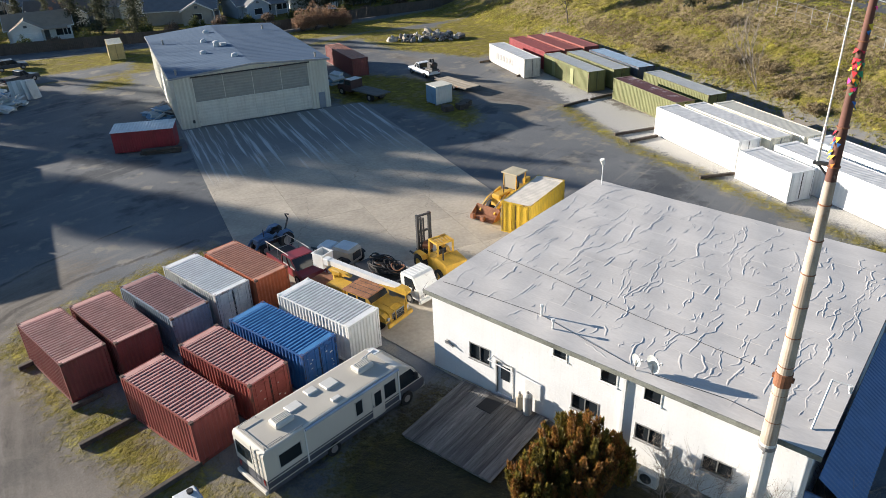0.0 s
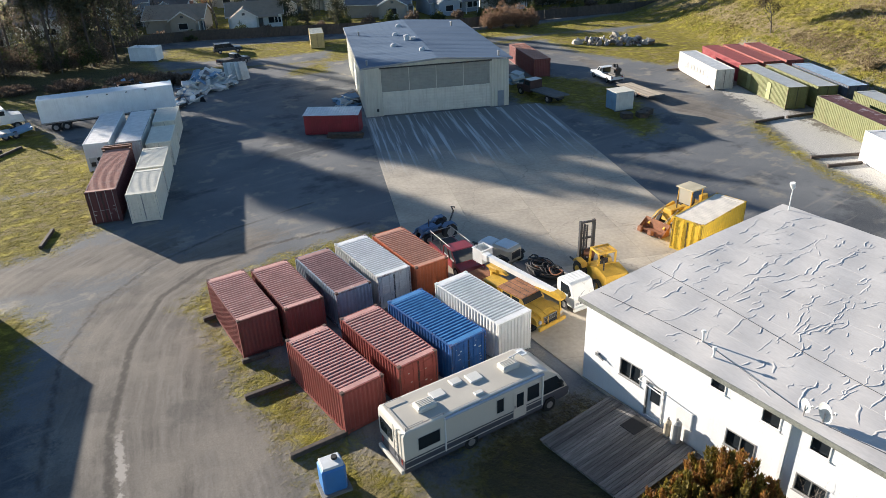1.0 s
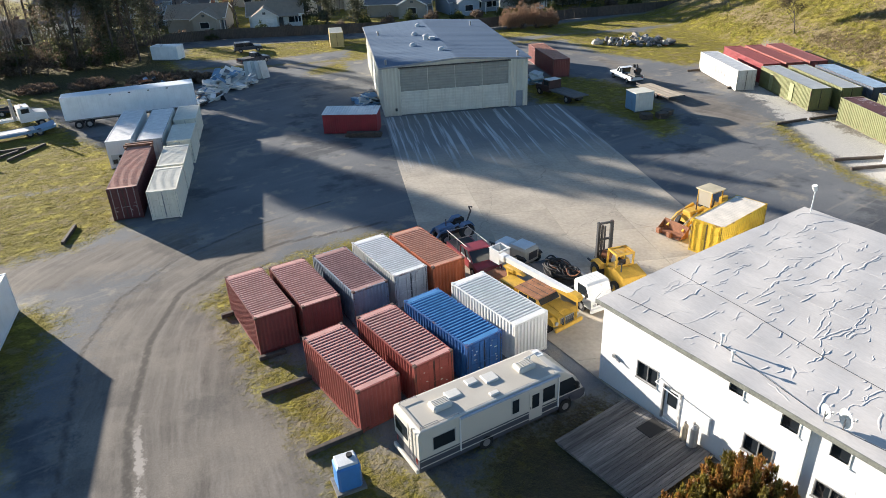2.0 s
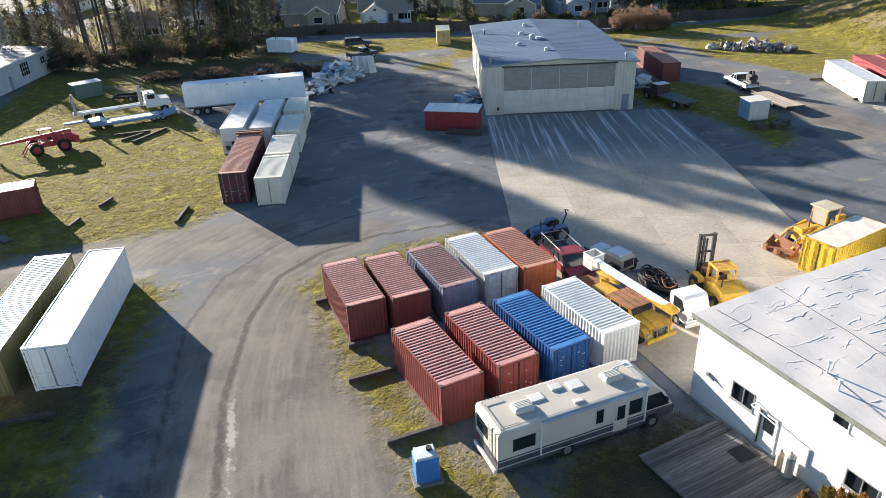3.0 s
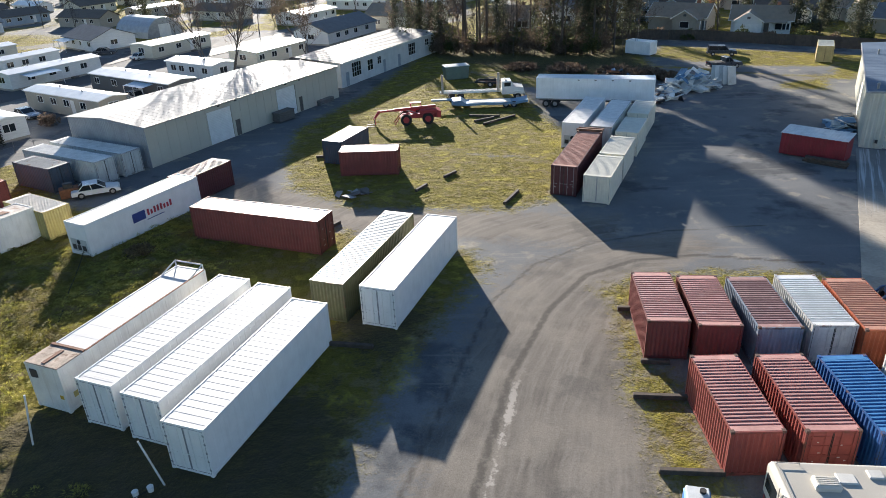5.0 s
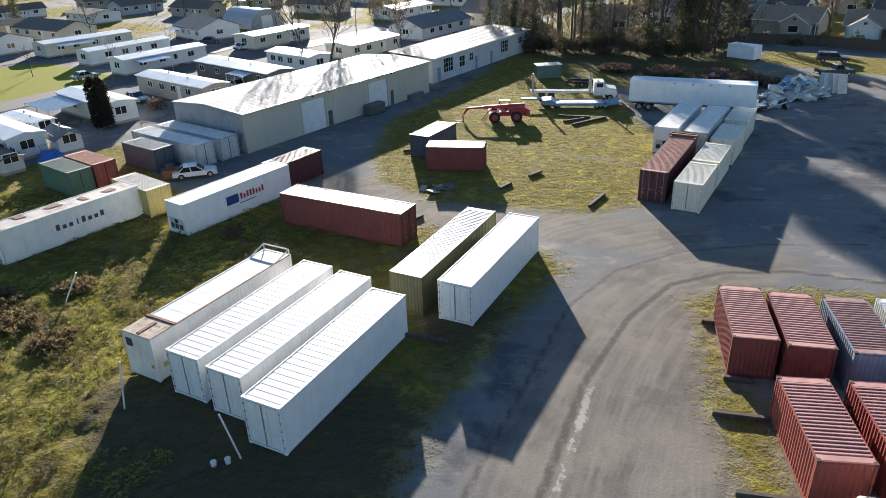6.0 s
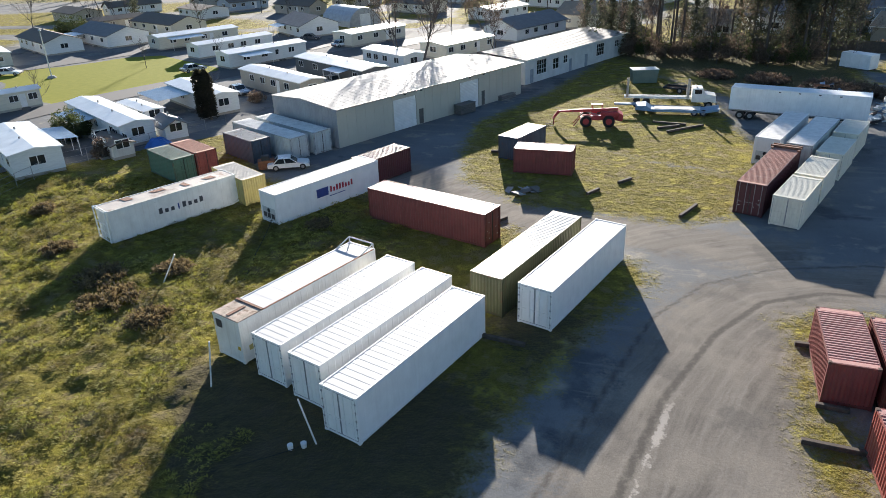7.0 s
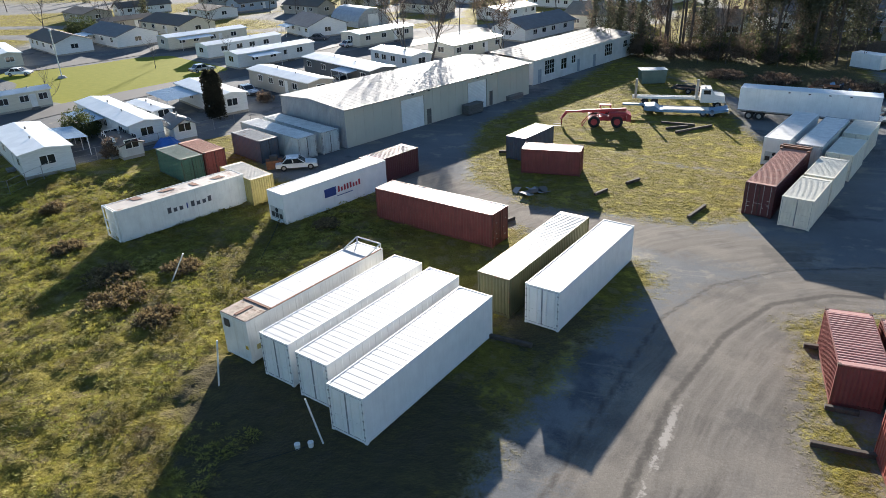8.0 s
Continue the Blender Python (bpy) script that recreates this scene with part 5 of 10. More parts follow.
def annex():
    th = thing("workshop_annex", -30.2, 85.4, 64.6, "long whitewashed workshop with peeling paint and paned windows", "workshop")
    Lw, D, H = 33.0, 8.5, 3.9
    wp = mat("peeling_white", (0.66, 0.67, 0.66), dark=0.8, light=1.05, scale=0.8, rough=0.75, rust=0.12, rust_col=(0.42, 0.42, 0.42), streak=0.25, streak_col=(0.45, 0.44, 0.42))
    holes = [(3.2, 1.1, 5.9, 3.3), (1.3, 0.0, 2.3, 2.2), (7.9, 1.2, 9.6, 2.9), (11.1, 1.7, 12.3, 2.9), (12.9, 0.0, 13.8, 2.1), (18.0, 0.0, 19.0, 2.1), (22.0, 1.2, 24.6, 3.2), (28.6, 1.9, 30.0, 3.0)]
    part("front_wall", pierced(MB(), 0, Lw, -0.3, H, holes, 0.0, 0.2), wp, th)
    part("wall", MB().box(0, 0.21, -0.3, 0.2, D, H).box(Lw - 0.2, 0.21, -0.3, Lw, D, H).box(0.21, D - 0.2, -0.3, Lw - 0.21, D, H), wp, th)
    for a, c, b, d in holes:
        if c < 0.5:
            part("door", MB().box(a, 0.05, 0.0, b, 0.1, d), mat("door_greyblue", (0.30, 0.34, 0.38)), th, "faded grey-blue plank door")
        else:
            window(th, a, c, b, d, 0.0, WHITE_TRIM, (4, 3) if b - a > 2 else (2, 2), depth=0.12)
    r = MB()
    ribbed_roof(r, ((-0.3, -0.4, H), (Lw + 0.3, -0.4, H), (Lw + 0.3, D + 0.3, H + 0.55), (-0.3, D + 0.3, H + 0.55)), 1.2, 0.03)
    part("roof", r, mat("annex_roof", (0.30, 0.29, 0.275), dark=0.65, rough=0.75, rust=0.14, rust_col=(0.35, 0.27, 0.2)), th, "flat pale roof with tree shadows")
    part("fascia", MB().box(-0.3, -0.42, H - 0.2, Lw + 0.3, -0.38, H + 0.02), WHITE_TRIM, th)
    for k in range(5):
        part("rafter_tail", MB().box(2 + 6.5 * k, -0.36, H - 0.16, 2.1 + 6.5 * k, 0, H - 0.04), WHITE_TRIM, th)


annex()


# ---- concrete apron in front of the hangar, cast in bays ----
def apron():
    yaw = -26.5
    ob = tagged(new("pavement"), "pale concrete apron with cracks and white tyre marks", "pavement", kind="structure")
    ob.matrix_basis = pose(30.6, 47.3, 0, 0, 0, yaw)
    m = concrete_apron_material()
    nx, ny = 4, 11
    inv = ob.matrix_basis.inverted()
    p0, p1 = inv @ Vector((14.9, 19.9, 0)), inv @ Vector((12.3, -5.5, 0))
    side = lambda q: (p1.x - p0.x) * (q[1] - p0.y) - (p1.y - p0.y) * (q[0] - p0.x)

    def clip(pts):
        out = []
        for k, q in enumerate(pts):
            r = pts[k - 1]
            sq, sr = side(q), side(r)
            if (sq > 0) != (sr > 0):
                t = sr / (sr - sq)
                out.append((r[0] + (q[0] - r[0]) * t, r[1] + (q[1] - r[1]) * t))
            if sq > 0:
                out.append(q)
        return out
    w, d = 22.2 / nx, 57.2 / ny
    rng = random.Random(4)
    for j in range(ny):
        for i in range(nx):
            a, b = -0.3 + i * w, -0.5 - (j + 1) * d
            pts = clip([(a + 0.008, b + 0.008), (a + w - 0.008, b + 0.008), (a + w - 0.008, b + d - 0.008), (a + 0.008, b + d - 0.008)])
            if len(pts) < 3:
                continue
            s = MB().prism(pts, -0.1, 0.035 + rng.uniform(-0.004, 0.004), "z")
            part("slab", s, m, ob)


def concrete_apron_material():
    m = mat("apron_concrete", (0.44, 0.385, 0.305), dark=0.66, light=1.14, scale=0.22, fine=3.5, rough=0.85, bump=0.004)
    nt = m.node_tree
    N, L = nt.nodes, nt.links
    bs = N["Principled BSDF"]
    base = bs.inputs["Base Color"].links[0].from_socket
    tc = N.new("ShaderNodeTexCoord")

    sep = N.new("ShaderNodeSeparateXYZ")
    L.new(tc.outputs["Object"], sep.inputs[0])
    # the hangar's shade painted in dark, and chalky streaks, nearest its doors
    mp = N.new("ShaderNodeMapping")
    mp.inputs["Scale"].default_value = (1.7, 0.05, 1)
    mp.inputs["Rotation"].default_value = (0, 0, radians(-18))
    L.new(tc.outputs["Object"], mp.inputs[0])
    n = N.new("ShaderNodeTexNoise")
    n.inputs["Scale"].default_value, n.inputs["Detail"].default_value, n.inputs["Roughness"].default_value = 1.0, 6.0, 0.6
    L.new(mp.outputs[0], n.inputs["Vector"])
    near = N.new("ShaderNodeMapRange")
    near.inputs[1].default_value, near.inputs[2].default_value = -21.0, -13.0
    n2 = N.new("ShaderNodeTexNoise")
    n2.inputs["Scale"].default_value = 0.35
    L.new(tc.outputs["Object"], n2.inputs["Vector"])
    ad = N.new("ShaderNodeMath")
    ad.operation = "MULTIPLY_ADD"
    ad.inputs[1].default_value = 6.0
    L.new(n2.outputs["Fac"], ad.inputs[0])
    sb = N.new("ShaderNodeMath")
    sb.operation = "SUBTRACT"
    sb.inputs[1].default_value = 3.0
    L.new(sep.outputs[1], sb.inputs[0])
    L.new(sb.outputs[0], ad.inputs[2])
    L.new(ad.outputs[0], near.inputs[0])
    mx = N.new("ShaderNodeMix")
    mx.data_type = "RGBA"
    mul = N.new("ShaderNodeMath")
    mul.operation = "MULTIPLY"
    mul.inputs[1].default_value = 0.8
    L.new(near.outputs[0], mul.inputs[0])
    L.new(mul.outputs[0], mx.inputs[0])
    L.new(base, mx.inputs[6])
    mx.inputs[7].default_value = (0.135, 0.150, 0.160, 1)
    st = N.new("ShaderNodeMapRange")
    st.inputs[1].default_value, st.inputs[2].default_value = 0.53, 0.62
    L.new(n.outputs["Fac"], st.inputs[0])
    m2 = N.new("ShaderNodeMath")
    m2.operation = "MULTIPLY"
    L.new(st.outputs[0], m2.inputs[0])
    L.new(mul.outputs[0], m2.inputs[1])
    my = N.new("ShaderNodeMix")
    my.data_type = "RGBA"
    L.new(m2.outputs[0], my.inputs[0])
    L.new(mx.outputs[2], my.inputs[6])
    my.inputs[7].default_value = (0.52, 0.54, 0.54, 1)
    # hairline cracks
    v = N.new("ShaderNodeTexVoronoi")
    v.feature = "DISTANCE_TO_EDGE"
    v.inputs["Scale"].default_value = 0.11
    nd = N.new("ShaderNodeTexNoise")
    nd.inputs["Scale"].default_value, nd.inputs["Detail"].default_value = 0.8, 6.0
    L.new(tc.outputs["Object"], nd.inputs["Vector"])
    va = N.new("ShaderNodeVectorMath")
    va.operation = "MULTIPLY_ADD"
    va.inputs[1].default_value = (1.8, 1.8, 0)
    L.new(nd.outputs["Color"], va.inputs[0])
    L.new(tc.outputs["Object"], va.inputs[2])
    L.new(va.outputs[0], v.inputs["Vector"])
    cr = N.new("ShaderNodeMapRange")
    cr.inputs[1].default_value, cr.inputs[2].default_value, cr.inputs[3].default_value, cr.inputs[4].default_value = 0.0, 0.005, 0.35, 0.0
    L.new(v.outputs["Distance"], cr.inputs[0])
    mz = N.new("ShaderNodeMix")
    mz.data_type = "RGBA"
    L.new(cr.outputs[0], mz.inputs[0])
    L.new(my.outputs[2], mz.inputs[6])
    mz.inputs[7].default_value = (0.07, 0.065, 0.06, 1)
    L.new(mz.outputs[2], bs.inputs["Base Color"])
    return m


apron()

# ---- the motorhome ----
def motorhome():
    th = thing("motorhome", 0.62, -4.35, -5.2, "beige motorhome with grey lower stripes parked on grass", "motorhome")
    L, W, zb, zt = 9.75, 2.42, 0.38, 2.72
    shell = mat("motorhome_beige", (0.60, 0.57, 0.50), dark=0.93, light=1.03, rough=0.35, scale=0.7)
    grey = mat("motorhome_grey", (0.075, 0.078, 0.095), dark=0.85, rough=0.4)
    top = mat("motorhome_roof", (0.47, 0.435, 0.37), dark=0.88, light=1.05, rough=0.55, scale=0.8)
    b = MB()
    # side outline swept across the width: raked front, rounded roof edges
    prof = [(0.0, 1.12), (0.0, zt - 0.18), (0.12, zt), (7.9, zt), (8.35, zt - 0.12), (9.05, 2.05), (9.62, 1.12)]
    b.prism(prof, 0.0, W, "y")
    bm = bmesh.new()
    me = b.mesh("body")
    bm.from_mesh(me)
    bmesh.ops.remove_doubles(bm, verts=bm.verts, dist=1e-4)
    bmesh.ops.bevel(bm, geom=[e for e in bm.edges if e.calc_length() > 0.3 and all(v.co.z > 1.5 for v in e.verts)], offset=0.09, segments=3, profile=0.6, affect="EDGES")
    bm.to_mesh(me)
    bm.free()
    part("body", me, shell, th)
    part("lower_body", MB().prism([(0.0, zb), (0.0, 1.12), (9.62, 1.12), (9.75, 0.95), (9.72, 0.62), (9.5, 0.5), (8.95, 0.5), (8.75, 0.85), (8.2, 0.85), (8.0, zb)], 0.012, W - 0.012, "y"), grey, th, "dark grey lower body")
    for z in (0.62, 0.98):
        part("stripe", MB().box(0.05, -0.004, z, 8.0, 0.010, z + 0.05), shell, th, "beige pinstripe")
    part("bumper", MB().box(9.45, 0.05, 0.42, 9.88, W - 0.05, 0.66, bev=0.06), mat("chrome_bumper", (0.5, 0.5, 0.5), metal=0.7, rough=0.3), th)
    part("rear_bumper", MB().box(-0.16, 0.05, 0.36, -0.005, W - 0.05, 0.56, bev=0.03), shell, th)
    for a, c, bb, d in ((0.75, 1.42, 1.9, 2.12), (5.15, 1.42, 5.55, 2.2), (6.32, 1.22, 6.78, 2.05), (7.0, 1.3, 7.75, 2.15)):
        w = part("window", MB().box(a, -0.02, c, bb, 0.03, d, bev=0.015), glass(), th, "dark tinted window")
        part("window_frame", MB().box(a - 0.05, -0.014, c - 0.05, a, 0.02, d + 0.05).box(bb, -0.014, c - 0.05, bb + 0.05, 0.02, d + 0.05).box(a, -0.014, c - 0.05, bb, 0.02, c).box(a, -0.014, d, bb, 0.02, d + 0.05), mat("white_rubber", (0.5, 0.49, 0.45)), w)
    cab = MB().prism([(8.05, 1.2), (8.05, 2.1), (8.85, 2.1), (9.42, 1.2)], -0.006, 0.03, "y")
    part("cab_window", cab, glass(), th, "dark cab side window")
    ws = MB().quad((9.09, 0.15, 2.05), (9.09, W - 0.15, 2.05), (9.63, W - 0.15, 1.2), (9.63, 0.15, 1.2))
    part("windscreen", ws, glass("windscreen_glass", (0.03, 0.05, 0.05)), th)
    dr = part("entrance_door", MB().box(6.16, -0.016, 0.55, 6.95, 0.02, 2.2), shell, th, "narrow beige entrance door")
    part("handle", MB().box(6.2, -0.05, 1.25, 6.26, -0.016, 1.4), STEEL_BAR, dr)
    for x in (2.15, 7.92):
        part("awning_arm", MB().box(x, -0.07, 0.65, x + 0.06, -0.005, zt - 0.1), WHITE_TRIM, th)
    part("awning", MB().tube((2.2, -0.08, zt - 0.12), (7.95, -0.08, zt - 0.12), 0.07, n=10), mat("awning_blue", (0.40, 0.46, 0.55), rough=0.6), th, "rolled grey-blue awning")
    for x in (3.65, 8.48):
        for y in (0.12, W - 0.12):
            wh = part("wheel", MB().tube((x, y - 0.12, 0.39), (x, y + 0.12, 0.39), 0.39, n=20), BLACK, th)
            part("hubcap", MB().tube((x, y - 0.14 if y < 1 else y + 0.14, 0.39), (x, y, 0.39), 0.2, n=14), STEEL_BAR, wh)
    # roof furniture
    for x, y in ((1.3, 0.75), (6.3, 0.95)):
        ac = part("roof_air_conditioner", MB().box(x, y, zt, x + 1.0, y + 0.72, zt + 0.24, bev=0.08), shell, th, "ribbed beige roof air conditioner")
        for k in range(5):
            part("louvre", MB().box(x + 0.12, y + 0.13 + 0.1 * k, zt + 0.24, x + 0.88, y + 0.18 + 0.1 * k, zt + 0.27), shell, ac)
    for x, y, sx, sy, h in ((2.35, 1.2, 0.75, 0.6, 0.07), (3.65, 1.55, 0.6, 0.5, 0.09), (4.5, 1.2, 0.75, 0.7, 0.10), (4.15, 0.3, 0.5, 0.3, 0.09)):
        part("roof_hatch", MB().box(x, y, zt, x + sx, y + sy, zt + h, bev=0.04), mat("hatch_plastic", (0.60, 0.585, 0.54), dark=0.85, rough=0.5), th, "off-white domed roof hatch")
    part("roof_top", MB().box(0.2, 0.14, zt - 0.002, 7.85, W - 0.14, zt + 0.006), top, th, "dusty tan roof skin")
    part("satellite_arm", MB().tube((7.35, 1.6, zt), (7.35, 1.6, zt + 0.25), 0.05).tube((7.0, 1.6, zt + 0.25), (7.9, 1.65, zt + 0.3), 0.035).box(7.7, 1.35, zt + 0.22, 8.05, 1.9, zt + 0.28), WHITE_TRIM, th)
    rk = MB()
    for (x0, y0), (x1, y1) in (((0.25, 0.2), (0.25, W - 0.2)), ((0.25, 0.2), (1.15, 0.2)), ((0.25, W - 0.2), (1.15, W - 0.2)), ((0.2, 0.1), (2.2, 0.1))):
        rk.tube((x0, y0, zt + 0.1), (x1, y1, zt + 0.1), 0.018, n=6)
        rk.tube((x0, y0, zt - 0.02), (x0, y0, zt + 0.1), 0.015, n=6).tube((x1, y1, zt - 0.02), (x1, y1, zt + 0.1), 0.015, n=6)
    part("roof_rack", rk, STEEL_BAR, th)
    la = MB()
    for y in (0.42, 0.8):
        la.tube((-0.06, y, 0.8), (-0.06, y, zt + 0.05), 0.018, n=6)
    for k in range(6):
        la.tube((-0.06, 0.42, 0.95 + 0.3 * k), (-0.06, 0.8, 0.95 + 0.3 * k), 0.015, n=6)
    part("ladder", la, STEEL_BAR, th, "aluminium rear ladder")
    part("rear_window", MB().box(-0.02, 1.1, 1.5, 0.02, 2.25, 2.25), glass(), th)
    for y in (0.2, W - 0.32):
        part("tail_lamp", MB().box(-0.02, y, 0.75, 0.0, y + 0.12, 1.05), mat("red_lens", (0.35, 0.02, 0.02), rough=0.3), th)
    for y in (0.3, W - 0.3):
        part("headlight", MB().tube((9.66, y, 0.85), (9.78, y, 0.85), 0.12, n=12), glass("lamp_glass", (0.4, 0.4, 0.4)), th)
    part("mirror", MB().box(9.0, -0.3, 1.5, 9.08, -0.1, 1.85).tube((8.95, 0, 1.6), (9.04, -0.2, 1.65), 0.015), DARK_STEEL, th)


motorhome()

# ---- vehicles and machines ----
def wheel(th, x, y, r, w, side, rim_mat=None):
    t = part("wheel", MB().tube((x, y - w / 2, r), (x, y + w / 2, r), r, n=18), BLACK, th, "black rubber tyre")
    yo = y + side * (w / 2 + 0.01)
    part("rim", MB().tube((x, yo, r), (x, y, r), r * 0.55, n=14), rim_mat or STEEL_BAR, t)


def car(name, x, y, yaw, body, label, category, L=4.6, W=1.8, H=1.45, style="sedan", z=0.0, group=""):
    """Front towards +x."""
    th = thing(name, x, y, yaw, label, category, group, z)
    h = L / 2
    r = 0.33 if H < 1.6 else 0.38
    belt = H * 0.60
    if style == "sedan":
        low = [(-h, 0.35), (-h, belt - 0.05), (-h * 0.9, belt), (h * 0.45, belt - 0.02), (h * 0.92, belt - 0.14), (h, belt - 0.3), (h, 0.3)]
        cab = [(-h * 0.72, belt), (-h * 0.48, H - 0.04), (h * 0.10, H - 0.03), (h * 0.42, belt)]
    elif style == "suv":
        low = [(-h, 0.45), (-h, belt), (h * 0.5, belt), (h * 0.95, belt - 0.08), (h, belt - 0.25), (h, 0.42)]
        cab = [(-h * 0.97, belt), (-h * 0.90, H - 0.04), (h * 0.18, H - 0.03), (h * 0.45, belt)]
    elif style == "extended":
        low = [(-h, 0.5), (-h, belt - 0.02), (-h * 0.16, belt - 0.02), (-h * 0.16, belt), (h * 0.50, belt - 0.02), (h * 0.93, belt - 0.12), (h, belt - 0.3), (h, 0.45)]
        cab = [(-h * 0.14, belt), (-h * 0.11, H - 0.05), (h * 0.36, H - 0.03), (h * 0.60, belt - 0.03)]
    else:  # pickup
        low = [(-h, 0.5), (-h, belt - 0.02), (-h * 0.12, belt - 0.02), (-h * 0.12, belt), (h * 0.45, belt), (h * 0.95, belt - 0.1), (h, belt - 0.28), (h, 0.45)]
        cab = [(-h * 0.10, belt), (-h * 0.06, H - 0.04), (h * 0.22, H - 0.03), (h * 0.45, belt)]
    part("body", MB().prism(low, -W / 2, W / 2, "y"), body, th)
    part("glasshouse", MB().prism(cab, -W / 2 + 0.09, W / 2 - 0.09, "y"), glass(), th, "dark tinted windows")
    a, b = cab[1], cab[2]
    rf = part("roof", MB().prism([(a[0] - 0.03, a[1] - 0.03), (a[0], a[1] + 0.03), (b[0], b[1] + 0.03), (b[0] + 0.05, b[1] - 0.03)], -W / 2 + 0.1, W / 2 - 0.1, "y"), body, th)
    for f in (0.0, 0.5, 1.0):
        p0 = Vector((cab[0][0] * (1 - f) + cab[3][0] * f, 0, belt))
        p1 = Vector((a[0] * (1 - f) + b[0] * f, 0, a[1]))
        for s in (-1, 1):
            part("pillar", MB().tube((p0.x, s * (W / 2 - 0.08), p0.z), (p1.x, s * (W / 2 - 0.09), p1.z), 0.045, n=5), body, th)
    if style in ("pickup", "extended"):
        part("bed", MB().box(-h + 0.08, -W / 2 + 0.1, belt - 0.016, -h * 0.16, W / 2 - 0.1, belt - 0.012), BLACK, th, "dark empty load bed")
    for sx in (-0.62, 0.66):
        for s in (-1, 1):
            wheel(th, sx * h, s * (W / 2 - 0.1), r, 0.22, s)
    for s in (-1, 1):
        part("headlight", MB().box(h - 0.06, s * (W / 2 - 0.28) - 0.16, belt - 0.36, h + 0.012, s * (W / 2 - 0.28) + 0.16, belt - 0.22), glass("lamp_glass", (0.4, 0.4, 0.4)), th)
        part("tail_lamp", MB().box(-h - 0.012, s * (W / 2 - 0.2) - 0.12, belt - 0.3, -h + 0.02, s * (W / 2 - 0.2) + 0.12, belt - 0.12), mat("red_lens", (0.35, 0.02, 0.02), rough=0.3), th)
    part("bumper", MB().box(h - 0.1, -W / 2 + 0.05, 0.35, h + 0.1, W / 2 - 0.05, 0.52, bev=0.03).box(-h - 0.1, -W / 2 + 0.05, 0.37, -h + 0.1, W / 2 - 0.05, 0.54, bev=0.03), DARK_STEEL, th)
    return th


PLANT_YELLOW = mat("plant_yellow", (0.62, 0.37, 0.045), dark=0.7, rust=0.22, rust_col=(0.25, 0.12, 0.05), rough=0.5, scale=2)
TRUCK_WHITE = mat("truck_white", (0.72, 0.72, 0.69), dark=0.88, rust=0.06, rough=0.4)
TRUCK_RED = mat("truck_red", (0.22, 0.025, 0.03), dark=0.8, rust=0.05, rough=0.35)
TRUCK_BLUE = mat("truck_blue", (0.10, 0.16, 0.24), dark=0.75, rust=0.12, rough=0.45)
CAR_WHITE = mat("car_white", (0.76, 0.77, 0.77), dark=0.95, light=1.02, rough=0.25)
CAR_SILVER = mat("car_silver", (0.42, 0.45, 0.49), dark=0.92, rough=0.28, metal=0.4)
CAR_DARK = mat("car_dark", (0.05, 0.06, 0.08), rough=0.3)
RED_MACHINE = mat("machine_red", (0.42, 0.045, 0.05), dark=0.75, rust=0.12, rough=0.5)
FADED_BLUE = mat("faded_blue_steel", (0.16, 0.29, 0.42), dark=0.8, rust=0.2, rough=0.55)


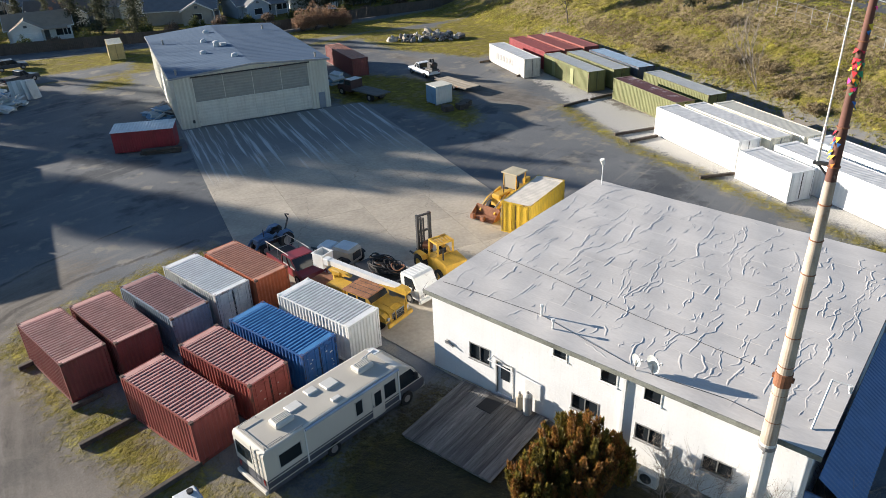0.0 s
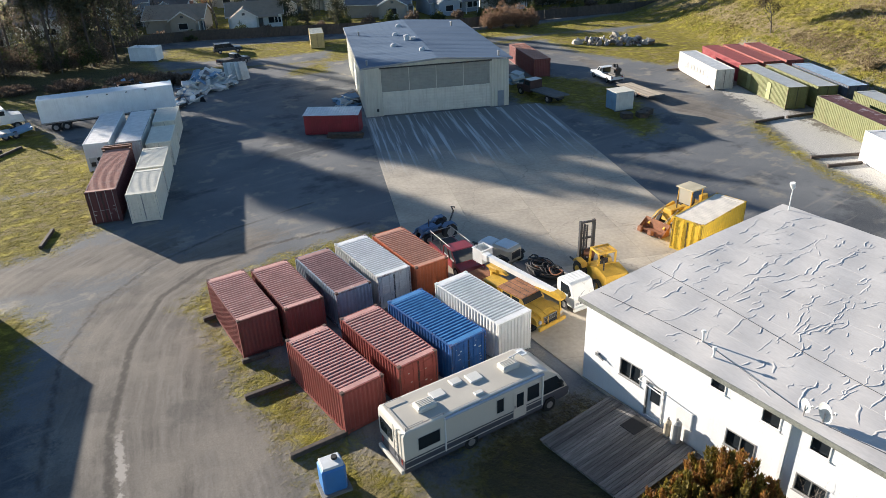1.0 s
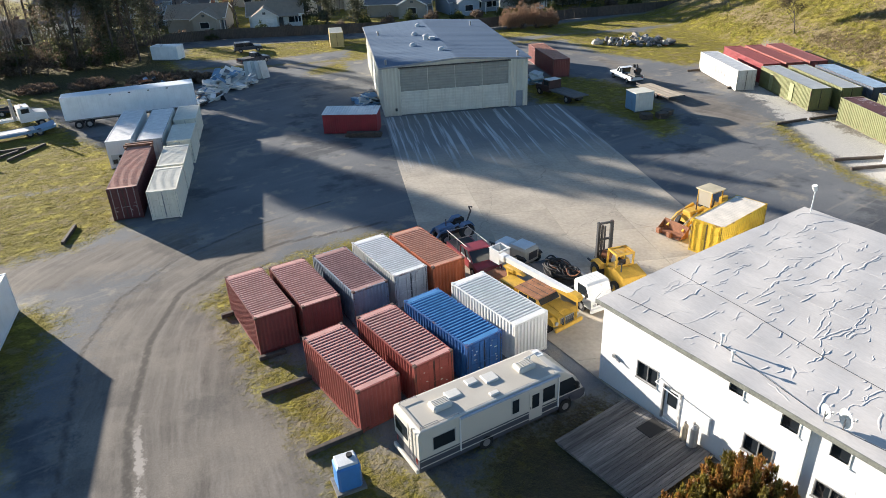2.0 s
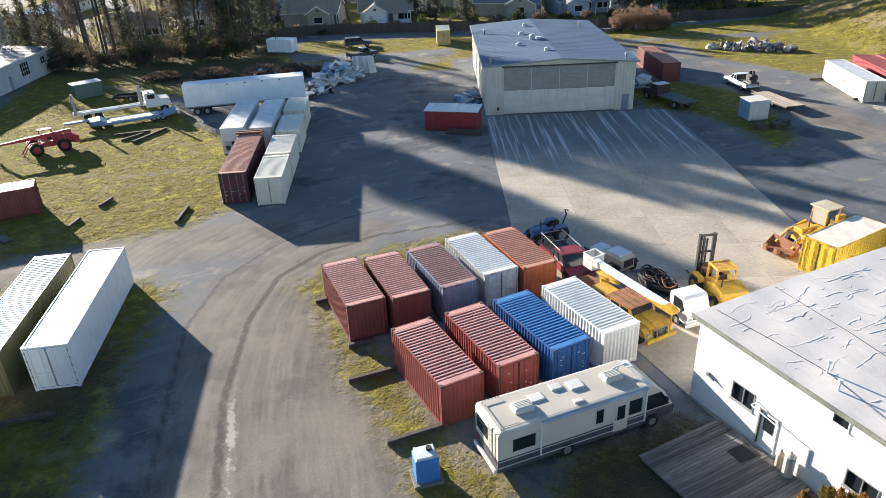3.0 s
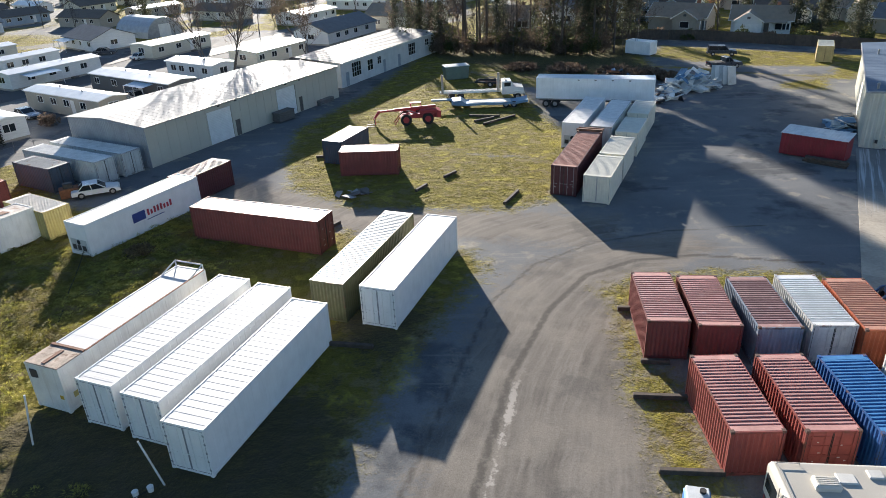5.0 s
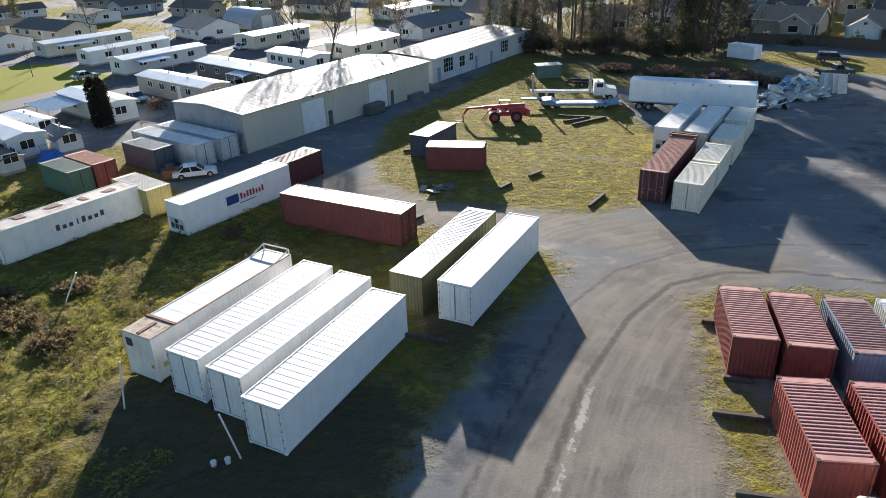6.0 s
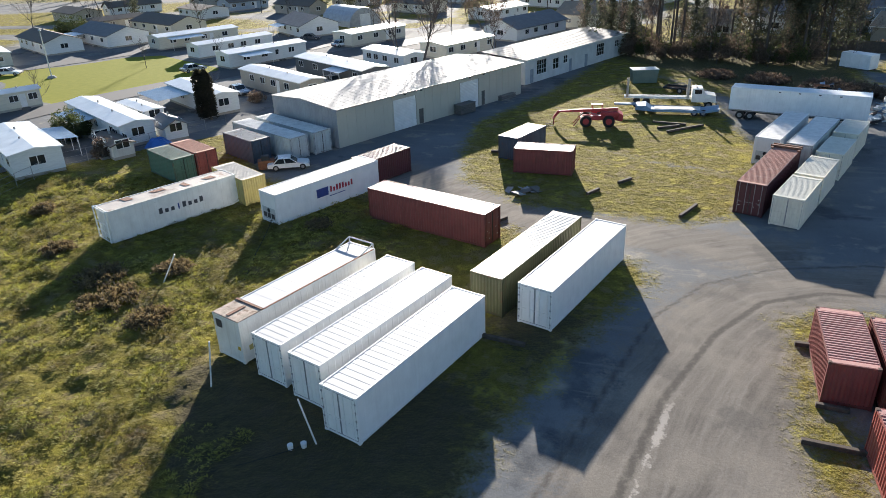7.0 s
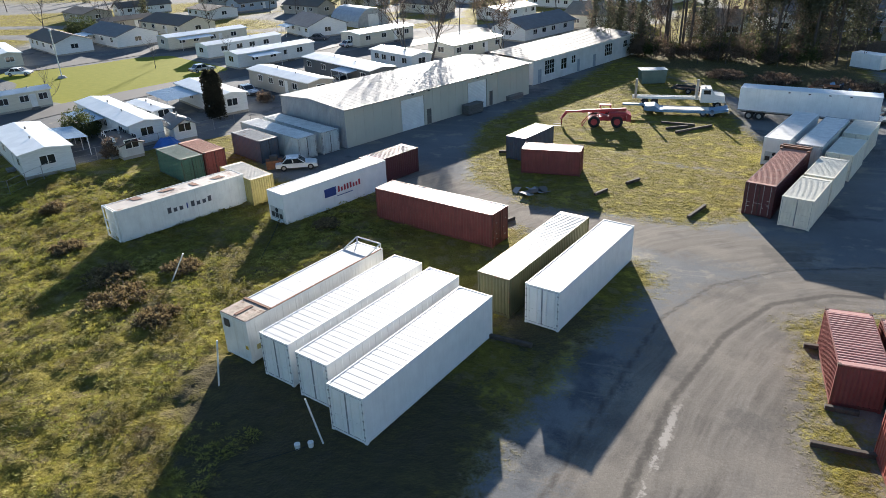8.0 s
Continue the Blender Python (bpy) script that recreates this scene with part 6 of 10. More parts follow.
def boom_truck():
    """Old yellow bonneted truck with a white boom folded forward over its cab; +x is forward."""
    th = thing("bucket_truck", 14.4, 0.1, -88, "old yellow bucket truck with a white folded boom", "truck")
    part("chassis", MB().box(-7.2, -0.45, 0.55, 0.1, 0.45, 0.8), DARK_STEEL, th)
    part("deck", MB().box(-7.4, -1.12, 0.95, -3.45, 1.12, 1.06), RUSTY, th, "rust-brown flat deck")
    hood = MB().prism([(-1.5, 0.72), (-1.5, 1.42), (-0.35, 1.30), (-0.08, 1.18), (0.0, 0.62)], -0.74, 0.74, "y")
    part("hood", hood, PLANT_YELLOW, th, "faded yellow bonnet")
    part("hood_ridge", MB().prism([(-1.5, 1.42), (-1.5, 1.47), (-0.4, 1.34), (-0.36, 1.30)], -0.3, 0.3, "y"), PLANT_YELLOW, th)
    part("cab", MB().prism([(-3.35, 0.7), (-3.35, 1.9), (-1.75, 1.9), (-1.47, 1.42), (-1.47, 0.7)], -0.95, 0.95, "y"), PLANT_YELLOW, th)
    part("cab_roof", MB().box(-3.6, -1.02, 1.91, -1.5, 1.0, 1.97, bev=0.015), mat("rusty_sheet", (0.30, 0.13, 0.06), dark=0.5, light=1.35, scale=2.2, fine=20, rough=0.9, bump=0.006, rust=0.3, rust_col=(0.16, 0.07, 0.04)), th, "rusted brown sheet over the cab")
    for y in (-0.55, -0.1, 0.35, 0.75):
        part("roof_seam", MB().box(-3.58, y, 1.971, -1.52, y + 0.03, 1.982), DARK_STEEL, th)
    part("windscreen", MB().quad((-1.73, -0.8, 1.86), (-1.73, 0.8, 1.86), (-1.45, 0.8, 1.46), (-1.45, -0.8, 1.46)), glass(), th)
    for s in (-1, 1):
        part("side_window", MB().box(-2.35, s * 0.955 - 0.005, 1.4, -1.75, s * 0.955 + 0.005, 1.8), glass(), th)
        part("rear_side_window", MB().box(-3.2, s * 0.955 - 0.005, 1.4, -2.5, s * 0.955 + 0.005, 1.8), glass(), th)
        part("door_post", MB().box(-2.46, s * 0.965 - 0.015, 0.75, -2.38, s * 0.965 + 0.015, 1.88), PLANT_YELLOW, th)
        part("fender", MB().prism([(-1.45, 0.72), (-1.3, 1.08), (-1.0, 1.2), (-0.4, 1.18), (-0.12, 1.0), (-0.04, 0.7)], min(s * 0.745, s * 1.12), max(s * 0.745, s * 1.12), "y"), PLANT_YELLOW, th)
        part("headlight", MB().tube((-0.06, s * 0.9, 0.9), (0.02, s * 0.9, 0.9), 0.12, n=12), glass("lamp_glass", (0.4, 0.4, 0.4)), th)
        wheel(th, -0.8, s * 0.98, 0.47, 0.28, s)
        wheel(th, -5.7, s * 0.9, 0.47, 0.5, s)
        part("brush_guard", MB().loop([(-0.3, s * 0.42, 1.36), (0.16, s * 0.42, 1.3), (0.2, s * 0.42, 0.45)], 0.035, 6), PLANT_YELLOW, th)
        part("roof_strut", MB().tube((-3.5, s * 0.95, 1.05), (-3.5, s * 0.95, 1.92), 0.04), PLANT_YELLOW, th)
    g = part("grille", MB().box(-0.02, -0.6, 0.78, 0.05, 0.6, 1.16, bev=0.02), STEEL_BAR, th, "chrome grille")
    for k in range(4):
        part("grille_bar", MB().box(0.05, -0.56, 0.82 + 0.085 * k, 0.07, 0.56, 0.86 + 0.085 * k), DARK_STEEL, g)
    part("bumper", MB().box(0.05, -1.15, 0.45, 0.22, 1.15, 0.68, bev=0.03), PLANT_YELLOW, th)
    part("winch_box", MB().box(-5.2, -0.72, 1.06, -3.9, 0.25, 1.66, bev=0.04), PLANT_YELLOW, th, "yellow winch box with a flanged lid")
    part("winch_lid", MB().box(-5.25, -0.77, 1.66, -3.85, 0.3, 1.70), PLANT_YELLOW, th)
    part("turret", MB().tube((-5.4, 0.5, 1.06), (-5.4, 0.5, 1.85), 0.34, n=16).box(-5.75, 0.25, 1.7, -5.0, 0.8, 2.1, bev=0.04), PLANT_YELLOW, th)
    part("lower_boom", MB().prism([(-6.1, 1.95), (-5.9, 2.14), (-4.5, 2.08), (-4.1, 1.96), (-4.9, 1.82), (-5.6, 1.78)], 0.3, 0.56, "y"), PLANT_YELLOW, th, "yellow lower boom")
    part("boom", MB().prism([(-6.3, 2.12), (-6.3, 2.48), (-0.15, 2.32), (-0.15, 1.98)], 0.60, 0.97, "y"), TRUCK_WHITE, th, "white fibreglass boom")
    part("boom_sleeve", MB().prism([(-1.9, 1.94), (-1.9, 2.05), (-0.7, 2.16), (-0.4, 2.33), (0.1, 2.31), (0.3, 2.14), (0.22, 1.9), (0.0, 1.86)], 0.57, 1.0, "y"), PLANT_YELLOW, th, "yellow boom knuckle")
    part("boom_rest", MB().tube((0.0, 0.79, 0.65), (0.0, 0.79, 1.84), 0.05), PLANT_YELLOW, th)
    bk = MB()
    x0, x1, y0, y1, z0, z1, w = -8.15, -7.2, 0.95, 1.95, 1.35, 2.3, 0.04
    bk.box(x0, y0, z0, x1, y1, z0 + w).box(x0, y0, z0 + w, x0 + w, y1, z1).box(x1 - w, y0, z0 + w, x1, y1, z1).box(x0 + w, y0, z0 + w, x1 - w, y0 + w, z1).box(x0 + w, y1 - w, z0 + w, x1 - w, y1, z1)
    bk.box(x0 - 0.04, y0 - 0.04, z1, x1 + 0.04, y0 + 0.05, z1 + 0.05).box(x0 - 0.04, y1 - 0.05, z1, x1 + 0.04, y1 + 0.04, z1 + 0.05).box(x0 - 0.04, y0 + 0.05, z1, x0 + 0.05, y1 - 0.05, z1 + 0.05).box(x1 - 0.05, y0 + 0.05, z1, x1 + 0.04, y1 - 0.05, z1 + 0.05)
    part("bucket", bk, TRUCK_WHITE, th, "white open-topped work bucket")
    part("bucket_mount", MB().tube((-7.2, 1.4, 1.9), (-6.6, 0.8, 2.25), 0.12).box(-6.75, 0.55, 2.05, -6.25, 1.03, 2.5, bev=0.04), TRUCK_WHITE, th)
    part("rail", MB().loop([(-6.3, -1.0, 1.06), (-6.3, -1.0, 1.62), (-5.75, -1.0, 1.62), (-5.75, -1.0, 1.06)], 0.045, 6), PLANT_YELLOW, th)


boom_truck()


def hose_truck():
    th = thing("flatbed_truck", 17.45, 0.15, -97, "white cab-over truck with black hoses on its flatbed", "truck")
    hw = 0.84
    part("chassis", MB().box(-6.3, -0.4, 0.5, -0.2, 0.4, 0.72), DARK_STEEL, th)
    part("cab", MB().prism([(-1.7, 0.5), (-1.72, 1.95), (-1.6, 2.1), (-0.6, 2.1), (-0.42, 2.0), (-0.06, 1.2), (0.0, 1.1), (0.0, 0.5)], -hw, hw, "y"), TRUCK_WHITE, th, "white cab with rounded roof")
    for k in range(5):
        part("roof_rib", MB().box(-1.55, -0.62 + 0.28 * k, 2.1, -0.65, -0.54 + 0.28 * k, 2.125), TRUCK_WHITE, th)
    part("windscreen", MB().quad((-0.43, -0.7, 1.93), (-0.43, 0.7, 1.93), (-0.085, 0.7, 1.22), (-0.085, -0.7, 1.22)), glass("windscreen_glass", (0.05, 0.07, 0.06)), th, "dusty windscreen")
    part("wiper", MB().tube((-0.06, -0.5, 1.2), (-0.2, 0.15, 1.5), 0.012, n=5), BLACK, th)
    for s in (-1, 1):
        part("side_window", MB().prism([(-1.35, 1.25), (-1.35, 1.9), (-0.6, 1.9), (-0.3, 1.25)], s * (hw + 0.004) - 0.005, s * (hw + 0.004) + 0.005, "y"), glass(), th)
        wheel(th, -1.0, s * 0.74, 0.38, 0.22, s)
        wheel(th, -4.6, s * 0.74, 0.38, 0.42, s)
        part("mirror", MB().box(-0.35, s * 1.05 - 0.06, 1.3, -0.28, s * 1.05 + 0.06, 1.65).tube((-0.4, s * hw, 1.5), (-0.32, s * 1.02, 1.5), 0.015), BLACK, th)
        part("headlight", MB().box(-0.01, s * 0.6 - 0.13, 0.72, 0.02, s * 0.6 + 0.13, 0.88), glass("lamp_glass", (0.4, 0.4, 0.4)), th)
    part("front_panel", MB().box(0.0, -0.4, 0.74, 0.02, 0.4, 0.86), DARK_STEEL, th)
    part("bumper", MB().box(-0.05, -0.9, 0.33, 0.12, 0.9, 0.58, bev=0.04), TRUCK_WHITE, th)
    part("deck", MB().box(-6.4, -1.0, 0.85, -1.9, 1.0, 0.95), DARK_STEEL, th)
    part("headboard", MB().box(-1.98, -0.95, 0.95, -1.9, 0.95, 1.35), DARK_STEEL, th)
    rng = random.Random(11)
    for k in range(30):
        c = (rng.uniform(-4.6, -3.6) if k < 22 else rng.uniform(-5.6, -2.6), rng.uniform(-0.2, 0.2), 1.0 + 0.022 * k)
        r = rng.uniform(0.5, 0.95) if k < 22 else rng.uniform(0.3, 0.5)
        n = 20
        ph = rng.uniform(0, 6.28)
        pts = [(c[0] + r * 1.25 * math.cos(2 * math.pi * i / n), c[1] + min(r, 0.8) * math.sin(2 * math.pi * i / n), c[2] + 0.10 * math.sin(2 * math.pi * i / n * 2 + ph)) for i in range(n)]
        part("hose", MB().loop(pts, 0.04, 6, True), RUSTY if k % 11 == 7 else BLACK, th, "rust-red coiled hose" if k % 11 == 7 else "coiled black hose")
    part("pipe", MB().tube((-6.2, 0.7, 1.3), (-2.2, 0.75, 1.35), 0.06), STEEL_BAR, th, "grey pipe lying on the hoses")
    part("pipe", MB().tube((-5.9, 0.88, 1.25), (-2.3, 0.9, 1.3), 0.05), STEEL_BAR, th)


hose_truck()


def mast_forklift():
    th = thing("forklift", 21.9, 2.8, 0, "large yellow rough-terrain forklift with a tall dark mast", "forklift")
    th.matrix_basis = pose(21.25, 2.4, 0, 0, 0, 72)   # +x: towards the mast
    part("body", MB().prism([(-2.2, 0.6), (-2.2, 1.35), (-1.9, 1.5), (-0.5, 1.45), (0.2, 1.1), (0.9, 1.0), (0.9, 0.55)], -0.75, 0.75, "y"), PLANT_YELLOW, th, "yellow forklift body")
    for s in (-1, 1):
        wheel(th, 0.75, s * 0.95, 0.62, 0.4, s, PLANT_YELLOW)
        wheel(th, -1.5, s * 0.85, 0.48, 0.32, s, PLANT_YELLOW)
        part("fender", MB().prism([(0.1, 1.1), (0.3, 1.4), (1.1, 1.4), (1.4, 1.05), (1.3, 1.05), (1.05, 1.32), (0.35, 1.32), (0.2, 1.1)], s * 0.75, s * 1.16, "y"), PLANT_YELLOW, th)
        part("cab_post", MB().tube((0.15, s * 0.62, 1.1), (0.02, s * 0.62, 2.55), 0.075), PLANT_YELLOW, th)
        part("cab_post", MB().tube((-1.0, s * 0.62, 1.4), (-1.0, s * 0.62, 2.55), 0.075), PLANT_YELLOW, th)
        part("mast_rail", MB().box(1.58, s * 0.5 - 0.09, 0.25, 1.80, s * 0.5 + 0.09, 3.75).box(1.44, s * 0.32 - 0.06, 0.4, 1.575, s * 0.32 + 0.06, 3.6), DARK_STEEL, th, "dark rusty steel mast rail")
        part("fork", MB().box(1.95, s * 0.4 - 0.07, 0.32, 3.1, s * 0.4 + 0.07, 0.38).box(1.88, s * 0.4 - 0.07, 0.32, 1.95, s * 0.4 + 0.07, 1.1), DARK_STEEL, th)
    for z in (0.5, 1.5, 2.4, 3.6):
        part("mast_bar", MB().box(1.62, -0.42, z, 1.74, 0.42, z + 0.12), DARK_STEEL, th)
    part("mast_chain", MB().tube((1.7, 0.0, 0.5), (1.7, 0.0, 3.4), 0.07), DARK_STEEL, th)
    part("carriage", MB().box(1.81, -0.6, 0.6, 1.88, 0.6, 0.75).box(1.81, -0.6, 1.0, 1.88, 0.6, 1.15), DARK_STEEL, th)
    gd = MB().box(-1.06, -0.68, 2.5, 0.08, -0.58, 2.62).box(-1.06, 0.58, 2.5, 0.08, 0.68, 2.62).box(-1.06, -0.575, 2.5, -0.96, 0.575, 2.62).box(-0.02, -0.575, 2.5, 0.08, 0.575, 2.62)
    guard = part("overhead_guard", gd, PLANT_YELLOW, th, "slatted yellow overhead guard")
    for k in range(5):
        part("slat", MB().box(-0.85 + 0.17 * k, -0.575, 2.54, -0.77 + 0.17 * k, 0.575, 2.58), PLANT_YELLOW, guard)
    part("rear_cowl", MB().prism([(-2.3, 0.7), (-2.3, 1.55), (-1.1, 1.75), (-0.9, 1.45), (-0.9, 0.7)], -0.85, 0.85, "y"), PLANT_YELLOW, th, "faded yellow engine cowl")
    part("cab_back", MB().box(-1.06, -0.6, 1.45, -1.0, 0.6, 1.8), PLANT_YELLOW, th)
    part("seat", MB().box(-0.7, -0.25, 1.4, -0.2, 0.25, 1.55, bev=0.03).box(-0.75, -0.25, 1.5, -0.62, 0.25, 2.0, bev=0.03), BLACK, th)
    part("tank", MB().tube((0.9, -0.1, 1.5), (1.4, 0.2, 1.5), 0.28, n=12), RUSTY, th)
    part("exhaust", MB().tube((-1.6, 0.6, 1.4), (-1.6, 0.6, 2.3), 0.05), DARK_STEEL, th)


mast_forklift()


def backhoe():
    th = thing("wheel_loader", 33.0, 4.2, 176, "old yellow wheel loader with a rusty bucket on the concrete", "loader")
    part("chassis", MB().prism([(-2.2, 0.6), (-2.2, 1.3), (-0.6, 1.3), (0.2, 1.25), (1.6, 1.3), (1.75, 0.7)], -0.45, 0.45, "y"), PLANT_YELLOW, th)
    part("hood", MB().box(0.2, -0.42, 1.28, 1.7, 0.42, 1.65, bev=0.07), PLANT_YELLOW, th)
    for s in (-1, 1):
        wheel(th, -1.1, s * 0.85, 0.68, 0.42, s, PLANT_YELLOW)
        wheel(th, 1.3, s * 0.8, 0.45, 0.3, s, PLANT_YELLOW)
        part("loader_arm", MB().prism([(0.0, 1.5), (0.15, 1.72), (1.9, 1.35), (2.9, 0.55), (2.75, 0.4), (1.8, 1.15)], s * 0.72 - 0.07, s * 0.72 + 0.07, "y"), PLANT_YELLOW, th)
        part("ram", MB().tube((0.5, s * 0.72, 0.9), (2.0, s * 0.72, 1.15), 0.06).tube((1.2, s * 0.6, 1.6), (2.7, s * 0.6, 0.9), 0.05), STEEL_BAR, th)
        part("canopy_post", MB().tube((-1.5, s * 0.62, 1.3), (-1.45, s * 0.62, 2.85), 0.05), PLANT_YELLOW, th)
        part("canopy_post", MB().tube((-0.2, s * 0.62, 1.3), (-0.25, s * 0.62, 2.85), 0.05), PLANT_YELLOW, th)
    part("canopy", MB().box(-1.65, -0.8, 2.85, -0.05, 0.8, 2.93, bev=0.02), mat("canopy_cream", (0.55, 0.48, 0.33), rough=0.6), th, "faded cream canopy roof")
    part("screen", MB().box(-0.23, -0.6, 1.6, -0.21, 0.6, 2.8), glass("hazy_glass", (0.35, 0.33, 0.28), 0.4), th)
    part("seat", MB().box(-1.1, -0.25, 1.35, -0.6, 0.25, 1.5, bev=0.03).box(-1.2, -0.25, 1.45, -1.05, 0.25, 1.95, bev=0.03), BLACK, th)
    part("bucket", MB().prism([(2.7, 0.15), (2.6, 0.95), (2.68, 0.97), (2.8, 0.25), (3.6, 0.18), (3.6, 0.12), (2.8, 0.08)], -1.15, 1.15, "y"), RUSTY, th, "rust-brown loader bucket")
    for s in (-1, 1):
        part("bucket_side", MB().prism([(2.7, 0.12), (2.62, 0.95), (3.55, 0.17)], s * 1.15, s * 1.18, "y"), RUSTY, th)
    part("bucket_tine", MB().box(3.5, -1.0, 0.1, 3.8, -0.6, 0.5, bev=0.05), RUSTY, th)
    part("bucket_tine", MB().box(3.5, 0.0, 0.1, 3.8, 0.4, 0.5, bev=0.05), RUSTY, th)
    part("boom", MB().box(-2.9, -0.15, 0.9, -2.2, 0.15, 1.8), PLANT_YELLOW, th)
    part("exhaust", MB().tube((0.9, 0.2, 1.6), (0.9, 0.2, 2.3), 0.05), DARK_STEEL, th)


backhoe()

car("pickup_truck", 15.35, 10.45, -101, TRUCK_RED, "faded red pickup truck with a pipe rack", "pickup", L=5.1, W=1.9, H=1.72, style="extended")
rack = thing("ladder_rack", 15.35, 10.45, -101, "thin steel pipe rack over the bed of the red pickup", "rack")
for s in (-1, 1):
    part("rail", MB().tube((-2.6, s * 0.82, 1.85), (0.6, s * 0.82, 1.9), 0.03), STEEL_BAR, rack)
    for u in (-2.45, -0.95):
        part("post", MB().tube((u, s * 0.82, 0.98), (u, s * 0.82, 1.86), 0.03), STEEL_BAR, rack)
for u in (-2.45, -0.95):
    part("crossbar", MB().tube((u, -0.82, 1.86), (u, 0.82, 1.86), 0.025), STEEL_BAR, rack)


def old_tractor():
    th = thing("tractor", 17.0, 15.0, 175, "small old blue tractor with a folded digger arm", "tractor")
    part("hood", MB().box(0.1, -0.35, 0.75, 1.5, 0.35, 1.2, bev=0.06), TRACTOR_BLUE, th, "dull blue bonnet")
    part("chassis", MB().box(-1.0, -0.3, 0.45, 1.4, 0.3, 0.74), DARK_STEEL, th)
    for s in (-1, 1):
        wheel(th, -0.7, s * 0.75, 0.62, 0.36, s, STEEL_BAR)
        wheel(th, 1.15, s * 0.62, 0.38, 0.24, s, STEEL_BAR)
        part("fender", MB().prism([(-1.3, 1.0), (-1.05, 1.35), (-0.4, 1.38), (-0.1, 1.1), (-0.15, 1.05), (-0.42, 1.3), (-1.0, 1.28), (-1.24, 0.97)], min(s * 0.5, s * 0.98), max(s * 0.5, s * 0.98), "y"), TRACTOR_BLUE, th)
        part("loader_arm", MB().prism([(-0.2, 1.2), (-0.1, 1.35), (1.6, 1.0), (2.1, 0.45), (1.95, 0.4), (1.5, 0.88)], s * 0.5 - 0.05, s * 0.5 + 0.05, "y"), TRACTOR_BLUE, th)
    part("front_blade", MB().box(2.0, -0.7, 0.15, 2.12, 0.7, 0.6, bev=0.03), TRACTOR_BLUE, th, "dull blue front blade")
    part("seat", MB().box(-0.75, -0.22, 1.1, -0.3, 0.22, 1.2, bev=0.03).box(-0.8, -0.22, 1.2, -0.72, 0.22, 1.55, bev=0.02), BLACK, th)
    part("steering_wheel", MB().loop([(-0.05 + 0.07 * math.cos(a), 0.2 * math.sin(a), 1.45 + 0.17 * math.cos(a)) for a in [0.524 * k for k in range(12)]], 0.018, 5, True), BLACK, th)
    part("digger_arm", MB().loop([(-1.0, 0.1, 0.8), (-1.5, 0.1, 1.9), (-1.3, 0.15, 2.35), (-1.6, 0.15, 2.2)], 0.07, 6), DARK_STEEL, th)
    part("exhaust", MB().tube((0.8, 0.15, 1.2), (0.8, 0.15, 1.8), 0.04), DARK_STEEL, th)


TRACTOR_BLUE = mat("tractor_blue", (0.07, 0.15, 0.28), dark=0.7, rust=0.22, rough=0.55, scale=2.5)
old_tractor()


def compressor():
    """A towed compressor: rounded beige housing, pale cowl at the drawbar end."""
    th = thing("air_compressor", 18.2, 8.9, 97, "towed beige air compressor with a pale cowl", "compressor")
    beige = mat("compressor_beige", (0.50, 0.45, 0.36), dark=0.8, rust=0.1, rough=0.5, scale=2)
    cowl = mat("compressor_cowl", (0.60, 0.64, 0.66), dark=0.85, rust=0.06, rough=0.45)
    part("housing", MB().box(-1.45, -0.72, 0.5, 0.35, 0.72, 1.5, bev=0.16), beige, th, "rounded beige housing")
    part("cowl", MB().box(0.4, -0.7, 0.55, 1.75, 0.7, 1.3, bev=0.2), cowl, th, "pale blue-white cowl")
    part("lid", MB().box(-1.2, -0.6, 1.5, 0.1, 0.6, 1.55, bev=0.02), cowl, th)
    part("side_panel", MB().box(-1.2, -0.74, 0.7, -0.2, -0.722, 1.25), mat("panel_tan", (0.42, 0.33, 0.2), rough=0.6), th)
    part("end_grille", MB().box(-1.47, -0.45, 0.7, -1.452, 0.45, 1.25), DARK_STEEL, th)
    part("drawbar", MB().box(1.75, -0.06, 0.5, 2.8, 0.06, 0.6), DARK_STEEL, th)
    part("stand", MB().tube((2.5, 0.1, 0.0), (2.5, 0.1, 0.6), 0.04), DARK_STEEL, th)
    for s in (-1, 1):
        wheel(th, -0.95, s * 0.86, 0.42, 0.24, s, cowl)
        part("mudguard", MB().prism([(-1.5, 0.78), (-1.3, 0.95), (-0.6, 0.95), (-0.4, 0.78), (-0.45, 0.75), (-0.62, 0.9), (-1.28, 0.9), (-1.45, 0.75)], min(s * 0.73, s * 1.0), max(s * 0.73, s * 1.0), "y"), BLACK, th)


compressor()


def flat_truck():
    """Dark flatbed truck beside the hangar."""
    th = thing("stake_truck", 52.0, 39.4, 84, "dark old flatbed truck beside the hangar", "truck")
    part("cab", MB().prism([(0.6, 0.6), (0.6, 2.1), (1.9, 2.1), (2.2, 1.4), (3.4, 1.3), (3.5, 0.6)], -0.95, 0.95, "y"), mat("dark_red_cab", (0.06, 0.03, 0.03), rough=0.5), th)
    part("cab_roof", MB().box(0.6, -0.93, 2.103, 1.9, 0.93, 2.16, bev=0.02), PALEGREY_ROOF, th)
    part("side_window", MB().box(0.8, -0.96, 1.45, 1.8, 0.96, 1.95), glass(), th)
    part("deck", MB().box(-4.6, -1.2, 0.95, 0.4, 1.2, 1.08), WOOD_GREY, th, "grey plank deck")
    part("chassis", MB().box(-4.4, -0.45, 0.6, 3.2, 0.45, 0.85), DARK_STEEL, th)
    for s in (-1, 1):
        wheel(th, 2.6, s * 0.9, 0.48, 0.28, s)
        wheel(th, -3.0, s * 0.85, 0.48, 0.5, s)


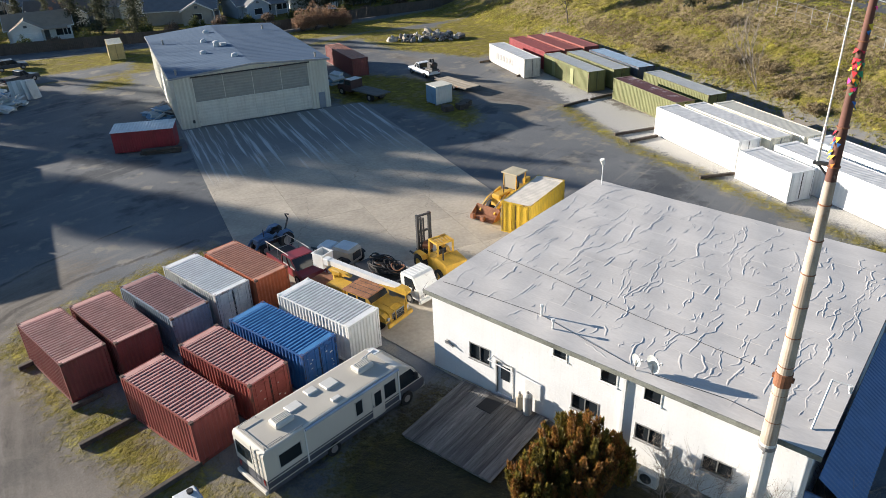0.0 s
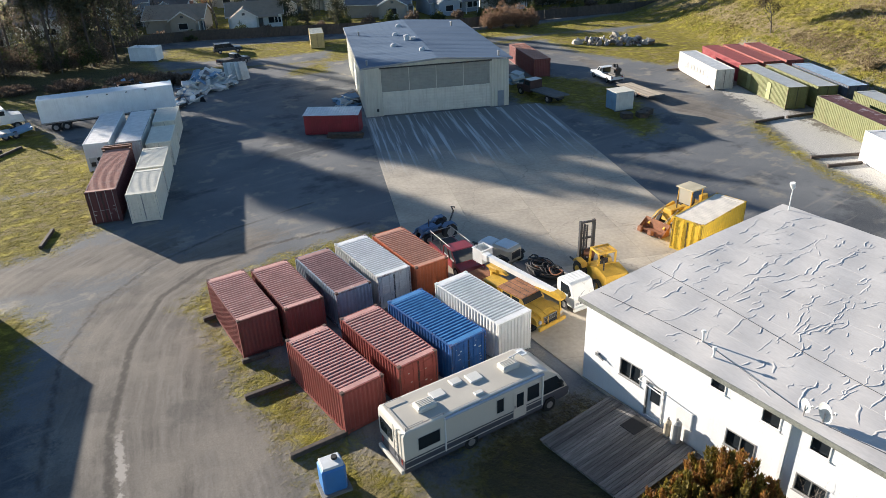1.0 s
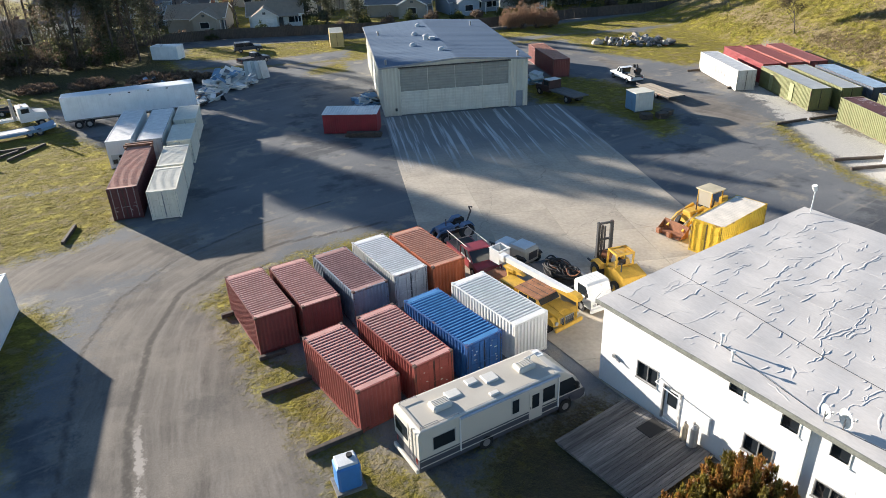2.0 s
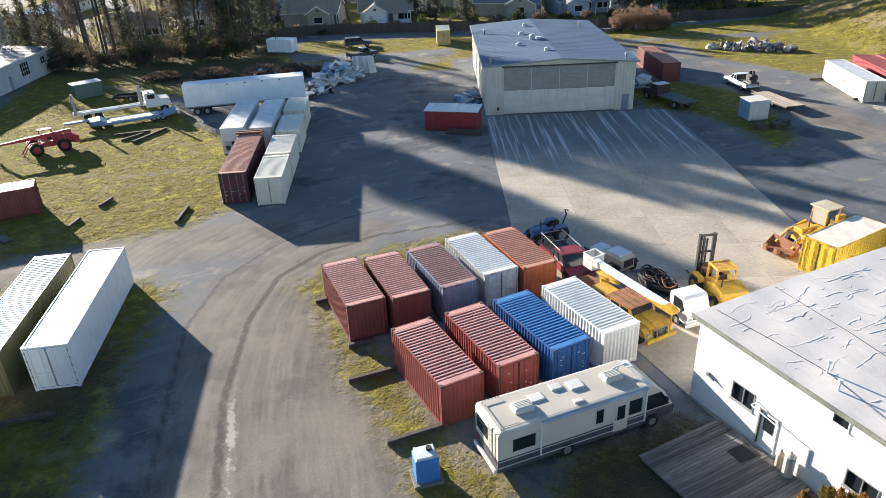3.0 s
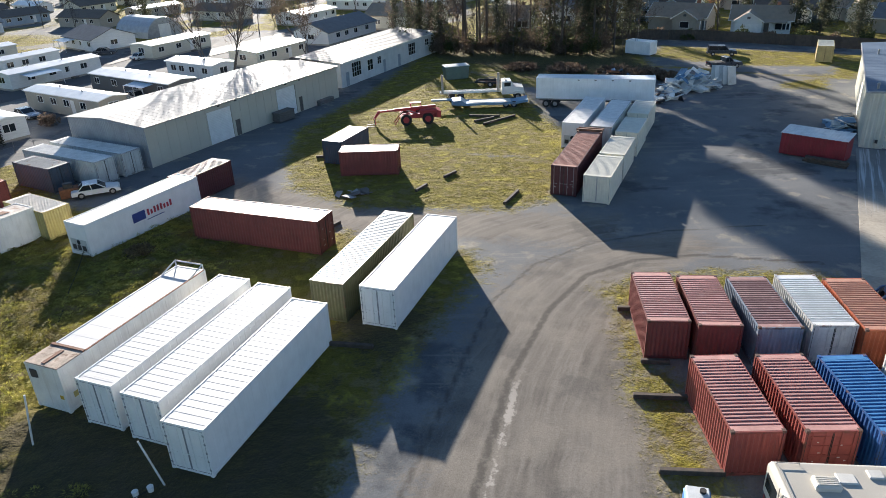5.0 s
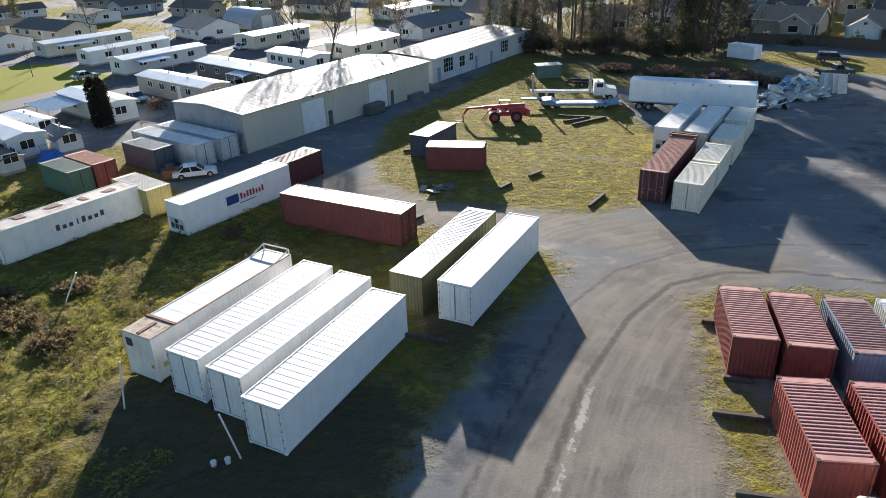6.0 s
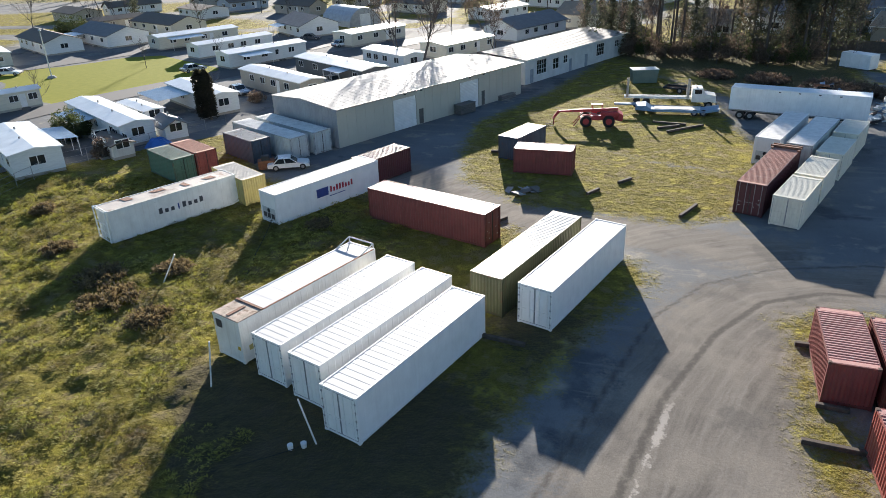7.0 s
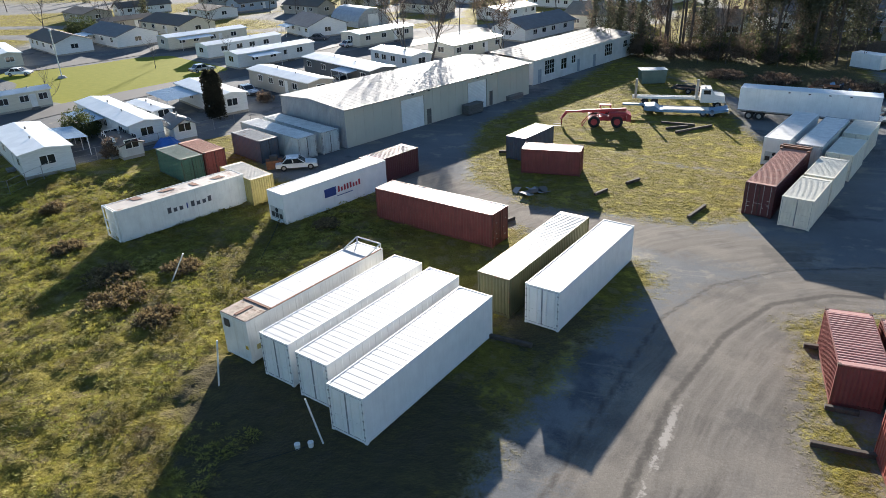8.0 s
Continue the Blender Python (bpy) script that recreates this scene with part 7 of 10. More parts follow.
flat_truck()
car("pickup_truck", 65.1, 39.4, 72, CAR_WHITE, "white pickup truck hitched to a flat trailer", "pickup", L=5.5, W=1.95, H=1.8, style="pickup")


def flat_trailer(x, y, yaw, L, W, m, label, deck_z=0.75):
    th = thing("flatbed_trailer", x, y, yaw, label, "trailer")
    n = 7
    for k in range(n):
        part("deck_board", MB().box(-L / 2, -W / 2 + W * k / n + 0.01, deck_z - 0.06, L / 2, -W / 2 + W * (k + 1) / n - 0.01, deck_z), m, th)
    part("frame", MB().box(-L / 2, -W / 2 - 0.05, deck_z - 0.2, L / 2, -W / 2 + 0.05, deck_z - 0.065).box(-L / 2, W / 2 - 0.05, deck_z - 0.2, L / 2, W / 2 + 0.05, deck_z - 0.065).box(L / 2, -0.06, deck_z - 0.25, L / 2 + 1.6, 0.06, deck_z - 0.1), DARK_STEEL, th)
    for u in (-0.8, 0.2):
        for s in (-1, 1):
            wheel(th, u, s * (W / 2 - 0.15), 0.33, 0.22, s)
    return th


flat_trailer(61.7, 31.0, 75, 6.9, 2.4, mat("pale_planks", (0.42, 0.35, 0.26), dark=0.7, rough=0.85, spread=0.2), "flat trailer with a sunlit plank deck")
eng = thing("engine_block", 64.42, 37.3, 72, "dark engine and machine parts loaded on the white pickup", "machinery", z=1.065)
part("block", MB().box(-0.7, -0.4, 0.2, 0.7, 0.4, 1.1, bev=0.1).box(-0.5, -0.6, 0.5, 0.3, 0.6, 0.9), DARK_STEEL, eng)
part("manifold", MB().tube((-0.5, 0.0, 1.1), (-0.4, 0.1, 1.6), 0.12).tube((0.3, 0.1, 1.05), (0.4, 0.0, 1.4), 0.2), BLACK, eng)
part("pallet", MB().box(-0.9, -0.6, 0.0, 0.9, 0.6, 0.19), WOOD_GREY, eng)

car("suv", 34.4, 100.6, -14, CAR_DARK, "dark estate car parked near the back fence", "car", L=4.8, W=1.85, H=1.7, style="suv")
car("pickup_truck", 31.2, 90.2, 8, CAR_DARK, "dark pickup truck parked on the track", "pickup", L=5.3, W=1.9, H=1.75, style="pickup")
car("sedan", -48.6, 40.6, 26, CAR_WHITE, "white coupe parked between the containers", "car", L=4.5, W=1.8, H=1.35)


def semi_trailer():
    th = thing("semi_trailer", 6.4, 68.6, -14.5, "long white box semi-trailer on two axles", "trailer")
    L, W, z0, z1 = 15.4, 2.55, 1.05, 3.95
    white = mat("trailer_white", (0.84, 0.85, 0.85), dark=0.92, rough=0.4, streak=0.15, streak_col=(0.4, 0.4, 0.4))
    b = MB()
    part("box", MB().box(-L / 2, -W / 2, z0, L / 2, W / 2, z1, bev=0.04), white, th)
    for k in range(1, 12):
        u = -L / 2 + L * k / 12
        part("seam", MB().box(u - 0.02, -W / 2 - 0.012, z0 + 0.15, u + 0.02, -W / 2, z1 - 0.1), white, th)
    part("side_rail", MB().box(-L / 2, -W / 2 - 0.02, z0, L / 2, -W / 2 - 0.001, z0 + 0.15), STEEL_BAR, th)
    for k in range(4):
        u = -2.2 + 2.2 * k
        part("marker", MB().box(u, -W / 2 - 0.015, z1 - 0.3, u + 0.25, -W / 2 - 0.001, z1 - 0.18), DARK_STEEL, th)
    part("side_door", MB().box(1.2, -W / 2 - 0.015, z0 + 0.1, 2.6, -W / 2 - 0.001, z1 - 1.2), white, th)
    part("chassis", MB().box(-L / 2 + 0.3, -0.6, 0.75, L / 2 - 0.5, 0.6, z0 - 0.002), DARK_STEEL, th)
    for u in (-6.3, -5.1):
        for s in (-1, 1):
            wheel(th, u, s * 1.02, 0.5, 0.5, s)
    part("landing_leg", MB().box(3.4, -0.9, 0.0, 3.55, -0.75, z0 - 0.002).box(3.4, 0.75, 0.0, 3.55, 0.9, z0 - 0.002), DARK_STEEL, th)


semi_trailer()


def drill_truck():
    th = thing("flatbed_lorry", -8.3, 74.4, 2, "white-cabbed lorry with a bare frame and steel posts", "lorry")
    part("cab", MB().prism([(2.6, 0.9), (2.6, 2.7), (3.9, 2.75), (4.3, 1.95), (5.6, 1.8), (5.75, 0.9)], -1.1, 1.1, "y"), TRUCK_WHITE, th, "white bonneted cab")
    part("windscreen", MB().quad((3.94, -0.95, 2.66), (3.94, 0.95, 2.66), (4.29, 0.95, 2.02), (4.29, -0.95, 2.02)), glass(), th)
    part("side_window", MB().box(2.9, -1.11, 2.0, 3.8, 1.11, 2.55), glass(), th)
    part("frame_rail", MB().box(-6.2, -0.5, 1.15, 2.5, -0.3, 1.45), TRUCK_WHITE, th)
    part("frame_rail", MB().box(-6.2, 0.3, 1.15, 2.5, 0.5, 1.45), TRUCK_WHITE, th)
    for u in (-5.8, 2.1):
        part("post", MB().tube((u, -0.7, 1.3), (u, -0.7, 3.9), 0.16, n=10), mat("post_tan", (0.45, 0.40, 0.34)), th, "tall tan steel post")
        part("post", MB().tube((u, 0.7, 1.3), (u, 0.7, 2.8), 0.16, n=10), mat("post_tan", (0.45, 0.40, 0.34)), th)
    part("bumper", MB().box(5.7, -1.15, 0.6, 5.9, 1.15, 0.9, bev=0.03), STEEL_BAR, th)
    part("grille", MB().box(5.72, -0.7, 0.95, 5.78, 0.7, 1.65), DARK_STEEL, th)
    for u in (4.8, -3.2, -4.5):
        for s in (-1, 1):
            wheel(th, u, s * 0.95, 0.5, 0.35, s)
    part("fender", MB().prism([(4.1, 1.0), (4.3, 1.35), (5.3, 1.35), (5.5, 1.0)], -1.2, -1.1, "y"), TRUCK_WHITE, th)
    part("roof_lamp", MB().box(3.0, -0.8, 2.76, 3.2, 0.8, 2.86), STEEL_BAR, th)
    t2 = thing("lowboy_trailer", -7.6, 70.6, 0, "faded blue low trailer with a white deck", "trailer")
    part("deck", MB().prism([(-5.2, 0.6), (-5.2, 1.1), (-3.9, 1.2), (-3.2, 0.75), (3.6, 0.75), (5.2, 1.05), (5.2, 0.75), (3.6, 0.45), (-3.2, 0.45)], -1.2, 1.2, "y"), FADED_BLUE, t2)
    part("plate", MB().box(-2.8, -0.9, 0.752, 2.9, 0.9, 0.80), OFFWHITE, t2)
    part("gooseneck", MB().box(-8.0, -0.35, 1.0, -5.2, 0.35, 1.2), FADED_BLUE, t2)
    for u in (2.2, 3.3):
        for s in (-1, 1):
            wheel(t2, u, s * 1.05, 0.42, 0.25, s)
    t3 = thing("dark_frame_trailer", -6.5, 83.5, -20, "low dark steel trailer frame on the grass", "trailer")
    part("frame", MB().box(-2.6, -1.1, 0.5, 2.6, -0.95, 0.75).box(-2.6, 0.95, 0.5, 2.6, 1.1, 0.75).box(-2.6, -0.95, 0.5, -2.45, 0.95, 0.75).box(2.45, -0.95, 0.5, 2.6, 0.95, 0.75), DARK_STEEL, t3)
    part("floor", MB().box(-2.4, -0.9, 0.45, 2.4, 0.9, 0.5), RUSTY, t3)
    for s in (-1, 1):
        wheel(t3, 0, s * 1.25, 0.42, 0.25, s)


drill_truck()


def telehandler():
    th = thing("telehandler", -17.2, 63.4, 187, "red telescopic handler with its boom lowered", "telehandler")
    part("chassis", MB().prism([(-2.5, 0.75), (-2.6, 1.25), (-1.2, 1.4), (1.9, 1.2), (2.2, 0.75)], -0.6, 0.6, "y"), RED_MACHINE, th)
    for u in (-1.3, 1.5):
        for s in (-1, 1):
            wheel(th, u, s * 0.98, 0.72, 0.42, s, RED_MACHINE)
            part("fender", MB().prism([(u - 0.75, 1.25), (u - 0.45, 1.5), (u + 0.45, 1.5), (u + 0.75, 1.25), (u + 0.68, 1.22), (u + 0.4, 1.44), (u - 0.4, 1.44), (u - 0.68, 1.22)], min(s * 0.75, s * 1.2), max(s * 0.75, s * 1.2), "y"), RED_MACHINE, th)
    for x in (-0.5, 0.75):
        for y in (-1.0, -0.2):
            part("cab_post", MB().tube((x, y, 1.2), (x, y, 2.45), 0.05, n=6), RED_MACHINE, th)
    part("cab_roof", MB().box(-0.6, -1.06, 2.45, 0.85, -0.14, 2.52, bev=0.02), RED_MACHINE, th)
    part("cab_side", MB().box(-0.5, -1.02, 1.1, 0.75, -0.97, 1.65), RED_MACHINE, th)
    part("seat", MB().box(-0.35, -0.85, 1.3, 0.1, -0.4, 1.45, bev=0.03).box(-0.42, -0.85, 1.45, -0.3, -0.4, 1.95, bev=0.03), BLACK, th)
    part("engine_cover", MB().box(-2.45, 0.15, 1.35, -0.3, 0.95, 1.85, bev=0.1), RED_MACHINE, th)
    part("counterweight", MB().prism([(-2.95, 0.75), (-3.0, 1.5), (-2.5, 1.75), (-2.4, 0.75)], -0.95, 0.95, "y"), RED_MACHINE, th)
    arm = pose(-0.2, 0.1, 1.98) @ pose(0, 0, 0, 0, 2.5, 0)
    part("boom", MB().box(-2.2, -0.17, -0.17, 3.2, 0.17, 0.17, m=arm), RED_MACHINE, th, "red telescopic boom")
    part("inner_boom", MB().box(3.2, -0.12, -0.12, 5.0, 0.12, 0.12, m=arm), RED_MACHINE, th)
    part("lift_ram", MB().tube((-0.6, 0.1, 1.2), (1.6, 0.1, 1.75), 0.07, n=8), STEEL_BAR, th)
    part("boom_head", MB().prism([(4.6, 1.85), (5.0, 1.9), (5.7, 0.9), (5.5, 0.75)], -0.05, 0.25, "y"), RED_MACHINE, th)
    part("carriage", MB().box(5.4, -0.6, 0.3, 5.5, 0.8, 0.42).box(5.4, -0.6, 0.95, 5.5, 0.8, 1.07).box(5.4, -0.6, 0.42, 5.5, -0.5, 0.95).box(5.4, 0.7, 0.42, 5.5, 0.8, 0.95), RED_MACHINE, th)
    for s in (-0.4, 0.6):
        part("fork", MB().box(5.51, s - 0.06, 0.03, 6.5, s + 0.06, 0.09).box(5.51, s - 0.06, 0.09, 5.57, s + 0.06, 0.95), DARK_STEEL, th)
        part("stabiliser", MB().tube((2.2, s - 0.1, 1.1), (3.0, s * 1.4, 0.08), 0.06), RED_MACHINE, th)


telehandler()

# ---- small things in the yard ----
def deck():
    th = thing("wooden_deck", 0, 0, 0, "weathered grey plank deck in front of the white building", "deck")
    n = 30
    for k in range(n):
        y = -11.75 + 5.3 * k / n
        part("plank", MB().box(7.0 + 0.015 * (k * 7 % 5), y + 0.008, 0.16, 12.15, y + 5.3 / n - 0.008, 0.20 + 0.006 * (k * 5 % 3)), WOOD_GREY, th)
    part("joist", MB().box(7.1, -11.6, 0.0, 7.25, -6.6, 0.158).box(9.5, -11.6, 0.0, 9.65, -6.6, 0.158).box(11.9, -11.6, 0.0, 12.05, -6.6, 0.158), WOOD_GREY, th)
    solo("door_mat", MB().box(-0.6, -0.45, 0, 0.6, 0.45, 0.015), BLACK, "black rubber mat on the deck", "mat", 11.35, -8.75, 0.214, -2)


deck()
for x, y, r, h, m, lab in ((11.95, -10.15, 0.17, 0.95, mat("tan_bottle", (0.42, 0.36, 0.27)), "rusty tan gas bottle beside the wall"), (11.9, -10.65, 0.24, 1.25, mat("grey_bottle", (0.45, 0.45, 0.43)), "grey gas bottle beside the wall")):
    b = thing("gas_bottle", x, y, 0, lab, "gas bottle", z=0.2)
    part("tank", MB().tube((0, 0, 0), (0, 0, h - 0.15), r, n=14).tube((0, 0, h - 0.15), (0, 0, h), r, r * 0.45, n=14), m, b)
    part("valve", MB().tube((0, 0, h), (0, 0, h + 0.12), 0.05, n=8), STEEL_BAR, b)
ac = thing("air_conditioner", 11.35, -17.35, -91.7, "white outdoor air-conditioning unit beside the wall", "air conditioner")
part("case", MB().box(-0.45, -0.35, 0.05, 0.45, 0.0, 0.75, bev=0.03), TRUCK_WHITE, ac)
part("fan_grille", MB().tube((-0.08, -0.37, 0.4), (-0.08, -0.352, 0.4), 0.27, n=20), DARK_STEEL, ac)
part("foot", MB().box(-0.4, -0.3, 0, 0.4, -0.05, 0.05), STEEL_BAR, ac)

# utility pole with bunting and a whip antenna
pole = thing("utility_pole", 11.25, -21.6, 0, "tall rusty pole, white below, wound with coloured flags", "pole", z=-1.0)
part("lower_shaft", MB().tube((0, 0, 0), (0, 0, 5.8), 0.335, 0.315, n=20), mat("pole_white", (0.68, 0.66, 0.62), rust=0.12, rust_col=(0.36, 0.24, 0.15), streak=0.3, streak_col=(0.40, 0.30, 0.2), rough=0.6, scale=1.5), pole, "white paint with rust stains")
part("middle_shaft", MB().tube((0, 0, 5.8), (0, 0, 9.0), 0.305, 0.28, n=20).tube((0, 0, 9.0), (0, 0, 13.0), 0.27, 0.225, n=20).tube((0, 0, 13.0), (0, 0, 16.4), 0.22, 0.17, n=28), mat("pole_tan", (0.50, 0.42, 0.33), dark=0.7, rust=0.34, rust_col=(0.26, 0.13, 0.07), streak=0.6, streak_col=(0.28, 0.15, 0.08), rough=0.65, scale=1.3), pole, "rust-streaked tan paint")
part("upper_shaft", MB().tube((0, 0, 16.4), (0, 0, 25), 0.165, 0.07, n=28), mat("pole_rust", (0.14, 0.058, 0.04), dark=0.6, rust=0.18, rust_col=(0.38, 0.28, 0.22), rough=0.75, scale=2), pole, "brown rusted steel")
for k in range(13):
    z = 5.6 + 1.25 * k
    part("band", MB().tube((0, 0, z), (0, 0, z + 0.035), 0.332 - 0.0105 * max(0, z - 4), n=16), RUSTY, pole, "thin rusty band")
part("collar", MB().tube((0, 0, 8.5), (0, 0, 9.05), 0.305, n=18).box(-0.08, -0.37, 8.72, 0.08, 0.37, 8.86), RUSTY, pole, "rusty joint collar")
part("bracket", MB().box(-0.55, -0.03, 5.55, 0.0, 0.03, 5.62).tube((0, 0, 5.5), (0, 0, 5.68), 0.335, n=16), STEEL_BAR, pole)
part("arm", MB().box(-0.06, 0.1, 16.85, 0.06, 0.58, 16.95).tube((0, 0.0, 16.4), (0, 0.45, 16.88), 0.035), DARK_STEEL, pole)
part("whip_antenna", MB().tube((0, 0.47, 16.8), (0, 0.47, 18.1), 0.045, n=8).tube((0, 0.47, 18.1), (0, 0.52, 27.0), 0.030, 0.02, n=6), TRUCK_WHITE, pole, "thin white whip antenna")
FLAG_COLS = [(0.62, 0.03, 0.05), (0.78, 0.06, 0.32), (0.80, 0.20, 0.03), (0.03, 0.16, 0.45), (0.04, 0.28, 0.12), (0.85, 0.62, 0.05), (0.68, 0.03, 0.04)]
rng = random.Random(3)
for k in range(56):
    if k < 32:
        z, a, c = rng.gauss(19.75, 0.3), rng.uniform(1.2, 6.0), rng.choice((0, 1, 0, 2, 4, 6, 5, 6))
    elif k < 46:
        z, a, c = rng.gauss(17.6, 0.28), rng.uniform(1.2, 3.2), rng.choice((5, 2, 5, 5, 0, 3))
    else:
        z, a, c = rng.uniform(18, 22), rng.uniform(3.6, 6.2), rng.choice((3, 0, 1, 5))
    r = 0.17 - 0.011 * (z - 17)
    p = Vector((r * math.cos(a), r * math.sin(a), z))
    s = rng.uniform(0.13, 0.22)
    q = p + Vector((math.cos(a) * s * rng.uniform(0.15, 0.7), math.sin(a) * s * rng.uniform(0.15, 0.7), -s * rng.uniform(0.5, 1.0)))
    t = Vector((-math.sin(a), math.cos(a), rng.uniform(-0.5, 0.5))) * s * 0.42
    up = Vector((math.cos(a), math.sin(a), 0)) * 0.004
    f = MB().tri(p - t, p + t, q).tri(p + t + up, p - t + up, q + up)
    part("flag", f, mat("flag_%d" % c, FLAG_COLS[c], rough=0.8), pole)

# things on the white roof
for x, y, r in ((12.35, -15.75, 0.3), (12.5, -16.45, 0.42)):
    d = thing("satellite_dish", x, y, 60, "grey satellite dish at the roof edge", "satellite dish", z=4.88)
    bowl = MB()
    n = 18
    for j in range(4):
        for k in range(n):
            def pt(jj, kk):
                rr = r * jj / 4
                w = 2 * math.pi * kk / n
                return (rr * math.cos(w), -0.5 * (r * r - rr * rr) / r * 0.5, 0.5 + rr * math.sin(w))
            bowl.quad(pt(j, k), pt(j + 1, k), pt(j + 1, k + 1), pt(j, k + 1))
    part("bowl", bowl, PALEGREY, d, smooth=True)
    part("mast", MB().tube((0, 0, 0), (0, 0, 0.5), 0.03).tube((0, -0.1, 0.3), (0, -r * 1.1, 0.35), 0.02), STEEL_BAR, d)
    part("receiver", MB().box(-0.05, -r * 1.2, 0.3, 0.05, -r * 1.05, 0.42), TRUCK_WHITE, d)
for x, y, h in ((13.6, -10.3, 0.55), (12.95, -11.3, 0.45)):
    v = thing("vent_pipe", x, y, 0, "small white vent pipe on the membrane roof", "vent", z=4.98)
    part("pipe", MB().tube((0, 0, 0), (0, 0, h), 0.05, n=8), TRUCK_WHITE, v)
    part("cap", MB().tube((0, 0, h), (0, 0, h + 0.1), 0.11, 0.08, n=10), TRUCK_WHITE, v)
lp = thing("roof_lamp", 30.2, -5.3, 0, "white floodlight on a short post at the roof corner", "lamp", z=4.7)
part("post", MB().tube((0, 0, 0), (0, 0, 1.9), 0.04), TRUCK_WHITE, lp)
part("lamp_head", MB().tube((0, 0, 1.9), (-0.1, 0.05, 2.25), 0.12, 0.17, n=12), TRUCK_WHITE, lp)
ant = thing("roof_mast", 12.9, -22.75, 0, "bent white service mast at the roof corner", "mast", z=4.75)
part("pipe", MB().tube((0, 0, 0), (1.9, -0.1, 1.2), 0.04).tube((1.9, -0.1, 1.2), (2.0, -0.75, 1.15), 0.035).tube((2.0, -0.75, 1.15), (2.0, -0.8, 0.8), 0.1, 0.06), TRUCK_WHITE, ant)


def cable(name, pts, r, label):
    m = MB()
    way = []
    for a, b in zip(pts, pts[1:]):
        sag = 0.0 if "roof" in name else 0.02 * (Vector(b) - Vector(a)).length
        for k in range(9):
            t = k / 8
            p = Vector(a).lerp(Vector(b), t) - Vector((0, 0, sag * 4 * t * (1 - t)))
            if k or not way:
                way.append(p)
    m.loop(way, r)
    return solo(name, m, BLACK, label, "cable")


cable("roof_cable", [(13.3, -4.4, 5.13), (13.5, -7.3, 5.08), (13.6, -10.2, 5.04), (13.0, -13, 4.98), (12.5, -15.4, 4.93)], 0.012, "black cable lying across the membrane roof")
cable("roof_cable", [(17.5, -4.4, 5.17), (17.0, -9, 5.10), (16.2, -14, 5.0), (15.6, -20, 4.88)], 0.010, "black cable lying across the membrane roof")
cable("roof_cable", [(12.4, -16.4, 4.92), (12.7, -19.5, 4.86), (12.4, -21.8, 4.82)], 0.012, "black cable along the roof edge")

# blue tank, timbers and posts
bt = thing("blue_tank", -2.15, -2.55, -12, "dented blue plastic tank in a frame on the grass", "tank")
part("tank", MB().box(-0.55, -0.5, 0.16, 0.55, 0.5, 1.45, bev=0.1), mat("tank_blue", (0.05, 0.20, 0.48), rough=0.45, dark=0.8), bt)
part("lid", MB().box(-0.48, -0.43, 1.452, 0.48, 0.43, 1.56, bev=0.04), mat("tank_lid", (0.60, 0.62, 0.62)), bt, "pale grey lid")
part("cap", MB().tube((0.2, 0.1, 1.56), (0.2, 0.1, 1.68), 0.14, n=12), BLACK, bt)
part("pallet", MB().box(-0.7, -0.62, 0, 0.7, 0.62, 0.15), WOOD_GREY, bt)


def timber(x0, y0, x1, y1, w=0.28, h=0.25, label="old dark railway sleeper lying on the ground", z=0.0):
    L = math.hypot(x1 - x0, y1 - y0)
    m = MB().box(-L / 2, -w / 2, 0, L / 2, w / 2, h, bev=0.03)
    return solo("timber", m, mat("old_timber", (0.075, 0.058, 0.045), dark=0.6, light=1.5, rough=0.9, scale=3, bump=0.01), label, "timber", (x0 + x1) / 2, (y0 + y1) / 2, z, math.degrees(math.atan2(y1 - y0, x1 - x0)))


for p in ((-2.8, 6.0, 0.2, 5.7), (-2.9, 0.35, 0.1, 0.1), (-1.6, 9.2, 0.0, 9.0), (-1.7, 15.2, 0.4, 15.1), (-13.5, 42.0, -12.3, 43.5), (-16.2, 38.3, -15.2, 39.9), (-7.9, 34.3, -6.4, 37.4),
          (-9.9, 62.7, -7.3, 64.2), (-8.8, 61.2, -4.5, 64.9), (-10.5, 65.5, -6.5, 64.8), (-27.5, 54.8, -21.5, 52.5), (-28.0, 50.0, -25.9, 50.2), (-24.0, 29.0, -22.5, 31.2),
          (-22.0, 12.2, -17.5, 11.4), (60.9, 14.5, 64.8, 13.3), (65.1, 13.1, 69.0, 11.8), (54.4, 4.8, 58.6, 2.1), (53.2, 2.6, 56.3, 0.9), (47.4, -6.7, 49.9, -8.9), (70.6, 27.2, 72.5, 26.2), (75.0, 36.6, 76.9, 35.8)):
    timber(*p)
for x, y, lean, h in ((-34.4, 3.2, 8, 3.1), (-26.3, 0.2, -12, 2.9), (-45.5, 14.0, 30, 2.6)):
    s = solo("white_post", MB().tube((0, 0, -0.1), (math.sin(radians(lean)) * h, 0, math.cos(radians(lean)) * h), 0.05, n=8), TRUCK_WHITE, "thin leaning white post in the grass", "post", x, y, 0, 20)
for x, y in ((-27.4, -0.5), (-26.8, -0.2)):
    solo("bucket", MB().tube((0, 0, 0), (0, 0, 0.3), 0.13, 0.16, n=12), TRUCK_WHITE, "small white plastic bucket in the grass", "bucket", x, y)
cable("ground_cable", [(-26.5, 0.0, 0.15), (-30.5, -3.0, 0.05), (-34, -8, 0.05)], 0.02, "thin pale cable lying in the grass")
cable("ground_cable", [(-42.9, 26.5, 0.5), (-41.0, 20.0, 0.1), (-39, 14, 0.1)], 0.025, "thin rope lying in the grass")

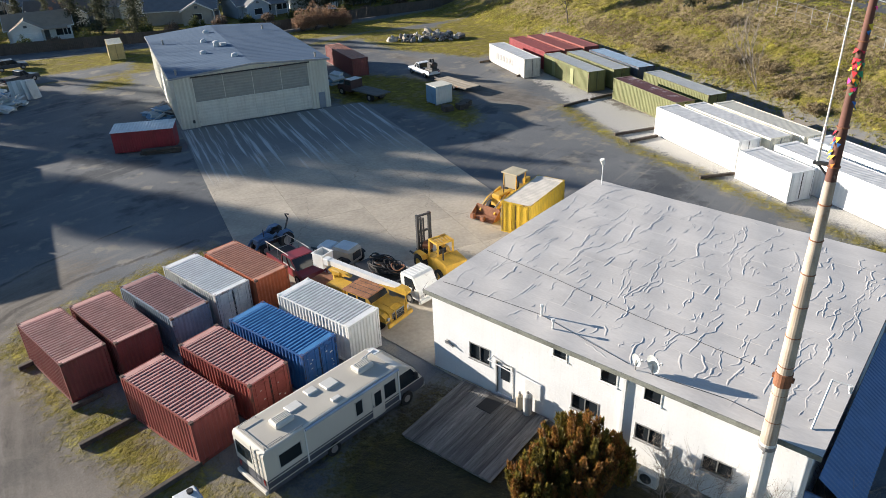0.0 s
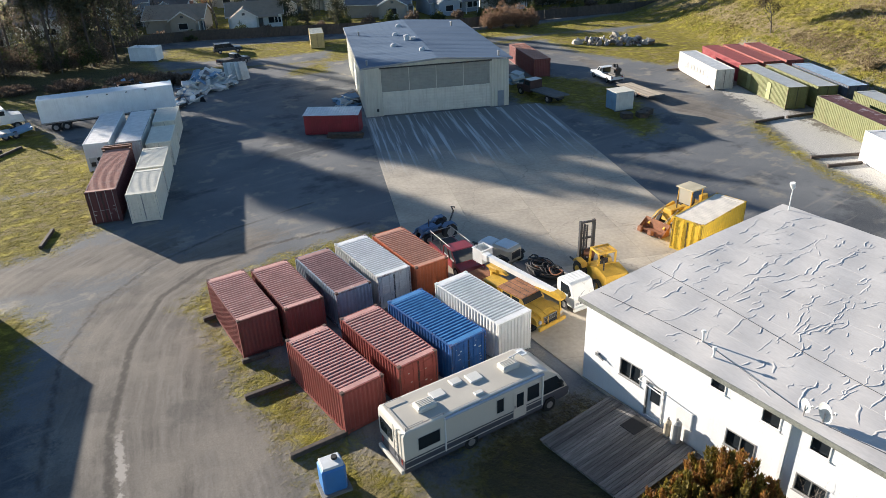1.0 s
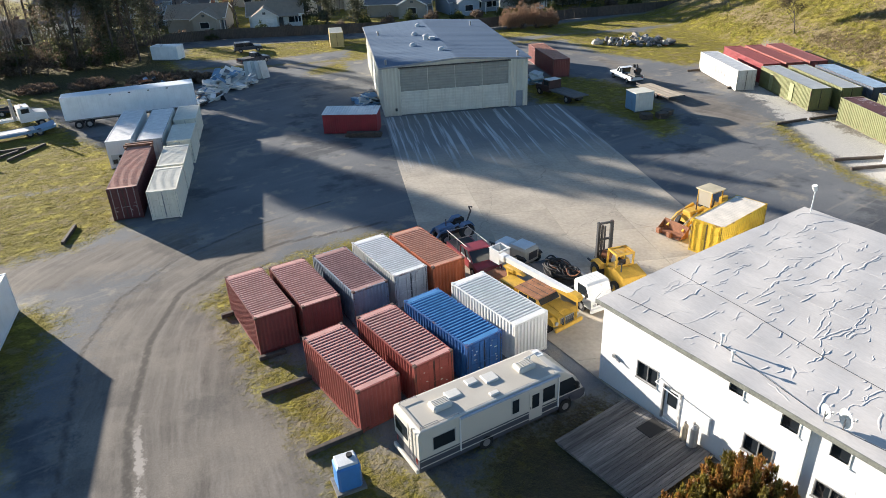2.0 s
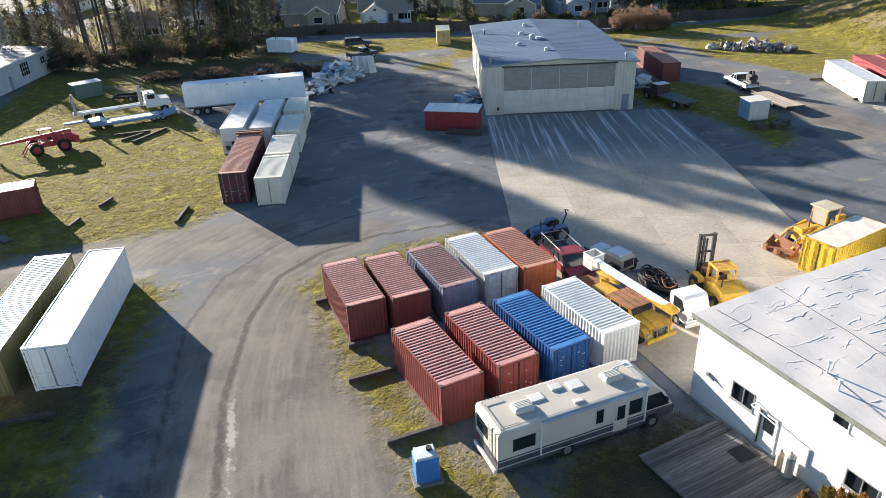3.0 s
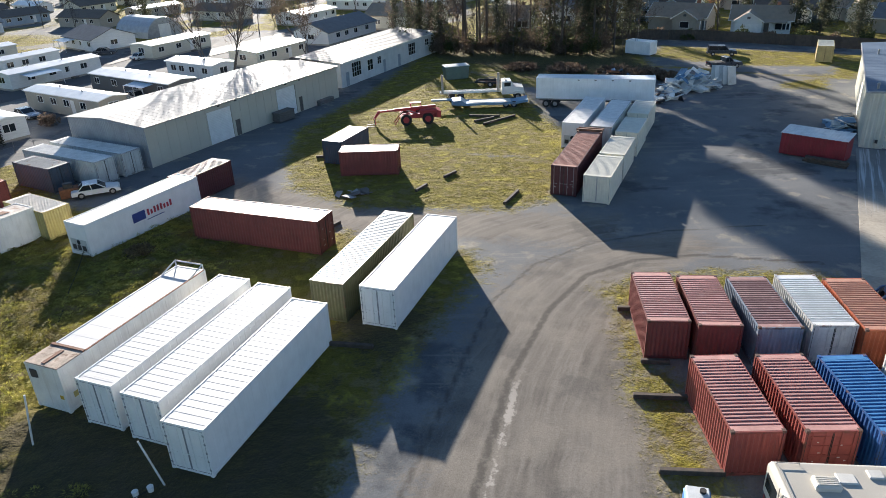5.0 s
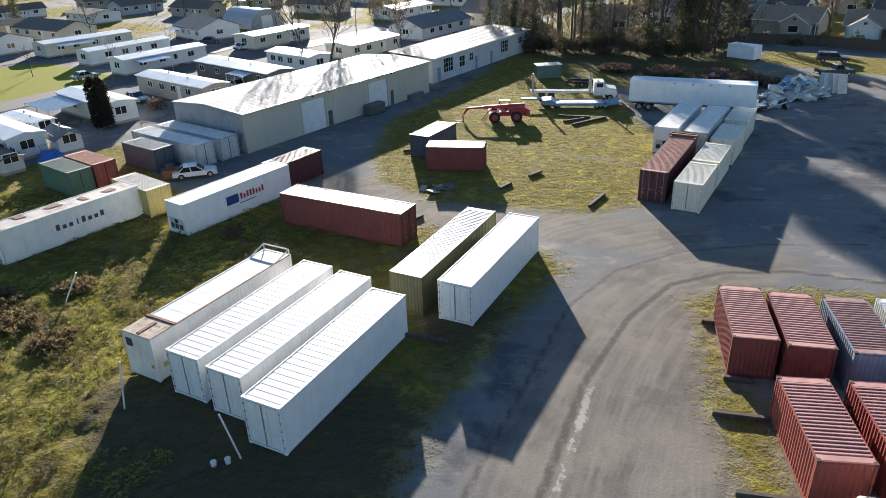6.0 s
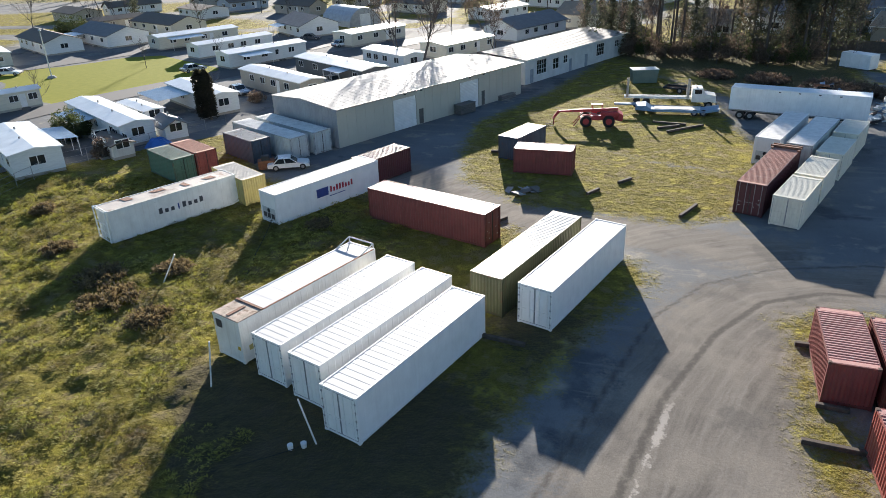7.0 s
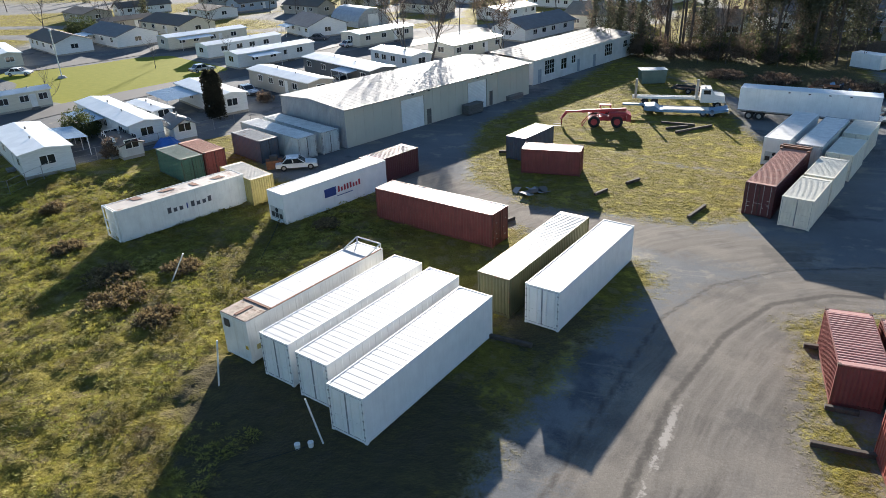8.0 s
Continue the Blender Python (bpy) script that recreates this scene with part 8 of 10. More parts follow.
# red shed with its stack of rails
sh = thing("red_shed", 24.8, 45.0, -41, "small dark red metal shed with a pale roof", "shed")
part("wall", MB().wave((-3.1, -1.25, 0.1), (6.2, 0, 0), (0, 0, 2.2), (0, -1, 0), 0.25, 0.03), RED, sh)
for bx in ((-3.1, -1.24, -3.05, 1.25), (3.05, -1.24, 3.1, 1.25), (-3.04, 1.2, 3.04, 1.25)):
    part("wall", MB().box(bx[0], bx[1], 0.1, bx[2], bx[3], 2.3), RED, sh)
part("roof", MB().wave((-3.2, -1.4, 2.3), (6.4, 0, 0), (0, 2.8, 0.25), (0, 0, 1), 0.3, 0.03), PALEGREY_ROOF, sh)
for k in range(9):
    timber(23.0 + 0.12 * (k % 4), 43.6 - 0.25 * (k // 3), 26.0 + 0.1 * (k % 3), 41.2 - 0.25 * (k // 3), 0.2, 0.18, "rusty rail stacked beside the red shed", 0.2 * (k % 3))

# small white box, white storage box, tan box
wb = thing("white_storage_box", 54.9, 28.6, -18, "small white ribbed metal storage box", "storage box")
part("body", MB().wave((-1.2, -1.1, 0.15), (2.4, 0, 0), (0, 0, 2.1), (0, -1, 0), 0.3, 0.03), OFFWHITE, wb)
for bx in ((-1.2, -1.09, -1.15, 1.1), (1.15, -1.09, 1.2, 1.1), (-1.14, 1.05, 1.14, 1.1)):
    part("panel", MB().box(bx[0], bx[1], 0.15, bx[2], bx[3], 2.25), FADED_BLUE if bx[0] == -1.2 else PALEGREY, wb)
part("roof", MB().box(-1.25, -1.15, 2.26, 1.25, 1.15, 2.34), CREAM_ROOF, wb)
part("skid", MB().box(-1.2, -1.0, 0, 1.2, -0.8, 0.148).box(-1.2, 0.8, 0, 1.2, 1.0, 0.148), WOOD_GREY, wb)
for x, y, yw in ((52.6, 25.6, -30), (54.2, 24.6, -25), (55.5, 25.0, 10)):
    p = thing("pallet_stack", x, y, yw, "stack of dark weathered pallets on grass", "pallets", group="pallet stacks")
    for k in range(4):
        part("pallet", MB().box(-0.6, -0.55, 0.16 * k, 0.6, 0.55, 0.16 * k + 0.13), mat("old_timber", (0.075, 0.058, 0.045)), p)
vb = thing("box_body", 21.2, 104.2, -45, "white truck box body standing on the ground", "box body")
part("box", MB().box(-2.5, -1.2, 0.25, 2.5, 1.2, 2.5, bev=0.05), mat("trailer_white", (0.70, 0.72, 0.73)), vb)
part("skid", MB().box(-2.4, -1.0, 0, 2.4, -0.8, 0.248).box(-2.4, 0.8, 0, 2.4, 1.0, 0.248), WOOD_GREY, vb)
container(49.0, 94.2, -25, F20, STD, mat("paint_tan", (0.55, 0.44, 0.20), rust=0.1, streak=0.2), CREAM_ROOF, "tan container behind the hangar", doors="near")
gb = thing("green_bin", -12.2, 89.6, 15, "large grey-green steel skip on the grass", "skip")
part("bin", MB().prism([(-1.8, 0.1), (-2.0, 2.1), (2.0, 2.1), (1.8, 0.1)], -1.1, 1.1, "y"), mat("bin_green", (0.12, 0.17, 0.14), rust=0.15), gb)
part("lid", MB().box(-2.05, -1.15, 2.103, 2.05, 1.15, 2.18), PALEGREY_ROOF, gb)


# heaps: scrap sheets, brush, rubble
def heap(name, cx, cy, rx, ry, h, n, mats, label, seed, kind="sheet", yaw=0):
    rng = random.Random(seed)
    th = thing(name, cx, cy, yaw, label, "heap")
    for k in range(n):
        a, q = rng.uniform(0, 6.28), math.sqrt(rng.random())
        x, y = rx * q * math.cos(a), ry * q * math.sin(a)
        top = h * (1 - q * q)
        z = rng.uniform(0.2, 1) * top
        m = Matrix.Translation((x, y, z)) @ Euler((rng.gauss(0, 0.32), rng.gauss(0, 0.32), rng.uniform(0, 6.28))).to_matrix().to_4x4()
        b = MB()
        if kind == "sheet":
            sx, sy, hh = rng.uniform(0.35, 1.3), rng.uniform(0.25, 0.75), rng.choice((0.03, 0.05, 0.1, 0.3))
            b.box(-sx, -sy, 0, sx, sy, hh, m=m, bev=min(0.02, hh * 0.3))
            part("scrap_sheet", b, rng.choice(mats), th)
        else:
            s = rng.choice((0.2, 0.3, 0.35, 0.45, 0.6, 0.8)) * rng.uniform(0.8, 1.2)
            vs = [Vector((rng.gauss(0, 1), rng.gauss(0, 1), rng.gauss(0, 0.8))).normalized() * s * rng.uniform(0.7, 1.1) for _ in range(12)]
            bm = bmesh.new()
            for v in vs:
                bm.verts.new(m @ v)
            bmesh.ops.convex_hull(bm, input=bm.verts)
            me = bpy.data.meshes.new("rock")
            bm.to_mesh(me)
            bm.free()
            part("rock", me, rng.choice(mats), th)
    return th


heap("scrap_heap", 21.8, 76.9, 4.6, 2.8, 2.5, 95, [TRUCK_WHITE, PALEGREY, WHITE_TRIM, FADED_BLUE, OFFWHITE], "heap of white scrap panels and sheet metal", 1, yaw=30)
heap("scrap_heap", 15.0, 70.5, 3.6, 2.0, 1.0, 30, [TRUCK_WHITE, PALEGREY, DARK_STEEL], "low heap of white scrap beside the trailer", 2)
heap("junk_heap", 12.5, 82.5, 6.0, 2.5, 1.8, 55, [DARK_STEEL, TRUCK_BLUE, RUSTY, BLACK, FADED_BLUE], "dark heap of machine scrap", 3)
heap("rubble_heap", 86.0, 55.5, 7.2, 2.6, 1.3, 120, [CONCRETE, mat("rubble_pale", (0.46, 0.41, 0.34), rough=0.9, bump=0.02), mat("rubble_grey", (0.26, 0.25, 0.24), rough=0.9), mat("rubble_dark", (0.15, 0.135, 0.12), rough=0.9)], "heap of broken concrete and rocks", 4, "rock", yaw=-50)
heap("rubble_heap", -22.6, 38.6, 1.8, 0.9, 0.22, 9, [CONCRETE, mat("rubble_dark", (0.15, 0.135, 0.12))], "flat broken concrete slabs on the ground", 5)
heap("scrap_heap", 33.0, 55.5, 1.6, 3.0, 1.2, 26, [PALEGREY, TRUCK_WHITE, FADED_BLUE, WOOD_GREY], "clutter of panels against the hangar wall", 6, yaw=-26)
heap("scrap_heap", 54.0, 46.0, 1.5, 1.2, 1.6, 10, [PALEGREY, FADED_BLUE, TRUCK_WHITE], "pale panels leaning beside the hangar", 8)
for k in range(5):
    solo("leaning_panel", MB().box(-0.7, -0.04, 0, 0.7, 0.04, 2.6, m=pose(0, 0, 0, -14, 0, 0)), TRUCK_WHITE if k % 2 else PALEGREY, "tall white panel leaning on the scrap heap", "panel", 26.2 + 0.5 * k, 79.4 - 0.35 * k, 0, -20 + 9 * k, group="leaning panels")
mw = thing("motor_crate", -51.0, 40.0, 30, "dark open crate of machine parts", "crate")
part("crate", MB().box(-0.9, -0.6, 0.1, 0.9, 0.6, 1.0), RUSTY, mw)
part("machine", MB().box(-0.5, -0.3, 1.0, 0.4, 0.4, 1.5, bev=0.08), DARK_STEEL, mw)
pl = thing("pallet_stack", -31.4, 76.0, 62, "grey stacked boards against the warehouse", "pallets")
for k in range(5):
    part("board", MB().box(-1.6, -0.5, 0.14 * k, 1.6, 0.5, 0.14 * k + 0.12), WOOD_GREY, pl)
pl = thing("grey_crate", -35.6, 67.0, 62, "large grey wooden crate by the warehouse door", "crate")
part("box", MB().box(-1.5, -0.9, 0.1, 1.5, 0.3, 1.3), WOOD_GREY, pl)
part("lid", MB().box(-1.55, -0.95, 1.302, 1.55, 0.35, 1.38), WOOD_GREY, pl)
# cooling unit on the white refrigerated containers' near ends, open frame on the old one
for x, y, yaw in ((-40.3, 31.6, -26.5), (2.95, 56.0, -22.0), (-33.5, 12.3, -20.5)):
    u = thing("cooling_unit", x, y, yaw, "grey cooling unit set in the container end", "cooling unit")
    if x == -33.5:
        xx, yy, _ = near_left(-35.9, 6.55, -20.5, F40)
        u.matrix_basis = pose(xx, yy, 0, 0, 0, -20.5)
        part("plate", MB().box(-0.95, -F40 / 2 - 0.012, 2.0, -0.55, -F40 / 2 - 0.001, 2.5), INK, u)
        part("label_plate", MB().box(0.8, -F40 / 2 - 0.012, 0.9, 1.05, -F40 / 2 - 0.001, 1.15), YELLOW, u)
    else:
        part("grille", MB().box(-0.95, -F40 / 2 - 0.02, 0.35, 0.95, -F40 / 2 + 0.01, 1.45), PALEGREY, u)
        for k in range(3):
            part("hatch", MB().box(-0.85 + 0.6 * k, -F40 / 2 - 0.035, 0.5, -0.4 + 0.6 * k, -F40 / 2 - 0.021, 0.95), DARK_STEEL, u)
        part("fan", MB().tube((0.0, -F40 / 2 - 0.03, 1.2), (0.0, -F40 / 2 - 0.02, 1.2), 0.22, n=14), BLACK, u)


# door lettering: rows of small pale bars on the dark doors
def door_marks(x, y, yaw, length, rows, seed, end=-1):
    rng = random.Random(seed)
    th = thing("door_markings", x, y, yaw, "small pale painted markings on container doors", "lettering")
    yo = end * (length / 2 + 0.002)
    for sx in (-1, 1):
        for k in range(rows):
            if rng.random() < 0.45:
                continue
            z = 2.25 - 0.23 * k - rng.uniform(0, 0.12)
            w = rng.uniform(0.05, 0.2)
            u = sx * 0.62 + rng.uniform(-0.3, 0.3)
            part("bar", MB().box(u - w / 2, min(yo, yo + end * 0.004), z, u + w / 2, max(yo, yo + end * 0.004), z + rng.uniform(0.035, 0.07)), OFFWHITE, th)


for args in ((*near_left(3.30, -0.05, -0.6, F20), F20, 7, 1), (*near_left(6.48, -0.30, 0.2, F20), F20, 7, 2), (-28.4, 28.0, 70.5, F40, 8, 3), (-0.1, 41.7, -21.5, F40, 8, 4), (-37.4, 39.9, -26.0, F20, 5, 5)):
    door_marks(*args)


def bank_wall():
    """The low wall that holds the foot of the bank behind the containers."""
    th = thing("retaining_wall", 0, 0, 0, "low dark concrete wall at the foot of the bank", "wall")
    n = 14
    a, b = Vector((54.0, -29.0, 0)), Vector((86.5, 26.5, 0))
    yw = math.degrees(math.atan2(b.y - a.y, b.x - a.x))
    ln = (b - a).length / n
    for k in range(n):
        p = a.lerp(b, (k + 0.5) / n)
        part("block", MB().box(-ln / 2 + 0.02, -0.15, -0.1, ln / 2 - 0.02, 0.15, 0.62 + 0.04 * (k % 3), bev=0.02), CONCRETE, th, m=pose(p.x, p.y, 0, 0, 0, yw))


bank_wall()

# ---- homes round the yard ----
def pane_row(th, x0, x1, y, side, z0, z1, n, w, frame_mat):
    """n windows along a wall that faces side*y."""
    for k in range(n):
        u = x0 + (x1 - x0) * (k + 0.5 + 0.28 * math.sin(5.3 * k + 1.7 * x0 + 3 * side)) / n
        win = new("window")
        win.parent = th
        win.matrix_basis = pose(u, y, 0, 0, 0, 0 if side < 0 else 180)
        part("window_frame", MB().box(-w / 2 - 0.07, -0.04, z0 - 0.07, w / 2 + 0.07, 0.0, z0).box(-w / 2 - 0.07, -0.04, z1, w / 2 + 0.07, 0.0, z1 + 0.07).box(-w / 2 - 0.07, -0.04, z0, -w / 2, 0.0, z1).box(w / 2, -0.04, z0, w / 2 + 0.07, 0.0, z1).box(-0.03, -0.03, z0, 0.03, 0.0, z1), frame_mat, win)
        part("pane", MB().box(-w / 2, -0.012, z0, w / 2, -0.004, z1), glass(), win)


HOME_WHITE = mat("home_white", (0.68, 0.69, 0.68), dark=0.9, rough=0.6, stretch=(1, 1, 6))
HOME_CREAM = mat("home_cream", (0.60, 0.56, 0.46), dark=0.9, rough=0.6, stretch=(1, 1, 6))
HOME_GREY = mat("home_grey", (0.09, 0.10, 0.11), dark=0.85, rough=0.6)
HOME_BLUE = mat("home_blue", (0.30, 0.36, 0.42), dark=0.9, rough=0.6)
HOME_TAUPE = mat("home_taupe", (0.36, 0.33, 0.28), dark=0.9, rough=0.6)
HOME_ROOF = mat("home_roof", (0.74, 0.75, 0.75), dark=0.85, rough=0.35, metal=0.1, rust=0.05, rust_col=(0.45, 0.42, 0.4), scale=0.6)
SHINGLE_BROWN = mat("shingle_brown", (0.14, 0.115, 0.095), dark=0.75, rough=0.85, scale=1, bump=0.02)
SHINGLE_GREY = mat("shingle_grey", (0.17, 0.17, 0.175), dark=0.75, rough=0.8, scale=1, bump=0.02)
SHINGLE_TAN = mat("shingle_tan", (0.30, 0.235, 0.17), dark=0.8, rough=0.85, scale=1, bump=0.02)
AWNING_ROOF = mat("awning_roof", (0.50, 0.60, 0.68), dark=0.85, rough=0.35, metal=0.2)


def home(x, y, yaw, L, W, wall, roof, label, H=2.75, rise=0.35, carport=None, windows=4, door=True, name="mobile_home", category="mobile home", group="", storey=False):
    th = thing(name, x, y, yaw, label, category, group)
    a, b = L / 2, W / 2
    part("wall", MB().prism([(-b, 0.35), (b, 0.35), (b, H), (0, H + rise), (-b, H)], -a, a, "x"), wall, th)
    part("skirting", MB().box(-a + 0.04, -b + 0.04, 0, a - 0.04, b - 0.04, 0.348), HOME_TAUPE if wall is not HOME_GREY else HOME_GREY, th)
    ov = 0.25 if rise < 0.6 else 0.45
    zo = rise * ov / b
    part("roof", MB().prism([(-b - ov, H - zo + 0.02), (0, H + rise + 0.02), (b + ov, H - zo + 0.02), (b + ov, H - zo + 0.14), (0, H + rise + 0.16), (-b - ov, H - zo + 0.14)], -a - ov, a + ov, "x"), roof, th)
    for s in (-1, 1):
        pane_row(th, -a + 0.6, a - 0.6, s * b, s, 1.35, 2.25, windows, min(1.3, L / windows * 0.45), WHITE_TRIM)
    for s in (-1, 1):
        wn = new("window")
        wn.parent = th
        wn.matrix_basis = pose(s * a, 0, 0, 0, 0, 90 * s)
        part("pane", MB().box(-0.75, -0.02, 1.3, 0.75, -0.004, 2.25), glass(), wn)
        part("window_frame", MB().box(-0.85, -0.04, 1.2, 0.85, 0, 1.3).box(-0.85, -0.04, 2.25, 0.85, 0, 2.35).box(-0.85, -0.04, 1.3, -0.75, 0, 2.25).box(0.75, -0.04, 1.3, 0.85, 0, 2.25).box(-0.04, -0.04, 1.3, 0.04, 0, 2.25), WHITE_TRIM, wn)
    if door:
        part("door", MB().box(a * 0.25, -b - 0.04, 0.4, a * 0.25 + 0.9, -b - 0.003, 2.35), WHITE_TRIM, th)
        part("porch_step", MB().box(a * 0.25 - 0.1, -b - 0.9, 0, a * 0.25 + 1.0, -b - 0.045, 0.3), WOOD_GREY, th)
    part("vent", MB().tube((-a * 0.4, 0.3, H + rise * 0.8), (-a * 0.4, 0.3, H + rise + 0.4), 0.12, n=8), STEEL_BAR, th)
    part("vent", MB().tube((a * 0.3, -0.3, H + rise * 0.8), (a * 0.3, -0.3, H + rise + 0.35), 0.1, n=8), STEEL_BAR, th)
    if carport:
        side, u0, u1, depth = carport
        cz = H - 0.2
        yb = side * b
        ye = side * (b + depth)
        part("carport_roof", MB().wave((u0, min(yb, ye), cz - (0.25 if side < 0 else 0)), (u1 - u0, 0, 0), (0, depth, 0.25 * (1 if side < 0 else -1)), (0, 0, 1), 0.3, 0.03), AWNING_ROOF, th, "pale blue metal carport roof")
        for u in (u0 + 0.1, (u0 + u1) / 2, u1 - 0.1):
            part("post", MB().tube((u, ye - side * 0.1, 0), (u, ye - side * 0.1, cz - 0.25), 0.05, n=6), WHITE_TRIM, th)
    return th


PG = "mobile homes in the park"
WH, CR = HOME_WHITE, HOME_CREAM
home(-80.2, 50.7, -31, 20, 4.2, WH, HOME_ROOF, "white mobile home with a bright metal roof", carport=(-1, -6, 2, 3.0), group=PG)
home(-75.6, 65.3, -33, 15, 4.6, WH, HOME_ROOF, "white mobile home with a large blue carport", carport=(-1, -6.5, 2, 5.0), group=PG)
home(-81.5, 37.4, -33, 15, 5.2, WH, HOME_ROOF, "white mobile home with a ribbed pale roof", group=PG, carport=(1, -4, 3, 3.0))
home(-63.0, 87.6, -33, 21, 5.0, HOME_GREY, HOME_ROOF, "dark grey mobile home with a white roof", carport=(-1, 2, 7, 2.2), group=PG)
home(-68.4, 76.6, -31, 18.5, 4.4, HOME_TAUPE, HOME_ROOF, "taupe mobile home with a white roof", group=PG)
home(-85.5, 101.2, 62, 17.5, 5.0, WH, HOME_ROOF, "white mobile home with an open carport", carport=(-1, -7, -1, 3.0), group=PG)
home(-98.3, 110.6, 63, 18, 4.8, WH, HOME_ROOF, "white mobile home with a weathered roof", group=PG)
home(-114.4, 121.0, 60, 19.5, 6, CR, HOME_ROOF, "cream mobile home with a white roof", carport=(-1, -8, 0, 3), group=PG)
home(-72.6, 126.7, 63, 16, 6.4, CR, HOME_ROOF, "cream mobile home with a wide white roof", group=PG)
home(-57.2, 98.8, -33, 12.5, 4.6, WH, HOME_ROOF, "short white mobile home behind the warehouse", group=PG)
home(-138.0, 121.4, -28, 20, 10, WH, SHINGLE_GREY, "white bungalow with a grey shingle roof", rise=1.6, carport=(-1, -9, -2, 4), group=PG)
home(-146.0, 110.5, -30, 20, 8, WH, SHINGLE_BROWN, "white bungalow with a brown shingle roof", rise=1.4, group=PG)
home(-146.5, 94.5, -35, 20, 4.6, CR, HOME_ROOF, "cream mobile home beside the lawn", group=PG)
home(-135.0, 140.0, -26, 21, 10, CR, SHINGLE_BROWN, "cream bungalow with a brown roof", rise=1.6, group=PG)
home(-93.5, 138.0, -40, 14, 10, WH, SHINGLE_GREY, "white gabled bungalow with a porch", rise=1.9, carport=(-1, -6, 0, 3), group=PG)
home(-48.5, 113.0, 62, 14, 7, CR, HOME_ROOF, "cream mobile home with a glaring roof", group=PG)
home(-39.0, 137.5, 64, 19, 9, WH, SHINGLE_GREY, "white house with a grey roof beyond the workshop", rise=1.8, group=PG)
home(-24.0, 152.5, -18, 17, 12, CR, SHINGLE_TAN, "cream house with a tan roof behind the trees", rise=2.2, H=3.2, group=PG)
home(-105.0, 58.8, 60, 8, 2.5, CR, HOME_ROOF, "cream travel trailer beside the lawn", windows=3, group=PG)
home(-69.8, 49.3, -35, 4.6, 2.8, WH, SHINGLE_GREY, "small white garden shed with a grey roof", H=2.0, rise=0.7, windows=1, name="garden_shed", category="shed")
home(-79.2, 56.0, -29, 8.7, 2.6, WH, HOME_ROOF, "small white outbuilding with a flat roof", H=2.2, rise=0.15, windows=2, name="outbuilding", category="shed")
home(-72.6, 42.0, -30, 6.5, 2.5, OFFWHITE, SHINGLE_BROWN, "long low white lean-to by the fence", H=1.7, rise=0.3, windows=2, name="outbuilding", category="shed")
# further rows of the park
rng = random.Random(21)
k = 0
for i in range(8):
    for j in range(6):
        u, v = -60 + 30 * i + rng.uniform(-5, 5), 152 + 26 * j + rng.uniform(-4, 4)
        a = radians(-28)
        x, y = -75 + (u - 60) * math.cos(a) - (v - 150) * math.sin(a) * 0.6, 100 + (u - 60) * math.sin(a) + (v - 150) * math.cos(a)
        if y < 150 + 0.25 * (x + 120) or x > 0 or x < -330 or y > 330 or math.hypot(x + 24, y - 152) < 24 or math.hypot(x + 90, y - 155) < 16:
            continue
        g = rng.random() < 0.5
        w = rng.choice((WH, CR, HOME_BLUE, HOME_TAUPE, WH))
        home(x, y, rng.choice((-30, 62)) + rng.uniform(-4, 4), rng.uniform(13, 18), rng.uniform(5, 9), w, rng.choice((SHINGLE_BROWN, SHINGLE_GREY, HOME_ROOF)), "distant bungalow among trees with a low roof", rise=rng.uniform(0.6, 1.8), windows=4, group="distant homes", name="bungalow", category="house")
        k += 1
tp = thing("tarpaulin_heap", -69.4, 46.0, 20, "crumpled bright blue tarpaulin over a heap", "tarpaulin")
tm, rt = MB(), random.Random(12)
n = 9
tm.v = [((i - 4) * 0.36, (j - 4) * 0.34, max(0.0, 1.0 * (1 - ((i - 4) / 4.2) ** 2) * (1 - ((j - 4) / 4.2) ** 2) + (rt.uniform(-0.16, 0.16) if 0 < i < 8 and 0 < j < 8 else -0.05))) for j in range(n) for i in range(n)]
tm.f = [(j * n + i, j * n + i + 1, (j + 1) * n + i + 1, (j + 1) * n + i) for j in range(n - 1) for i in range(n - 1)]
part("sheet", tm, mat("tarp_blue", (0.04, 0.16, 0.50), rough=0.45, dark=0.8), tp)
# barn with a curved roof
q = thing("curved_barn", -89.5, 156.0, -35, "grey barn with a curved metal roof", "barn")
arc = [(5.0 * math.cos(math.pi * t / 10), 4.6 * math.sin(math.pi * t / 10)) for t in range(11)]
part("shell", MB().prism([(p[0], p[1]) for p in arc], -7, 7, "x"), mat("barn_metal", (0.36, 0.38, 0.40), rough=0.4, metal=0.4), q)
part("door", MB().box(6.99, -1.6, 0, 7.03, 1.6, 3.0), WHITE_TRIM, q)

# houses behind the back fence
HG = "houses behind the back fence"


